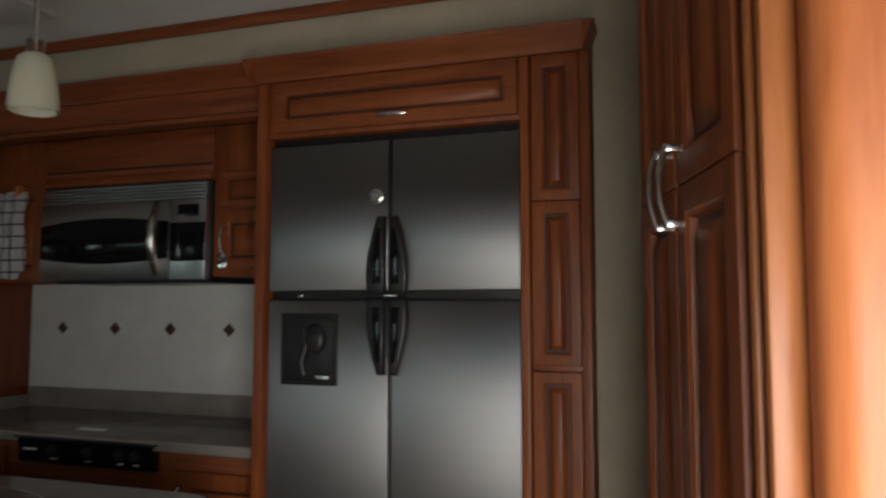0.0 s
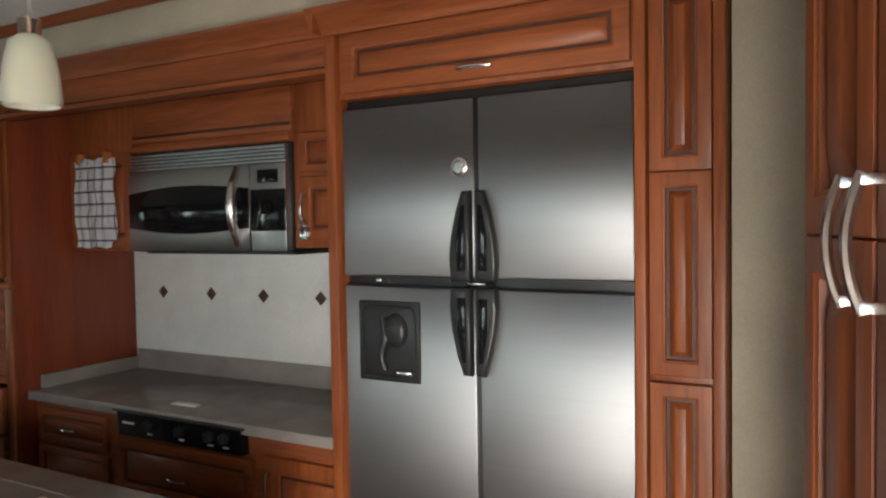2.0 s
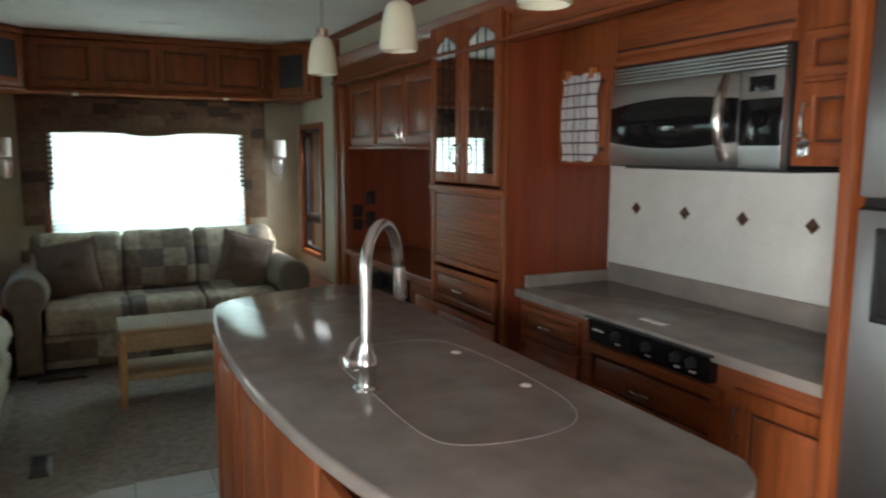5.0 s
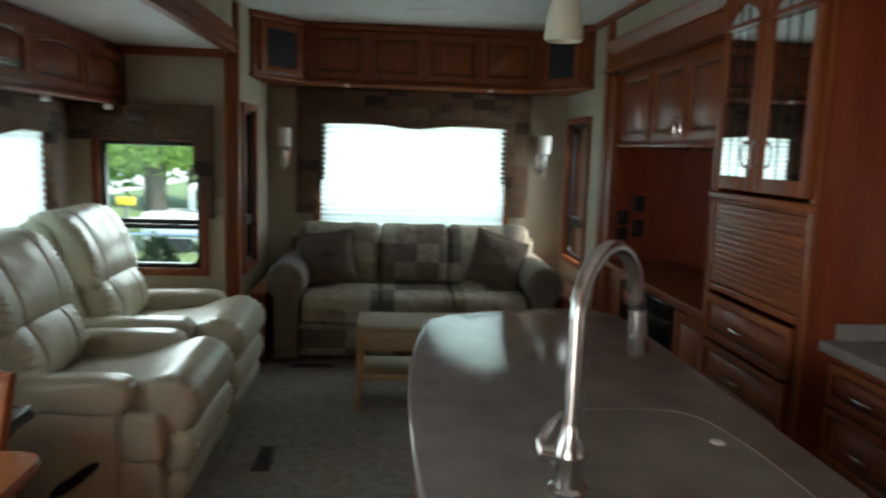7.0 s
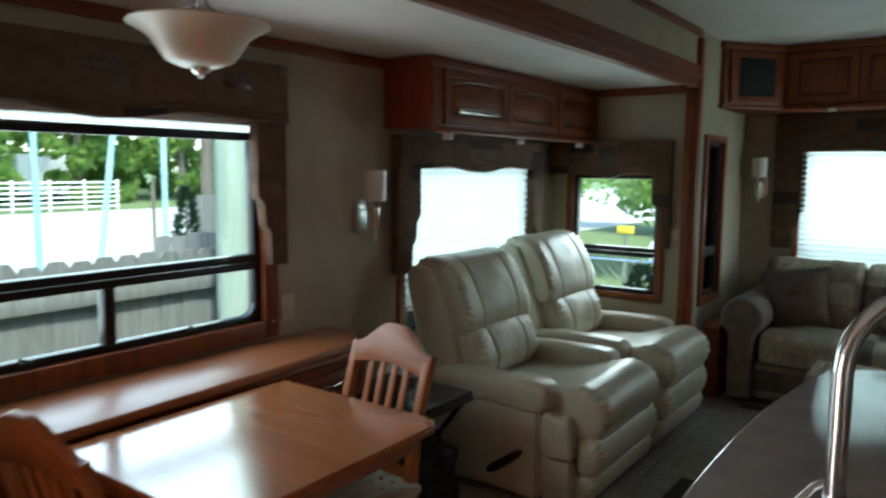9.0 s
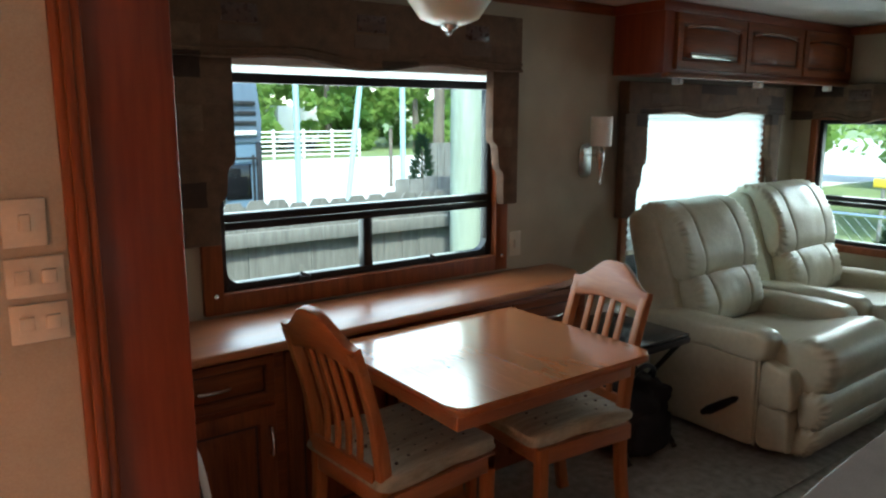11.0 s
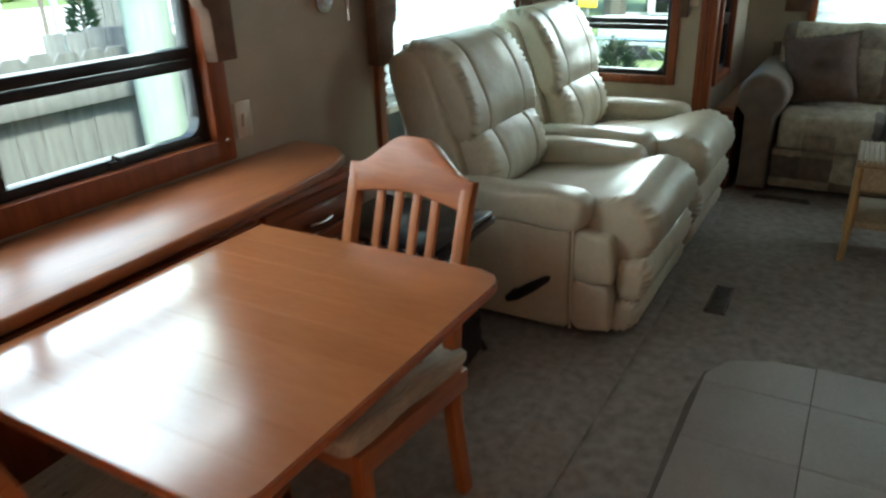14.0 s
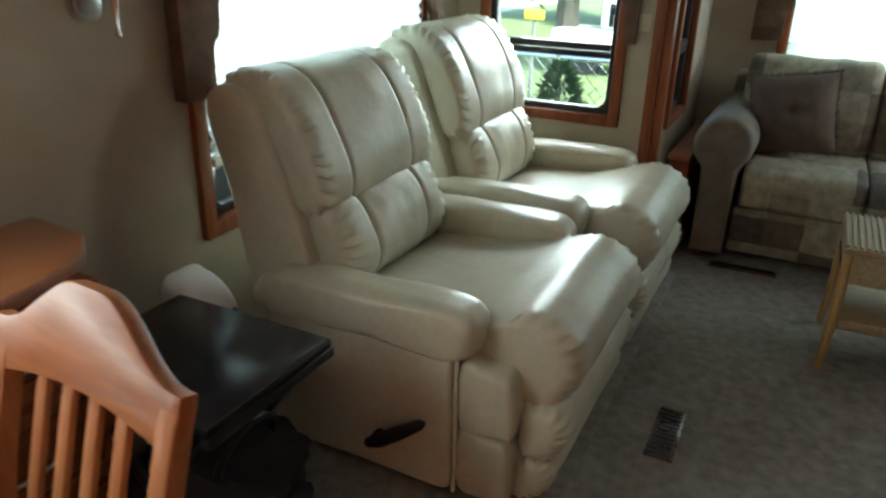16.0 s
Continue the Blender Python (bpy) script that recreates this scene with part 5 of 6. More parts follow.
def desk_bay():
    c = thing("wall_cabinet", (-4.0, 2.9, 1.55), "cherry wall cabinet with three raised-panel doors", "cabinet", "kitchen wall cabinets")
    x0, x1, y = -4.74, -3.253, 2.67
    part("body", boxes((x0, x1, y, 3.18, 1.55, 2.0), r=0.003), wood_h, c)
    m = facing("-y", y)
    for u0, u1, hs in ((x0 + 0.02, -4.24, 0), (-4.20, -3.76, 1), (-3.74, x1 - 0.02, -1)):
        d = panel_door(c, m, u0, u1, 1.565, 1.965, "door", wood_v, 0.05)
        if hs:
            pull(d, facing("-y", y - 0.02), u1 - 0.025 if hs > 0 else u0 + 0.025, 1.63, 0.09, True, nickel, 0.02, 0.005)
    bm = boxes((x0, x1, y - 0.03, y, 1.528, 1.552), r=0.006)
    part("light_rail", bm, wood_h, c)
    n = thing("entertainment_niche", (-4.0, 2.9, 0), "open red veneer niche with worktop and black fireplace insert", "cabinet")
    part("back", boxes((x0, x1, 3.09, 3.18, 0.80, 1.528)), panel_red, n)
    part("side", boxes((x0, x0 + 0.02, 2.64, 3.09, 0, 1.528)), panel_red, n)
    bm = bmesh.new()
    prism(bm, [(x0, 2.60), (-4.1, 2.585), (-3.7, 2.59), (x1, 2.60), (x1, 3.09), (x0, 3.09)], 0.775, 0.81, r=0.008)
    part("top", bm, wood_h, n)
    part("front", boxes((x0 + 0.02, x1 - 0.002, 2.64, 2.67, 0.0, 0.775), r=0.003), wood_v, n)
    part("insert", boxes((-4.42, -3.62, 2.615, 2.645, 0.25, 0.745), r=0.006), black_gl, n, "black glass fireplace insert")
    panel_door(n, facing("-y", 2.64), -3.60, x1 - 0.02, 0.12, 0.745, "door", wood_v, 0.05)
    for y, z, h in ((2.80, 1.177, 0.05), (2.80, 1.02, 0.055), (2.70, 1.085, 0.045), (2.70, 0.985, 0.04)):
        o = thing("outlet_plate", (x0 + 0.021, y, z - h), "black outlet plate on the niche side", "outlet", "outlet plates")
        part("plate", boxes((x0 + 0.0205, x0 + 0.028, y - 0.036, y + 0.036, z - h, z + h), r=0.003), black_pl, o)
        part("socket", boxes((x0 + 0.027, x0 + 0.032, y - 0.018, y + 0.018, z - h * 0.5, z + h * 0.5), r=0.002), rubber, o)


desk_bay()


def wardrobe():
    a, b = Vector((0.385, 1.80)), Vector((0.525, 1.255))
    d = (b - a).normalized()
    m = Matrix(((d.x, d.y, 0, a.x), (d.y, -d.x, 0, a.y), (0, 0, 1, 0), (0, 0, 0, 1)))
    n = (b - a).length
    c = thing("wardrobe", (0.7, 1.5, 0), "tall cherry wardrobe with two raised-panel doors", "wardrobe")
    bm = boxes((0, n, -0.5, -0.001, 0, ZC - 0.01), r=0.003)
    bm.transform(m)
    part("body", bm, wood_v, c)
    for u0, u1, s in ((0.025, 0.245, 1), (0.255, n - 0.075, -1)):
        panel_door(c, m, u0, u1, 0.1, 1.5345, "door", wood_v, 0.048)
        dd = panel_door(c, m, u0, u1, 1.5355, 2.30, "door", wood_v, 0.048)
        bm = bmesh.new()
        hu = u1 - 0.022 if s > 0 else u0 + 0.022
        tube(bm, [(hu, 0.036 + 0.012 * (1 - (q / 0.055) ** 2), 1.533 + q) for q in np.linspace(-0.055, 0.055, 9)], 0.005, 8)
        for q in (-0.05, 0.05):
            box(bm, hu - 0.006, hu + 0.006, 0.018, 0.04, 1.533 + q - 0.005, 1.533 + q + 0.005, r=0.002)
        bm.transform(m)
        part("handle", bm, nickel, dd, "polished bow handle")
    for k in range(4):
        bm = boxes((n - 0.066 + 0.017 * k, n - 0.05 + 0.017 * k, -0.02, 0.012 + 0.008 * (k % 2), 0, ZC - 0.02), r=0.006)
        bm.transform(m)
        part("fluted_post", bm, honey_v, c, "fluted edge moulding")
    p = bmesh.new()
    r = 0.035
    arc = [(0.538 + r - r * math.cos(t), 1.20 + r - r * math.sin(t)) for t in np.linspace(0, math.pi / 2, 8)]
    prism(p, [(0.538, 1.25)] + arc + [(XF, 1.20), (XF, 1.25)], 0, ZC - 0.004)
    solo("partition_panel", p, wood_orange, "orange wood veneer partition with rounded edge", "partition", kind="structure")


wardrobe()

# ---- island ----
ISLAND = [(-0.54 + 0.975 * (x + 0.54), y + 0.036) for x, y in curve([(-0.545, 1.500), (-0.535, 1.750), (-0.560, 1.900), (-0.645, 1.995), (-0.795, 2.015), (-1.445, 2.015), (-2.245, 2.015), (-2.725, 2.000), (-2.835, 1.930), (-2.860, 1.810), (-2.805, 1.590), (-2.745, 1.420), (-2.665, 1.330), (-2.545, 1.290), (-2.145, 1.240), (-1.745, 1.228), (-1.445, 1.235), (-1.125, 1.262), (-0.845, 1.315), (-0.645, 1.375), (-0.565, 1.420)], 4, True)]


def island():
    c = thing("kitchen_island", (-1.6, 1.6, 0), "curved cherry kitchen island with raised panels", "kitchen island")
    cx, cy = -1.60, 1.656
    inner = [(cx + (x - cx) * 0.955, cy + (y - cy) * 0.86) for x, y in ISLAND]
    bm = bmesh.new()
    prism(bm, inner, 0.0, 0.885)
    part("body", bm, wood_v, c)
    foot = [(cx + (x - cx) * 0.965, cy + (y - cy) * 0.885) for x, y in ISLAND]
    bm = bmesh.new()
    prism(bm, foot, 0.0, 0.09, r=0.006)
    part("plinth", bm, wood_v, c)
    for x0, x1 in ((-2.45, -2.05), (-2.02, -1.62), (-1.59, -1.19), (-1.16, -0.76)):
        d = panel_door(c, facing("-y", 1.334 if x1 < -1.2 else 1.351), x0, x1, 0.12, 0.84, "panel", wood_v, 0.06)
    for y0, y1 in ((1.50, 1.71), (1.73, 1.93)):
        d = panel_door(c, facing("+x", -0.59), y0, y1, 0.12, 0.84, "door", wood_v, 0.05)
        pull(d, facing("+x", -0.57), y1 - 0.03 if y0 < 1.6 else y0 + 0.03, 0.74, 0.1, True, chrome, 0.02, 0.005)
    bm = bmesh.new()
    prism(bm, ISLAND, 0.882, 0.92, r=0.010, seg=3)
    t = solo("island_worktop", bm, counter_m, "taupe speckled solid-surface island top, curved front", "worktop")
    ring = curve([(-1.35, 1.525), (-1.07, 1.525), (-0.97, 1.57), (-0.935, 1.72), (-0.97, 1.86), (-1.10, 1.93), (-1.35, 1.945), (-1.60, 1.93), (-1.74, 1.88), (-1.77, 1.73), (-1.73, 1.59), (-1.60, 1.53)], 6, True)
    bm = bmesh.new()
    prism(bm, ring, 0.915, 0.9206)
    part("sink_cover", bm, counter_m, t, "flush sink cover")
    bm = bmesh.new()
    tube(bm, [(x, y, 0.9202) for x, y in ring + ring[:1]], 0.0013, 6, caps=False)
    part("seam", bm, seam_m, t, "pale seam round the cover")
    for x, y in ((-1.23, 1.90), (-1.58, 1.88)):
        bm = bmesh.new()
        lathe(bm, [(0, 0.004), (0.012, 0.003), (0.015, 0)], 14, (x, y, 0.9204))
        part("cover_plug", bm, white_pl, t, "small pale plug")


island()


def faucet():
    x, y = -1.382, 1.524
    c = thing("kitchen_faucet", (x, y, 0.92), "tall brushed-nickel gooseneck faucet with pull-down spray", "faucet")
    dx, dy = -0.163, 0.154
    bm = bmesh.new()
    lathe(bm, [(0.034, 0), (0.034, 0.006), (0.026, 0.012), (0.024, 0.05), (0.026, 0.055), (0.030, 0.062), (0.030, 0.070), (0.024, 0.085), (0.018, 0.10), (0.016, 0.12)], 24, (x, y, 0.92))
    part("base", bm, nickel, c)
    pts = [(x, y, 1.03), (x, y, 1.12), (x, y, 1.22)]
    for a in np.linspace(0, math.pi, 13):
        u = (1 - math.cos(a)) / 2
        pts.append((x + dx * u, y + dy * u, 1.222 + 0.105 * math.sin(a)))
    pts.append((x + dx * 1.03, y + dy * 1.03, 1.212))
    bm = bmesh.new()
    tube(bm, pts, 0.0145, 16)
    part("neck", bm, nickel, c)
    bm = bmesh.new()
    tube(bm, [(x + dx * 1.03, y + dy * 1.03, 1.218), (x + dx * 1.045, y + dy * 1.045, 1.20)], 0.0165, 16)
    part("collar", bm, rubber, c, "black rubber collar")
    bm = bmesh.new()
    tube(bm, [(x + dx * 1.045, y + dy * 1.045, 1.20), (x + dx * 1.07, y + dy * 1.07, 1.17), (x + dx * 1.12, y + dy * 1.12, 1.115), (x + dx * 1.13, y + dy * 1.13, 1.108)], [0.0155, 0.017, 0.021, 0.019], 16)
    part("spray_head", bm, nickel, c)
    bm = bmesh.new()
    tube(bm, [(x, y - 0.015, 0.985), (x - 0.004, y - 0.050, 0.988)], 0.016, 14)
    tube(bm, [(x - 0.004, y - 0.046, 0.985), (x - 0.008, y - 0.050, 1.005), (x - 0.02, y - 0.030, 1.032), (x - 0.03, y - 0.006, 1.045)], [0.011, 0.009, 0.007, 0.006], 12)
    part("lever", bm, nickel, c)


faucet()


def pendant(x, y):
    c = thing("pendant_lamp", (x, y, 1.756), "frosted bell-shaped glass pendant lamp on a thin rod, unlit", "pendant lamp", "pendants over the island")
    bm = bmesh.new()
    prof = [(0.048, 0.010), (0.0475, 0.03), (0.045, 0.058), (0.040, 0.088), (0.033, 0.116), (0.020, 0.126), (0.012, 0.130)]
    lathe(bm, prof + [(r - 0.004, z - 0.003) for r, z in prof[::-1]], 28, (x, y, 1.756))
    part("shade", bm, shade_m, c, "frosted cream glass shade")
    bm = bmesh.new()
    lathe(bm, [(0.018, 0.123), (0.019, 0.152), (0.010, 0.162), (0.005, 0.168), (0.005, ZC - 1.756)], 16, (x, y, 1.756))
    part("rod", bm, nickel, c)
    bm = bmesh.new()
    lathe(bm, [(0.05, ZC - 1.758), (0.05, ZC - 1.771), (0.02, ZC - 1.786), (0.005, ZC - 1.791)], 20, (x, y, 1.756))
    part("canopy", bm, nickel, c)


for px in (-0.80, -1.44, -2.08):
    pendant(px, 1.64)

# ---- dinette ----


def rounded(pts, r, n=5):
    """An outline with its corners rounded."""
    out = []
    k = len(pts)
    for i in range(k):
        p, a, b = (np.array(pts[j % k], float) for j in (i, i - 1, i + 1))
        u, v = (a - p) / np.linalg.norm(a - p), (b - p) / np.linalg.norm(b - p)
        q = r[i] if isinstance(r, (list, tuple)) else r
        for s in np.linspace(0, 1, n):
            w = p + u * q * (1 - s) ** 2 + v * q * s**2
            out.append(tuple(w))
    return out


def buffet():
    c = thing("buffet_cabinet", (-1.5, -0.47, 0.018), "long low cherry buffet under the window", "cabinet")
    part("body", boxes((-2.44, XS1 - 0.006, YS + 0.004, -0.345, 0.02, 0.755), r=0.003), wood_h, c)
    bm = bmesh.new()
    out = [(XS1 - 0.006, YS + 0.003), (XS1 - 0.006, -0.265), (-1.0, -0.275), (-1.6, -0.297), (-2.1, -0.325), (-2.33, -0.35), (-2.46, -0.40), (-2.53, -0.49), (-2.545, YS + 0.003)]
    prism(bm, out, 0.758, 0.79, r=0.008, seg=3)
    part("top", bm, honey_x, c, "polished honey wood ledge with curved end")
    m = facing("+y", -0.345)
    for u0, u1 in ((-0.95, -0.54), (-2.41, -2.0)):
        d = panel_door(c, m, u0, u1, 0.585, 0.735, "drawer", wood_h, 0.03)
        pull(d, facing("+y", -0.325), (u0 + u1) / 2, 0.66, 0.10, False, nickel, 0.016, 0.006)
    d = panel_door(c, m, -0.95, -0.54, 0.08, 0.565, "door", wood_v, 0.06)
    pull(d, facing("+y", -0.325), -0.925, 0.45, 0.10, True, nickel, 0.018, 0.005)
    for z0, z1 in ((0.33, 0.565), (0.08, 0.31)):
        d = panel_door(c, m, -2.41, -2.0, z0, z1, "drawer", wood_h, 0.035)
        pull(d, facing("+y", -0.325), -2.205, (z0 + z1) / 2, 0.10, False, nickel, 0.016, 0.006)
    for u0, u1 in ((-1.45, -0.99), (-1.97, -1.48)):
        panel_door(c, m, u0, u1, 0.08, 0.735, "door", wood_v, 0.06)


buffet()


def dinette_table():
    c = thing("dining_table", (-1.52, 0.08, 0.018), "honey-stained wooden dinette table, one end against the buffet", "table")
    out = rounded([(-1.920, -0.263), (-1.920, 0.428), (-1.118, 0.428), (-1.118, -0.263)], [0.01, 0.06, 0.06, 0.01], 7)
    bm = bmesh.new()
    prism(bm, out, 0.728, 0.748, r=0.006, seg=3)
    top = part("tabletop", bm, honey_y, c, "glossy honey wood top of glued boards")
    n, xa, xb, rad = 9, -1.920, -1.118, 0.06
    for k in range(n):
        a, b = xa + (xb - xa) * k / n, xa + (xb - xa) * (k + 1) / n
        edge = []
        for q in np.linspace(a, b, 7):
            d = min(q - xa, xb - q)
            edge.append((q, 0.428 - (rad - math.sqrt(max(0.0, rad * rad - (rad - d) ** 2)) if d < rad else 0.0)))
        bm = bmesh.new()
        prism(bm, [(a, -0.263), (b, -0.263)] + edge[::-1], 0.747, 0.756, r=0.0004, seg=1)
        part("board", bm, table_m, top, smooth=0)
    bm = bmesh.new()
    for row in ((-1.875, -1.163, 0.35, 0.372, 0.665, 0.729), (-1.875, -1.853, -0.23, 0.36, 0.665, 0.729), (-1.185, -1.163, -0.23, 0.36, 0.665, 0.729)):
        box(bm, *row, r=0.004)
    part("apron", bm, honey_x, c)
    bm = bmesh.new()
    box(bm, -1.66, -1.38, -0.258, -0.228, 0.05, 0.729, r=0.004)
    part("pedestal", bm, honey_v, c)
    part("foot", boxes((-1.68, -1.36, -0.26, -0.18, 0.018, 0.06), r=0.012), honey_y, c)


dinette_table()


def dining_chair():
    """Faces +x, origin under the middle of the seat."""
    c = thing("dining_chair", (0, 0, 0), "honey wooden dining chair with slat back and striped padded seat", "chair", "chairs at the dinette table")
    w, wf = 0.187, 0.22
    bm = bmesh.new()
    pad(bm, curve([(-0.215, 0.435), (-0.20, 0.475), (0, 0.492), (0.20, 0.480), (0.225, 0.455), (0.215, 0.432), (0, 0.430)], 4, True), -wf + 0.012, wf - 0.012, 0.03, 10, 0.002)
    bm.transform(Matrix(((0, 1, 0, 0), (1, 0, 0, 0), (0, 0, 1, 0), (0, 0, 0, 1))))
    part("seat", bm, seat_m, c, "striped taupe chenille seat pad")
    bm = bmesh.new()
    for k in range(6):
        for j in range(7):
            lathe(bm, [(0.0, 0.003), (0.005, 0.002), (0.0065, -0.004)], 6, (-0.14 + 0.056 * k, -0.15 + 0.05 * j + 0.012 * (k % 2), 0.4895 - 0.05 * abs(-0.14 + 0.056 * k) ** 1.6))
    tagged(part("woven_dots", bm, diamond_m, c, "dark woven dots"), "dark woven dots", kind="stuff")
    part("seat_frame", boxes((-0.20, 0.205, -wf, -wf + 0.022, 0.375, 0.432), (-0.20, 0.205, wf - 0.022, wf, 0.375, 0.432), (0.185, 0.207, -wf + 0.02, wf - 0.02, 0.375, 0.432), (-0.215, -0.195, -w + 0.02, w - 0.02, 0.375, 0.432), r=0.004), honey_x, c)
    for s in (-1, 1):
        bm = bmesh.new()
        prism(bm, [(0.168, 0.43), (0.206, 0.43), (0.203, 0.2), (0.196, 0.0), (0.172, 0.0), (0.168, 0.2)], s * wf - (0.038 if s > 0 else 0), s * wf + (0.038 if s < 0 else 0), "y", r=0.004)
        part("front_leg", bm, honey_v, c)
        line = curve([(-0.245, 0.0), (-0.205, 0.25), (-0.20, 0.43), (-0.225, 0.62), (-0.275, 0.80), (-0.294, 0.856)], 4)
        bm = bmesh.new()
        th = 0.021
        prism(bm, [(x - th * (1 if z < 0.6 else 0.8), z) for x, z in line] + [(x + th * (1 if z < 0.6 else 0.8), z) for x, z in line[::-1]], s * w - (0.032 if s > 0 else 0), s * w + (0.032 if s < 0 else 0), "y", r=0.004)
        part("back_post", bm, honey_v, c)
    n = 24
    low = [(-w + 2 * w * k / n, 0.792 + 0.028 * math.sin(math.pi * k / n)) for k in range(n + 1)]
    top = []
    for k in range(n + 1):
        u = 1 - 2 * k / n
        a = abs(u)
        top.append((u * (w + 0.003), 0.874 + 0.083 * (0.5 + 0.5 * math.cos(math.pi * min(1, max(0.0, a - 0.12) / 0.80)))))
    bm = bmesh.new()
    prism(bm, low + top, -0.014, 0.014, "x", r=0.005)
    bm.transform(Matrix.Translation((-0.293, 0, 0.86)) @ Matrix.Rotation(radians(-17), 4, "Y") @ Matrix.Translation((0, 0, -0.86)))
    part("crest_rail", bm, honey_y, c, "shaped crest rail")
    part("lower_rail", boxes((-0.235, -0.215, -w + 0.03, w - 0.03, 0.455, 0.50), r=0.004), honey_y, c)
    for k in range(4):
        y = -0.084 + 0.056 * k
        line = curve([(-0.222, 0.49), (-0.222, 0.60), (-0.252, 0.72), (-0.283, 0.825)], 4)
        bm = bmesh.new()
        prism(bm, [(x - 0.006, z) for x, z in line] + [(x + 0.006, z) for x, z in line[::-1]], y - 0.012, y + 0.012, "y", r=0.003)
        part("slat", bm, honey_v, c)
    return c


ch = dining_chair()
ch.matrix_basis = pose(-1.805, 0.062, 0.018, 0, 0, -4.7)
copy_thing(ch, pose(-1.235, -0.012, 0.018, 0, 0, 185.7))


def bowl_pendant():
    x, y, z = -1.51, -0.13, 1.765
    c = thing("bowl_pendant", (x, y, z), "flared frosted glass bowl pendant, unlit", "pendant lamp")
    bm = bmesh.new()
    prof = [(0.010, 0.02), (0.055, 0.022), (0.095, 0.038), (0.117, 0.07), (0.14, 0.103), (0.175, 0.126), (0.196, 0.136)]
    lathe(bm, prof + [(r - 0.003, h + 0.005) for r, h in prof[::-1]], 36, (x, y, z))
    part("shade", bm, shade_m, c, "frosted cream glass bowl")
    bm = bmesh.new()
    lathe(bm, [(0.0, -0.012), (0.008, -0.008), (0.010, 0.0), (0.026, 0.008), (0.030, 0.018), (0.012, 0.026)], 16, (x, y, z))
    part("finial", bm, nickel, c)
    bm = bmesh.new()
    for k in range(3):
        a = 2.1 * k + 0.4
        tube(bm, curve([(x + 0.10 * math.cos(a), y + 0.10 * math.sin(a), z + 0.125), (x + 0.07 * math.cos(a), y + 0.07 * math.sin(a), z + 0.17), (x + 0.025 * math.cos(a), y + 0.025 * math.sin(a), z + 0.19), (x + 0.012 * math.cos(a), y + 0.012 * math.sin(a), ZS - 0.004)], 5), 0.005, 8)
    part("arm", bm, nickel, c)
    bm = bmesh.new()
    lathe(bm, [(0.06, ZS - z - 0.001), (0.06, ZS - z - 0.012), (0.02, ZS - z - 0.025)], 20, (x, y, z))
    part("canopy", bm, nickel, c)


bowl_pendant()


def sconce(m, u, z, label):
    c = thing("wall_sconce", m @ Vector((u, 0, z - 0.12)), label, "wall lamp", "wall sconces")
    bm = bmesh.new()
    prism(bm, rounded_rect(u - 0.045, u + 0.045, z - 0.15, z + 0.02, 0.036), 0.0, 0.012, "y", r=0.004)
    prism(bm, rounded_rect(u - 0.034, u + 0.034, z - 0.138, z + 0.008, 0.030), 0.010, 0.020, "y", r=0.005)
    bm.transform(m)
    part("back_plate", bm, nickel, c, "satin nickel plate")
    bm = bmesh.new()
    tube(bm, [(u, 0.015, z - 0.035), (u, 0.105, z - 0.035)], 0.006, 8)
    lathe(bm, [(0.0, -0.178), (0.006, -0.174), (0.007, -0.168), (0.004, -0.162), (0.005, -0.13), (0.011, -0.09), (0.019, -0.05), (0.021, -0.025), (0.016, -0.01), (0.006, 0.012)], 18, (u, 0.105, z))
    bm.transform(m)
    part("arm", bm, nickel, c)
    bm = bmesh.new()
    lathe(bm, [(0.050, 0.0), (0.051, 0.14), (0.048, 0.14), (0.047, 0.0)], 28, (u, 0.105, z + 0.01))
    bm.transform(m)
    part("shade", bm, white_pl, c, "white drum shade")


sconce(facing("+y", YS), -2.765, 1.345, "nickel wall sconce with white drum shade by the dinette")
sconce(facing("+x", XR), 0.41, 1.455, "nickel wall sconce with white drum shade by the sofa")
sconce(facing("+x", XR), 2.435, 1.455, "nickel wall sconce with white drum shade by the sofa")


def plate(m, u, z, w, h, label, toggles=1):
    c = thing("switch_plate" if toggles else "outlet_plate", m @ Vector((u, 0, z - h / 2)), label, "switch", "wall plates")
    bm = boxes((u - w / 2, u + w / 2, 0, 0.007, z - h / 2, z + h / 2), r=0.003)
    bm.transform(m)
    part("plate", bm, beige_pl, c)
    for k in range(max(1, toggles)):
        x = u + (k - (max(1, toggles) - 1) / 2) * w * 0.45
        bm = boxes((x - w * 0.13, x + w * 0.13, 0.005, 0.013, z - h * 0.18, z + h * 0.18), r=0.002)
        bm.transform(m)
        part("rocker", bm, beige_pl, c)


plate(facing("+y", YD), -0.222, 1.30, 0.075, 0.09, "almond thermostat plate beside the slide")
plate(facing("+y", YD), -0.232, 1.197, 0.10, 0.075, "almond double switch plate", 2)
plate(facing("+y", YD), -0.232, 1.108, 0.10, 0.075, "almond double switch plate", 2)
plate(facing("+y", YS), -2.31, 0.91, 0.07, 0.115, "almond outlet plate above the buffet", 0)
plate(facing("+x", XS0), 0.18, 1.105, 0.05, 0.07, "almond switch plate beside the small window", 1)


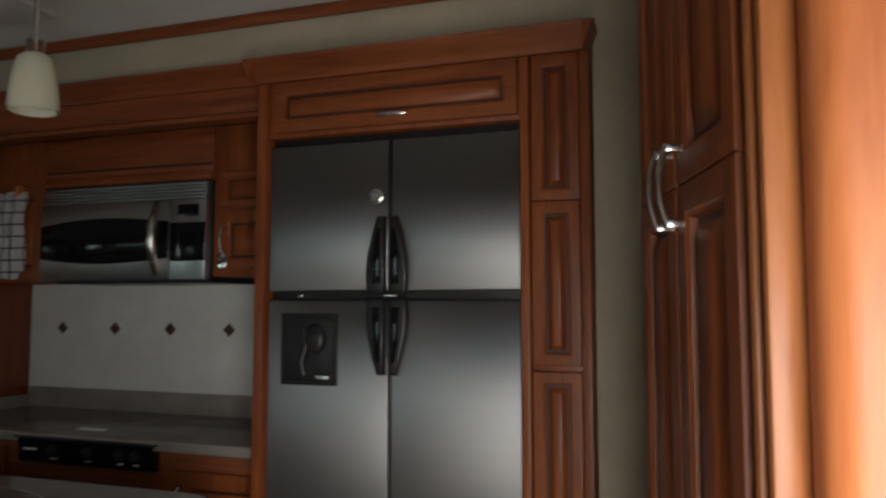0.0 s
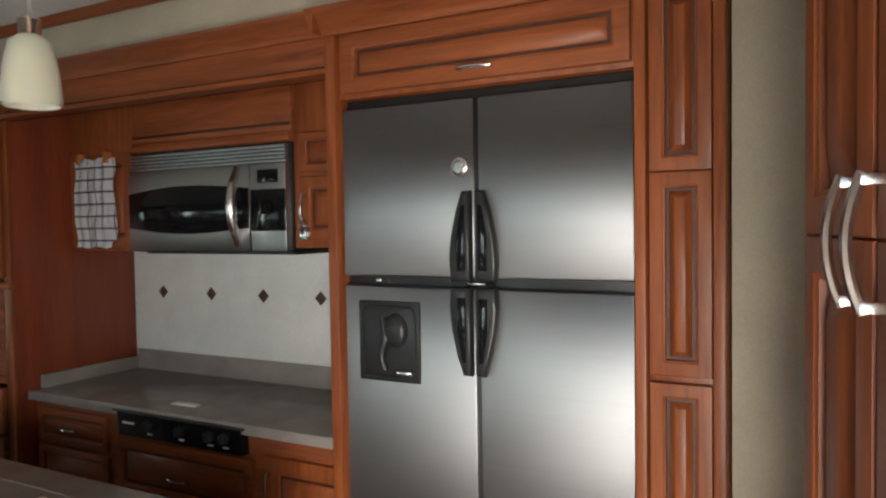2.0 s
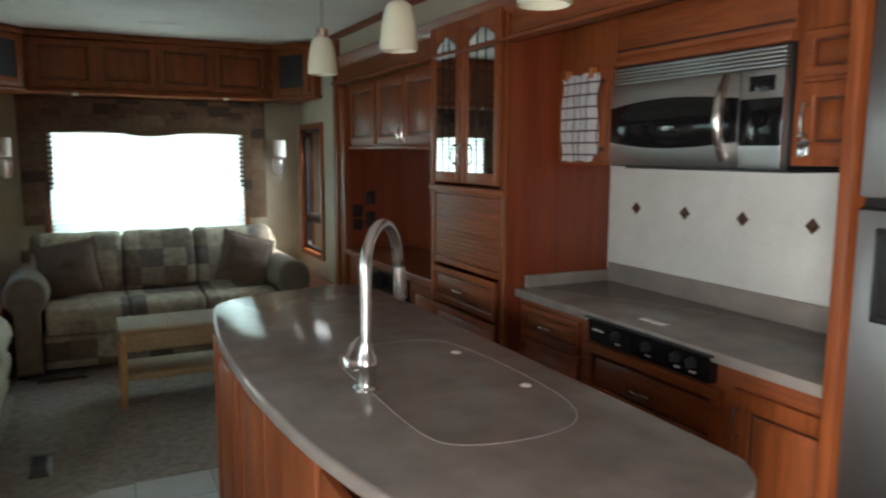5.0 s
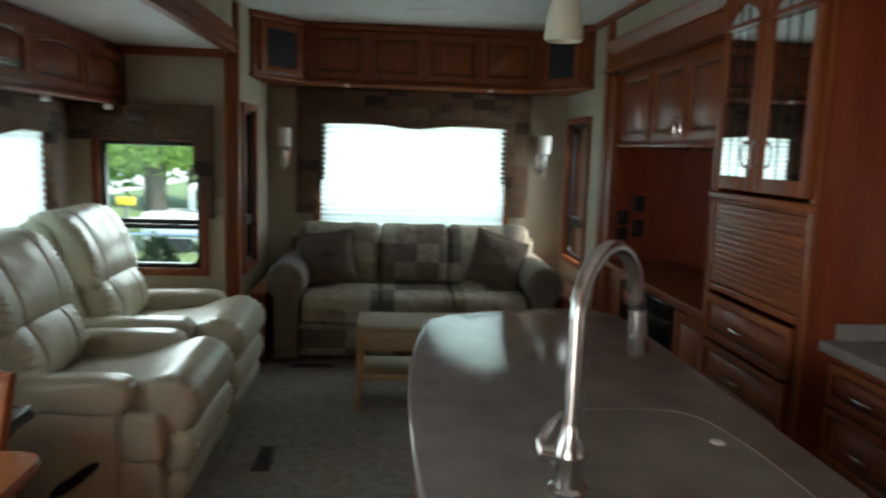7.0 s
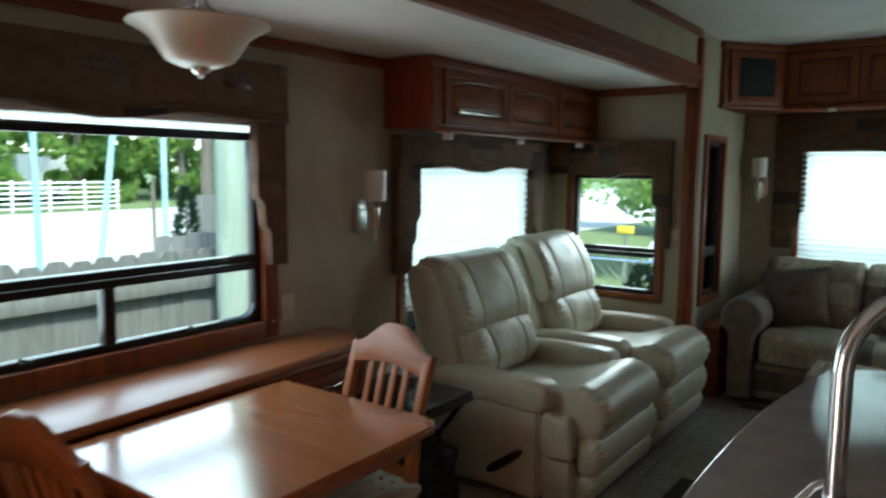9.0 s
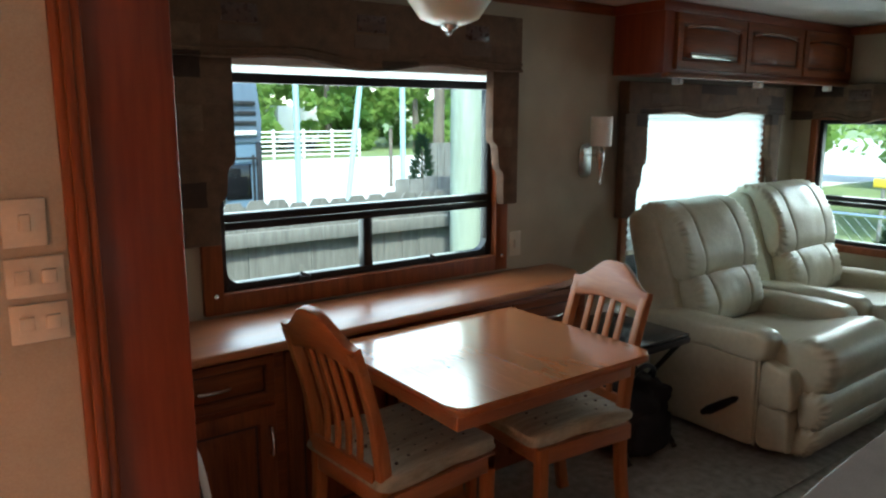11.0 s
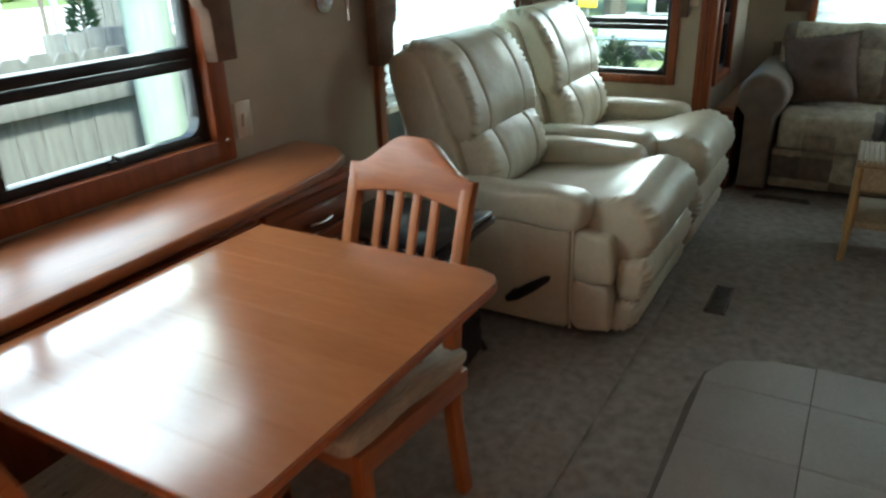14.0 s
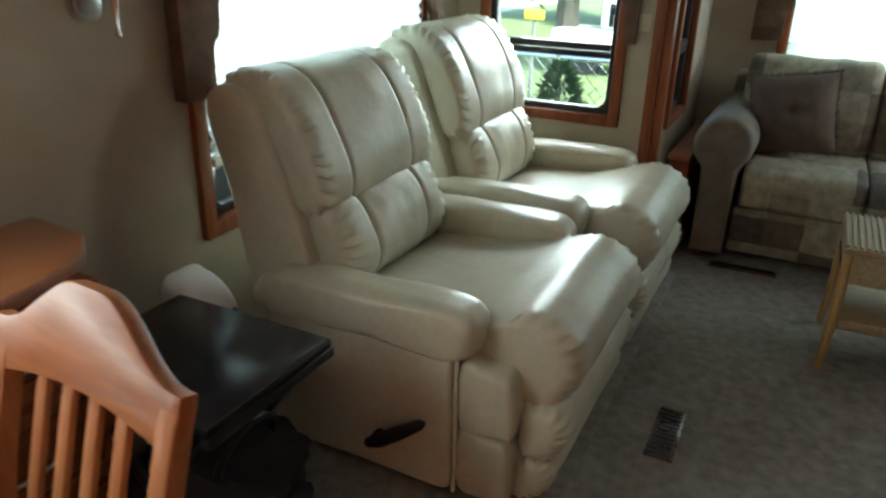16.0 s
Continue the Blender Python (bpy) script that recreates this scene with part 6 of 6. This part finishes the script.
def overhead_cabinet():
    c = thing("overhead_cabinet", (-3.9, -0.5, 1.70), "cherry overhead cabinet above the recliners", "cabinet")
    x0, x1, y = XS0 + 0.004, -2.925, -0.36
    part("body", boxes((x0, x1, YS + 0.022, y, 1.695, ZS - 0.052), (x0, x1, YS + 0.022, y - 0.01, ZS - 0.052, ZS - 0.004), r=0.003), panel_red, c)
    m = facing("+y", y)
    for u0, u1 in ((-3.57, -3.0), (-4.14, -3.58), (-4.72, -4.16)):
        d = panel_door(c, m, u0, u1, 1.715, ZS - 0.06, "door", wood_h, 0.05)
        bm = bmesh.new()
        tube(bm, [(u0 + 0.06 + (u1 - u0 - 0.12) * k / 12, 0.018, ZS - 0.125 + 0.025 * math.sin(math.pi * k / 12)) for k in range(13)], 0.006, 6)
        bm.transform(m)
        part("arched_bead", bm, wood_h, d)
    bm = boxes((x0, x1 + 0.005, y - 0.01, y + 0.035, 1.675, 1.697), r=0.006)
    part("rail", bm, wood_h, c)
    for u in (-3.05, -3.75, -4.5):
        bm = boxes((u - 0.015, u + 0.015, y - 0.03, y + 0.015, 1.645, 1.676), r=0.004)
        part("bracket", bm, white_pl, c)
    bm = boxes((-3.48, -3.10, y + 0.018, y + 0.026, 1.77, 1.795), r=0.002)
    part("handle", bm, nickel, c, "long satin metal pull")


overhead_cabinet()


def rear_cabinet():
    c = thing("overhead_cabinet", (-5.8, 1.4, 1.98), "cherry overhead cabinet with angled speaker ends above the sofa", "cabinet")
    pts = [(XR + 0.004, YD + 0.004), (-5.28, YD + 0.004), (-5.28, 0.30), (-5.66, 0.60), (-5.66, 2.32), (-5.28, 2.56), (-5.28, YK - 0.004), (XR + 0.004, YK - 0.004)]
    bm = bmesh.new()
    prism(bm, pts, 1.945, ZC - 0.004, r=0.003)
    part("body", bm, wood_h, c)
    bm = bmesh.new()
    ext = [(p[0] + (0.03 if p[0] > -6 else 0), p[1]) for p in pts]
    prism(bm, ext, 1.922, 1.948, r=0.006)
    prism(bm, ext, ZC - 0.05, ZC - 0.006, r=0.006)
    part("moulding", bm, wood_h, c)
    m = facing("+x", -5.66)
    for k in range(4):
        d = panel_door(c, m, 0.635 + 0.415 * k, 1.04 + 0.415 * k, 1.965, ZC - 0.06, "door", wood_v, 0.05)
    for a, b in (((-5.28, 0.30), (-5.66, 0.60)), ((-5.66, 2.32), (-5.28, 2.56))):
        a, b = Vector(a), Vector(b)
        d = (b - a).normalized()
        n = Vector((d.y, -d.x)) if Vector((d.y, -d.x)).x > 0 else Vector((-d.y, d.x))
        mm = Matrix(((d.x, n.x, 0, a.x), (d.y, n.y, 0, a.y), (0, 0, 1, 0), (0, 0, 0, 1)))
        L = (b - a).length
        bm = boxes((0.04, 0.10, 0, 0.018, 1.965, ZC - 0.06), (L - 0.10, L - 0.04, 0, 0.018, 1.965, ZC - 0.06), (0.10, L - 0.10, 0, 0.018, 1.965, 2.01), (0.10, L - 0.10, 0, 0.018, ZC - 0.10, ZC - 0.06), r=0.004)
        bm.transform(mm)
        part("speaker_frame", bm, wood_v, c)
        bm = boxes((0.095, L - 0.095, 0.002, 0.012, 2.005, ZC - 0.095), r=0.003)
        bm.transform(mm)
        part("speaker_grille", bm, dark_cloth, c, "black speaker cloth")
    for y in (0.9, 1.95):
        bm = boxes((-5.645, -5.60, y - 0.02, y + 0.02, 1.902, 1.923), r=0.004)
        part("bracket", bm, white_pl, c)


rear_cabinet()
bm = bmesh.new()
lathe(bm, [(0.0, -0.012), (0.06, -0.014), (0.10, -0.010), (0.115, -0.004), (0.118, 0.0)], 32, (0, 0, 0))
bm.transform(Matrix.Translation((-5.05, 1.45, ZC - 0.001)) @ Matrix.Diagonal((0.8, 1.25, 1, 1)))
solo("ceiling_vent", bm, white_pl, "oval white ceiling register", "vent")
bm = boxes((-1.9, -1.55, 2.1, 2.4, ZC - 0.02, ZC - 0.001), r=0.01)
solo("ceiling_fixture", bm, white_pl, "flat white ceiling fixture", "ceiling fixture")


# ---- living area ----


def recliner():
    """Faces +y, origin under the middle of the seat."""
    c = thing("recliner", (0, 0, 0), "cream leather wall-hugger recliner with padded arms", "recliner", "pair of recliners")
    W, A = 0.427, 0.15
    for s in (-1, 1):
        x0, x1 = (s * W - (A if s > 0 else 0), s * W + (A if s < 0 else 0))
        bm = bmesh.new()
        pad(bm, rounded([(-0.30, 0.03), (-0.30, 0.445), (0.268, 0.445), (0.272, 0.24), (0.268, 0.03), (0.0, 0.03)], [0.03, 0.03, 0.03, 0.05, 0.03, 0.05], 5), x0 + (0.014 if s < 0 else 0.006), x1 - (0.014 if s > 0 else 0.006), 0.02, 5, 0.003, 5)
        part("side_panel", bm, leather, c)
        arm = curve([(-0.34, 0.44), (-0.34, 0.50), (-0.27, 0.542), (-0.05, 0.562), (0.22, 0.565), (0.305, 0.545), (0.325, 0.49), (0.30, 0.435), (0.22, 0.42), (-0.1, 0.42)], 5, True)
        bm = bmesh.new()
        pad(bm, arm, x0, x1, 0.05, 8, 0.004, 7, gather=0.0)
        part("arm", bm, leather, c, "padded arm")
        bm = bmesh.new()
        tube(bm, [(s * W - s * 0.018, 0.280, 0.04), (s * W - s * 0.018, 0.280, 0.44)], 0.006, 8)
        part("piping", bm, leather, c)
        for z0, z1 in ((0.05, 0.235), (0.24, 0.42)):
            bm = bmesh.new()
            pad(bm, curve([(0.285, z0), (0.285, z1), (0.36, z1 - 0.004), (0.42, z1 - 0.02), (0.43, z0 + 0.02), (0.40, z0)], 4, True), x0 + (0.018 if s < 0 else 0.0), x1 - (0.018 if s > 0 else 0.0), 0.02, 4, 0.004, 8)
            part("front_pad", bm, leather, c)
    wi = W - A + 0.03
    seat = curve([(-0.20, 0.36), (-0.22, 0.44), (-0.05, 0.465), (0.16, 0.485), (0.34, 0.53), (0.44, 0.55), (0.535, 0.505), (0.565, 0.42), (0.53, 0.34), (0.49, 0.30), (0.30, 0.32), (0.0, 0.33)], 8, True)
    bm = bmesh.new()
    pad(bm, seat, -wi - 0.032, wi + 0.032, 0.06, 20, 0.006, 4, gather=0.007)
    part("seat", bm, leather, c, "plump leather seat cushion")
    for pts in ([(0.42, 0.30), (0.46, 0.335), (0.525, 0.325), (0.55, 0.26), (0.53, 0.19), (0.50, 0.165), (0.43, 0.17)], [(0.38, 0.045), (0.43, 0.165), (0.51, 0.17), (0.525, 0.12), (0.495, 0.06), (0.45, 0.03)]):
        bm = bmesh.new()
        pad(bm, curve(pts, 8, True), -wi - 0.055, wi + 0.055, 0.045, 20, 0.004, 6, gather=0.006, wave=0.034)
        part("footrest_pad", bm, leather, c)
    shell = curve([(-0.27, 0.33), (-0.20, 0.50), (-0.262, 0.72), (-0.345, 0.92), (-0.385, 0.99), (-0.45, 1.012), (-0.515, 0.995), (-0.535, 0.93), (-0.48, 0.72), (-0.40, 0.40)], 6, True)
    bm = bmesh.new()
    pad(bm, shell, -0.335, 0.335, 0.03, 10, 0.003, 5)
    part("back_shell", bm, leather, c)
    lum = curve([(-0.22, 0.42), (-0.12, 0.47), (-0.09, 0.56), (-0.125, 0.66), (-0.18, 0.715), (-0.25, 0.72), (-0.28, 0.58)], 9, True)
    bm = bmesh.new()
    pad(bm, lum, -0.290, 0.290, 0.06, 26, 0.007, 8, groove=(-0.15, 0.15), gather=0.0075, dent=0.011)
    part("lumbar_cushion", bm, leather, c, "three-section lumbar cushion")
    head = curve([(-0.235, 0.672), (-0.172, 0.705), (-0.172, 0.80), (-0.225, 0.93), (-0.295, 1.02), (-0.375, 1.055), (-0.46, 1.045), (-0.50, 1.0), (-0.43, 0.93), (-0.33, 0.74)], 10, True)
    bm = bmesh.new()
    pad(bm, head, -0.312, 0.312, 0.042, 30, 0.005, 6, groove=(-0.17, 0.17), gather=0.0075, wave=0.036, dent=0.008)
    part("headrest", bm, leather, c, "overstuffed pillow headrest")
    bm = bmesh.new()
    tube(bm, [(W - 0.05, 0.065, 0.14), (W + 0.008, 0.065, 0.14)], 0.022, 12)
    tube(bm, [(W + 0.006, 0.035, 0.12), (W + 0.011, 0.075, 0.146), (W + 0.014, 0.14, 0.196), (W + 0.014, 0.195, 0.238), (W + 0.013, 0.208, 0.248)], [0.014, 0.021, 0.020, 0.014, 0.006], 10)
    part("lever", bm, black_pl, c, "black recline lever")
    return c


rc = recliner()
rc.matrix_basis = pose(-3.362, -0.07, 0.018, 0, 0, 0)
rc2 = copy_thing(rc, pose(-4.222, -0.07, 0.018, 0, 0, 0))

rc2.scale = (1, 1, 1.04)


def tray_table():
    c = thing("folding_tray_table", (-2.5, -0.2, 0.018), "black folding tray table beside the recliner", "table")
    part("top", boxes((-2.74, -2.35, -0.46, 0.0, 0.545, 0.565), r=0.008), black_lq, c, "glossy black top")
    part("edge", boxes((-2.74, -2.35, -0.02, 0.004, 0.52, 0.545), r=0.004), black_pl, c)
    part("edge", boxes((-2.74, -2.35, -0.46, -0.44, 0.52, 0.545), r=0.004), black_pl, c)
    for x in (-2.71, -2.40):
        bm = bmesh.new()
        tube(bm, [(x, -0.02, 0.03), (x, -0.42, 0.54)], 0.012, 8)
        tube(bm, [(x - 0.02, -0.42, 0.03), (x - 0.02, -0.02, 0.54)], 0.012, 8)
        part("leg", bm, black_pl, c)


tray_table()


def travel_bag():
    x, y = -2.55, -0.20
    c = thing("travel_bag", (x, y, 0.018), "slumped black nylon bag under the tray table", "bag")
    bm = bmesh.new()
    puff(bm, 0.17, 0.17, 0.17, 3.5, 12, 0.03, 8, Matrix.Translation((x, y, 0.188)))
    part("body", bm, dark_cloth, c)
    bm = bmesh.new()
    puff(bm, 0.12, 0.03, 0.09, 4.0, 8, 0.008, 8, Matrix.Translation((x, y + 0.165, 0.14)))
    part("pocket", bm, dark_cloth, c, "bulging zipped front pocket")
    for s in (-1, 1):
        bm = bmesh.new()
        tube(bm, curve([(x - 0.09, y + 0.09 * s, 0.33), (x - 0.07, y + 0.11 * s, 0.40), (x, y + 0.115 * s, 0.43), (x + 0.07, y + 0.11 * s, 0.40), (x + 0.09, y + 0.09 * s, 0.33)], 5), 0.010, 8)
        part("strap", bm, black_pl, c, "black webbing strap")
    bm = bmesh.new()
    tube(bm, curve([(x - 0.13, y, 0.345), (x, y, 0.362), (x + 0.13, y, 0.345)], 6), 0.005, 6)
    part("zip", bm, nickel, c, "metal zip")


travel_bag()


def heater():
    c = thing("fan_heater", (-2.78, -0.52, 0.02), "grey curved fan heater behind the tray table", "heater")
    bm = bmesh.new()
    pad(bm, curve([(-0.60, 0.02), (-0.60, 0.50), (-0.55, 0.545), (-0.47, 0.50), (-0.44, 0.4), (-0.44, 0.02)], 5, True), -2.93, -2.79, 0.03, 6)
    part("housing", bm, white_pl, c, "pale grey plastic housing")
    for k in range(7):
        bm = boxes((-2.91, -2.81, -0.45, -0.436, 0.30 + 0.024 * k, 0.310 + 0.024 * k), r=0.003)
        part("grille_bar", bm, black_pl, c)


heater()


def sofa():
    c = thing("sofa", (-5.60, 1.41, 0), "three-seat sofa in tan and brown patchwork upholstery", "sofa")
    y0, y1 = 0.42, 2.42
    part("base", boxes((-5.93, -5.12, y0 + 0.2, y1 - 0.2, 0.04, 0.27), r=0.02), sofa_m, c)
    for s, (a, b) in ((-1, (y0, y0 + 0.23)), (1, (y1 - 0.23, y1))):
        bm = bmesh.new()
        mid = (a + b) / 2
        out = [(mid - 0.075, 0.03), (mid - 0.08, 0.45)] + [(mid + 0.135 * math.cos(t), 0.56 + 0.135 * math.sin(t)) for t in np.linspace(math.pi * 1.15, -math.pi * 0.15, 16)] + [(mid + 0.08, 0.45), (mid + 0.075, 0.03)]
        pad(bm, out, -5.93, -5.06, 0.03, 6, 0.003, 5)
        part("arm", bm, sofa_arm_m, c, "rolled arm")
    cw = (y1 - y0 - 0.44) / 3
    for k in range(3):
        a = y0 + 0.22 + cw * k
        bm = bmesh.new()
        seat = curve([(-5.80, 0.27), (-5.82, 0.44), (-5.5, 0.475), (-5.18, 0.47), (-5.095, 0.43), (-5.085, 0.34), (-5.12, 0.27), (-5.5, 0.26)], 5, True)
        pad(bm, seat, a, a + cw - 0.004, 0.035, 8, 0.008, 6, axis="y")
        part("seat_cushion", bm, sofa_m, c)
        bm = bmesh.new()
        back = curve([(-5.62, 0.45), (-5.55, 0.52), (-5.58, 0.70), (-5.67, 0.86), (-5.76, 0.90), (-5.86, 0.87), (-5.88, 0.65), (-5.82, 0.45)], 5, True)
        pad(bm, back, a - (0.10 if k == 0 else 0), a + cw - 0.004 + (0.10 if k == 2 else 0), 0.045, 8, 0.010, 6, axis="y")
        part("back_cushion", bm, sofa_m, c)
    part("back", boxes((-5.955, -5.85, y0 + 0.05, y1 - 0.05, 0.05, 0.80), r=0.03), sofa_m, c)
    for y in (y0 + 0.06, y1 - 0.06):
        for x in (-5.14, -5.88):
            part("foot", boxes((x - 0.03, x + 0.03, y - 0.03, y + 0.03, 0, 0.045), r=0.005), wood_v, c)


sofa()


def throw_pillow(y, turn, lab, button):
    """A square stuffed pillow with pointed corners and a fringed edge, leaning on the sofa back."""
    p = thing("throw_pillow", (-5.42, y, 0.46), lab, "pillow", "throw pillows")
    m = Matrix.Translation((-5.43, y, 0.675)) @ Matrix.Rotation(radians(turn), 4, "X") @ Matrix.Rotation(radians(-20), 4, "Y") @ Matrix.Rotation(radians(90), 4, "Y")
    n, h = 22, 0.195
    t = bmesh.new()

    def spot(i, j, s):
        u, v = 2 * i / n - 1, 2 * j / n - 1
        f = ((1 - abs(u) ** 2.6) * (1 - abs(v) ** 2.6)) ** 0.55
        q = 0.085 * f * (1 + 0.12 * noise.noise(Vector((u * 2.1, v * 2.1, s + y))))
        if button:
            q -= 0.03 * math.exp(-(u * u + v * v) / 0.02)
        return (h * u * (1 - 0.07 * (1 - v * v)), h * v * (1 - 0.07 * (1 - u * u)), s * q)

    for s in (-1, 1):
        g = [[t.verts.new(spot(i, j, s)) for j in range(n + 1)] for i in range(n + 1)]
        for i in range(n):
            for j in range(n):
                t.faces.new((g[i][j], g[i + 1][j], g[i + 1][j + 1], g[i][j + 1]))
    bmesh.ops.remove_doubles(t, verts=t.verts, dist=1e-5)
    t.transform(m)
    part("cover", t, pillow_m, p)
    rim = [spot(k, 0, 1) for k in range(n)] + [spot(n, k, 1) for k in range(n)] + [spot(n - k, n, 1) for k in range(n)] + [spot(0, n - k, 1) for k in range(n)]
    t = bmesh.new()
    rng = random.Random(int(y * 100))
    for a, b in zip(rim, rim[1:] + rim[:1]):
        for k in range(3):
            c = Vector(a).lerp(Vector(b), k / 3)
            o = Vector((c.x, c.y, 0)).normalized()
            e = c + o * rng.uniform(0.010, 0.020) + Vector((rng.uniform(-0.006, 0.006), rng.uniform(-0.006, 0.006), rng.uniform(-0.008, 0.008)))
            tube(t, [tuple(c), tuple(e)], [0.004, 0.0015], 4)
    t.transform(m)
    tagged(part("fringe", t, pillow_m, p, "short looped fringe"), "short looped fringe", kind="stuff")
    if button:
        bm = bmesh.new()
        lathe(bm, [(0, 0.006), (0.016, 0.004), (0.02, -0.004)], 14)
        bm.transform(m @ Matrix.Translation((0, 0, 0.056)))
        part("button", bm, pillow_m, p)


throw_pillow(0.79, 8, "brown chenille throw pillow with a sunken button", True)
throw_pillow(2.02, -17, "brown chenille throw pillow leaning on the sofa arm", False)

for y0, y1, lab in ((YD + 0.035, 0.405, "small wooden corner table by the sofa"), (2.435, YK - 0.005, "small wooden corner table by the sofa")):
    c = thing("corner_table", (-5.4, (y0 + y1) / 2, 0), lab, "table", "corner tables")
    part("top", boxes((-5.95, -5.03, y0, y1, 0.475, 0.50), r=0.006), honey_x, c)
    part("body", boxes((-5.93, -5.06, y0 + 0.005, y1 - 0.005, 0.0, 0.475), r=0.004), panel_red, c)


def wicker_table():
    x0, x1, y0, y1 = -4.62, -4.21, 1.05, 1.76
    c = thing("wicker_coffee_table", ((x0 + x1) / 2, (y0 + y1) / 2, 0), "golden wicker coffee table with lower shelf", "table")
    part("top", boxes((x0, x1, y0, y1, 0.445, 0.472), r=0.012), wicker_m, c)
    bm = bmesh.new()
    for k in range(34):
        y = y0 + 0.01 + (y1 - y0 - 0.02) * k / 33
        tube(bm, [(x0 + 0.01, y, 0.473), (x1 - 0.01, y, 0.473)], 0.007, 5)
    part("weave", bm, wicker_m, c)
    part("apron", boxes((x1 - 0.03, x1 - 0.01, y0 + 0.03, y1 - 0.03, 0.34, 0.445), (x0 + 0.01, x0 + 0.03, y0 + 0.03, y1 - 0.03, 0.34, 0.445), (x0 + 0.03, x1 - 0.03, y0 + 0.01, y0 + 0.03, 0.34, 0.445), r=0.004), wicker_m, c)
    # solid dark squares give the shade of holes in the weave
    bm = bmesh.new()
    for k in range(9):
        box(bm, x0 + 0.06 + 0.034 * k, x0 + 0.075 + 0.034 * k, y0 + 0.006, y0 + 0.012, 0.365, 0.38)
    part("piercing", bm, rubber, c, "dark squares for the shade in the open weave")
    part("shelf", boxes((x0 + 0.02, x1 - 0.02, y0 + 0.02, y1 - 0.02, 0.16, 0.20), r=0.008), wicker_m, c)
    for x in (x0 + 0.02, x1 - 0.02):
        for y in (y0 + 0.02, y1 - 0.02):
            bm = bmesh.new()
            tube(bm, [(x, y, 0.445), (x, y, 0.2), (x + (0.02 if x > -4.4 else -0.02), y - (0.01 if y < 1.4 else -0.01), 0.0)], [0.018, 0.017, 0.014], 10)
            part("leg", bm, cane_m, c)


wicker_table()


def floor_register(x, y, w, l):
    c = thing("floor_register", (x, y, 0.0), "brown metal floor vent in the carpet", "floor vent", "floor vents")
    part("frame", boxes((x - l / 2, x + l / 2, y - w / 2, y + w / 2, -0.002, 0.006), r=0.002), diamond_m, c)
    for k in range(12):
        xx = x - l / 2 + 0.02 + (l - 0.04) * k / 11
        part("louvre", boxes((xx - 0.004, xx + 0.004, y - w / 2 + 0.012, y + w / 2 - 0.012, 0.004, 0.009)), rubber, c)


floor_register(-3.555, 0.652, 0.085, 0.27)
floor_register(-5.02, 0.72, 0.30, 0.07)


def folded_chair():
    c = thing("folded_camp_chair", (-0.60, -0.1, 0.018), "folded grey camp chair leaning behind the flange", "chair")
    bm = bmesh.new()
    pad(bm, curve([(-0.20, 0.03), (0.03, 0.03), (0.045, 0.30), (0.0, 0.52), (-0.06, 0.60), (-0.20, 0.60)], 5, True), -0.60, -0.53, 0.02, 4)
    part("seat_cloth", bm, dark_cloth, c, "dark folded cloth")
    bm = bmesh.new()
    tube(bm, curve([(-0.61, 0.05, 0.03), (-0.61, 0.065, 0.30), (-0.605, 0.03, 0.48), (-0.60, -0.04, 0.60), (-0.60, -0.18, 0.63)], 5), 0.010, 8)
    part("piping", bm, white_pl, c, "pale grey edge tube")


folded_chair()

# ---- floor tiles, one by one ----


def tile_pieces():
    step, gap = 0.335, 0.004
    me = {}
    for i in range(13):
        for j in range(6):
            x0, y0 = max(-3.155, -3.236 + step * i), 0.713 + step * j
            wide = -3.236 + step * (i + 1) - gap
            x1, y1 = min(wide, 0.88), min(y0 + step - gap, 2.60)
            cut = i == 0 and j == 0
            key = (round(x1 - x0, 3), round(y1 - y0, 3), cut)
            if key not in me:
                bm = bmesh.new()
                w, h = key[0], key[1]
                out = [(0, 0), (w, 0), (w, h), (0, h)]
                if cut:
                    out = [(0.20, 0), (w, 0), (w, h), (0.01, h), (0.02, 0.20), (0.08, 0.06)]
                prism(bm, out, 0.0, 0.006, r=0.0015, seg=1)
                me[key] = finish("tile", bm, tile_m, 30)
            ob = new("tile", me[key])
            ob.parent = tile_floor
            ob.matrix_basis = Matrix.Translation(Vector((x0, y0, 0.001)) - PLACE[tile_floor].translation)


tile_pieces()
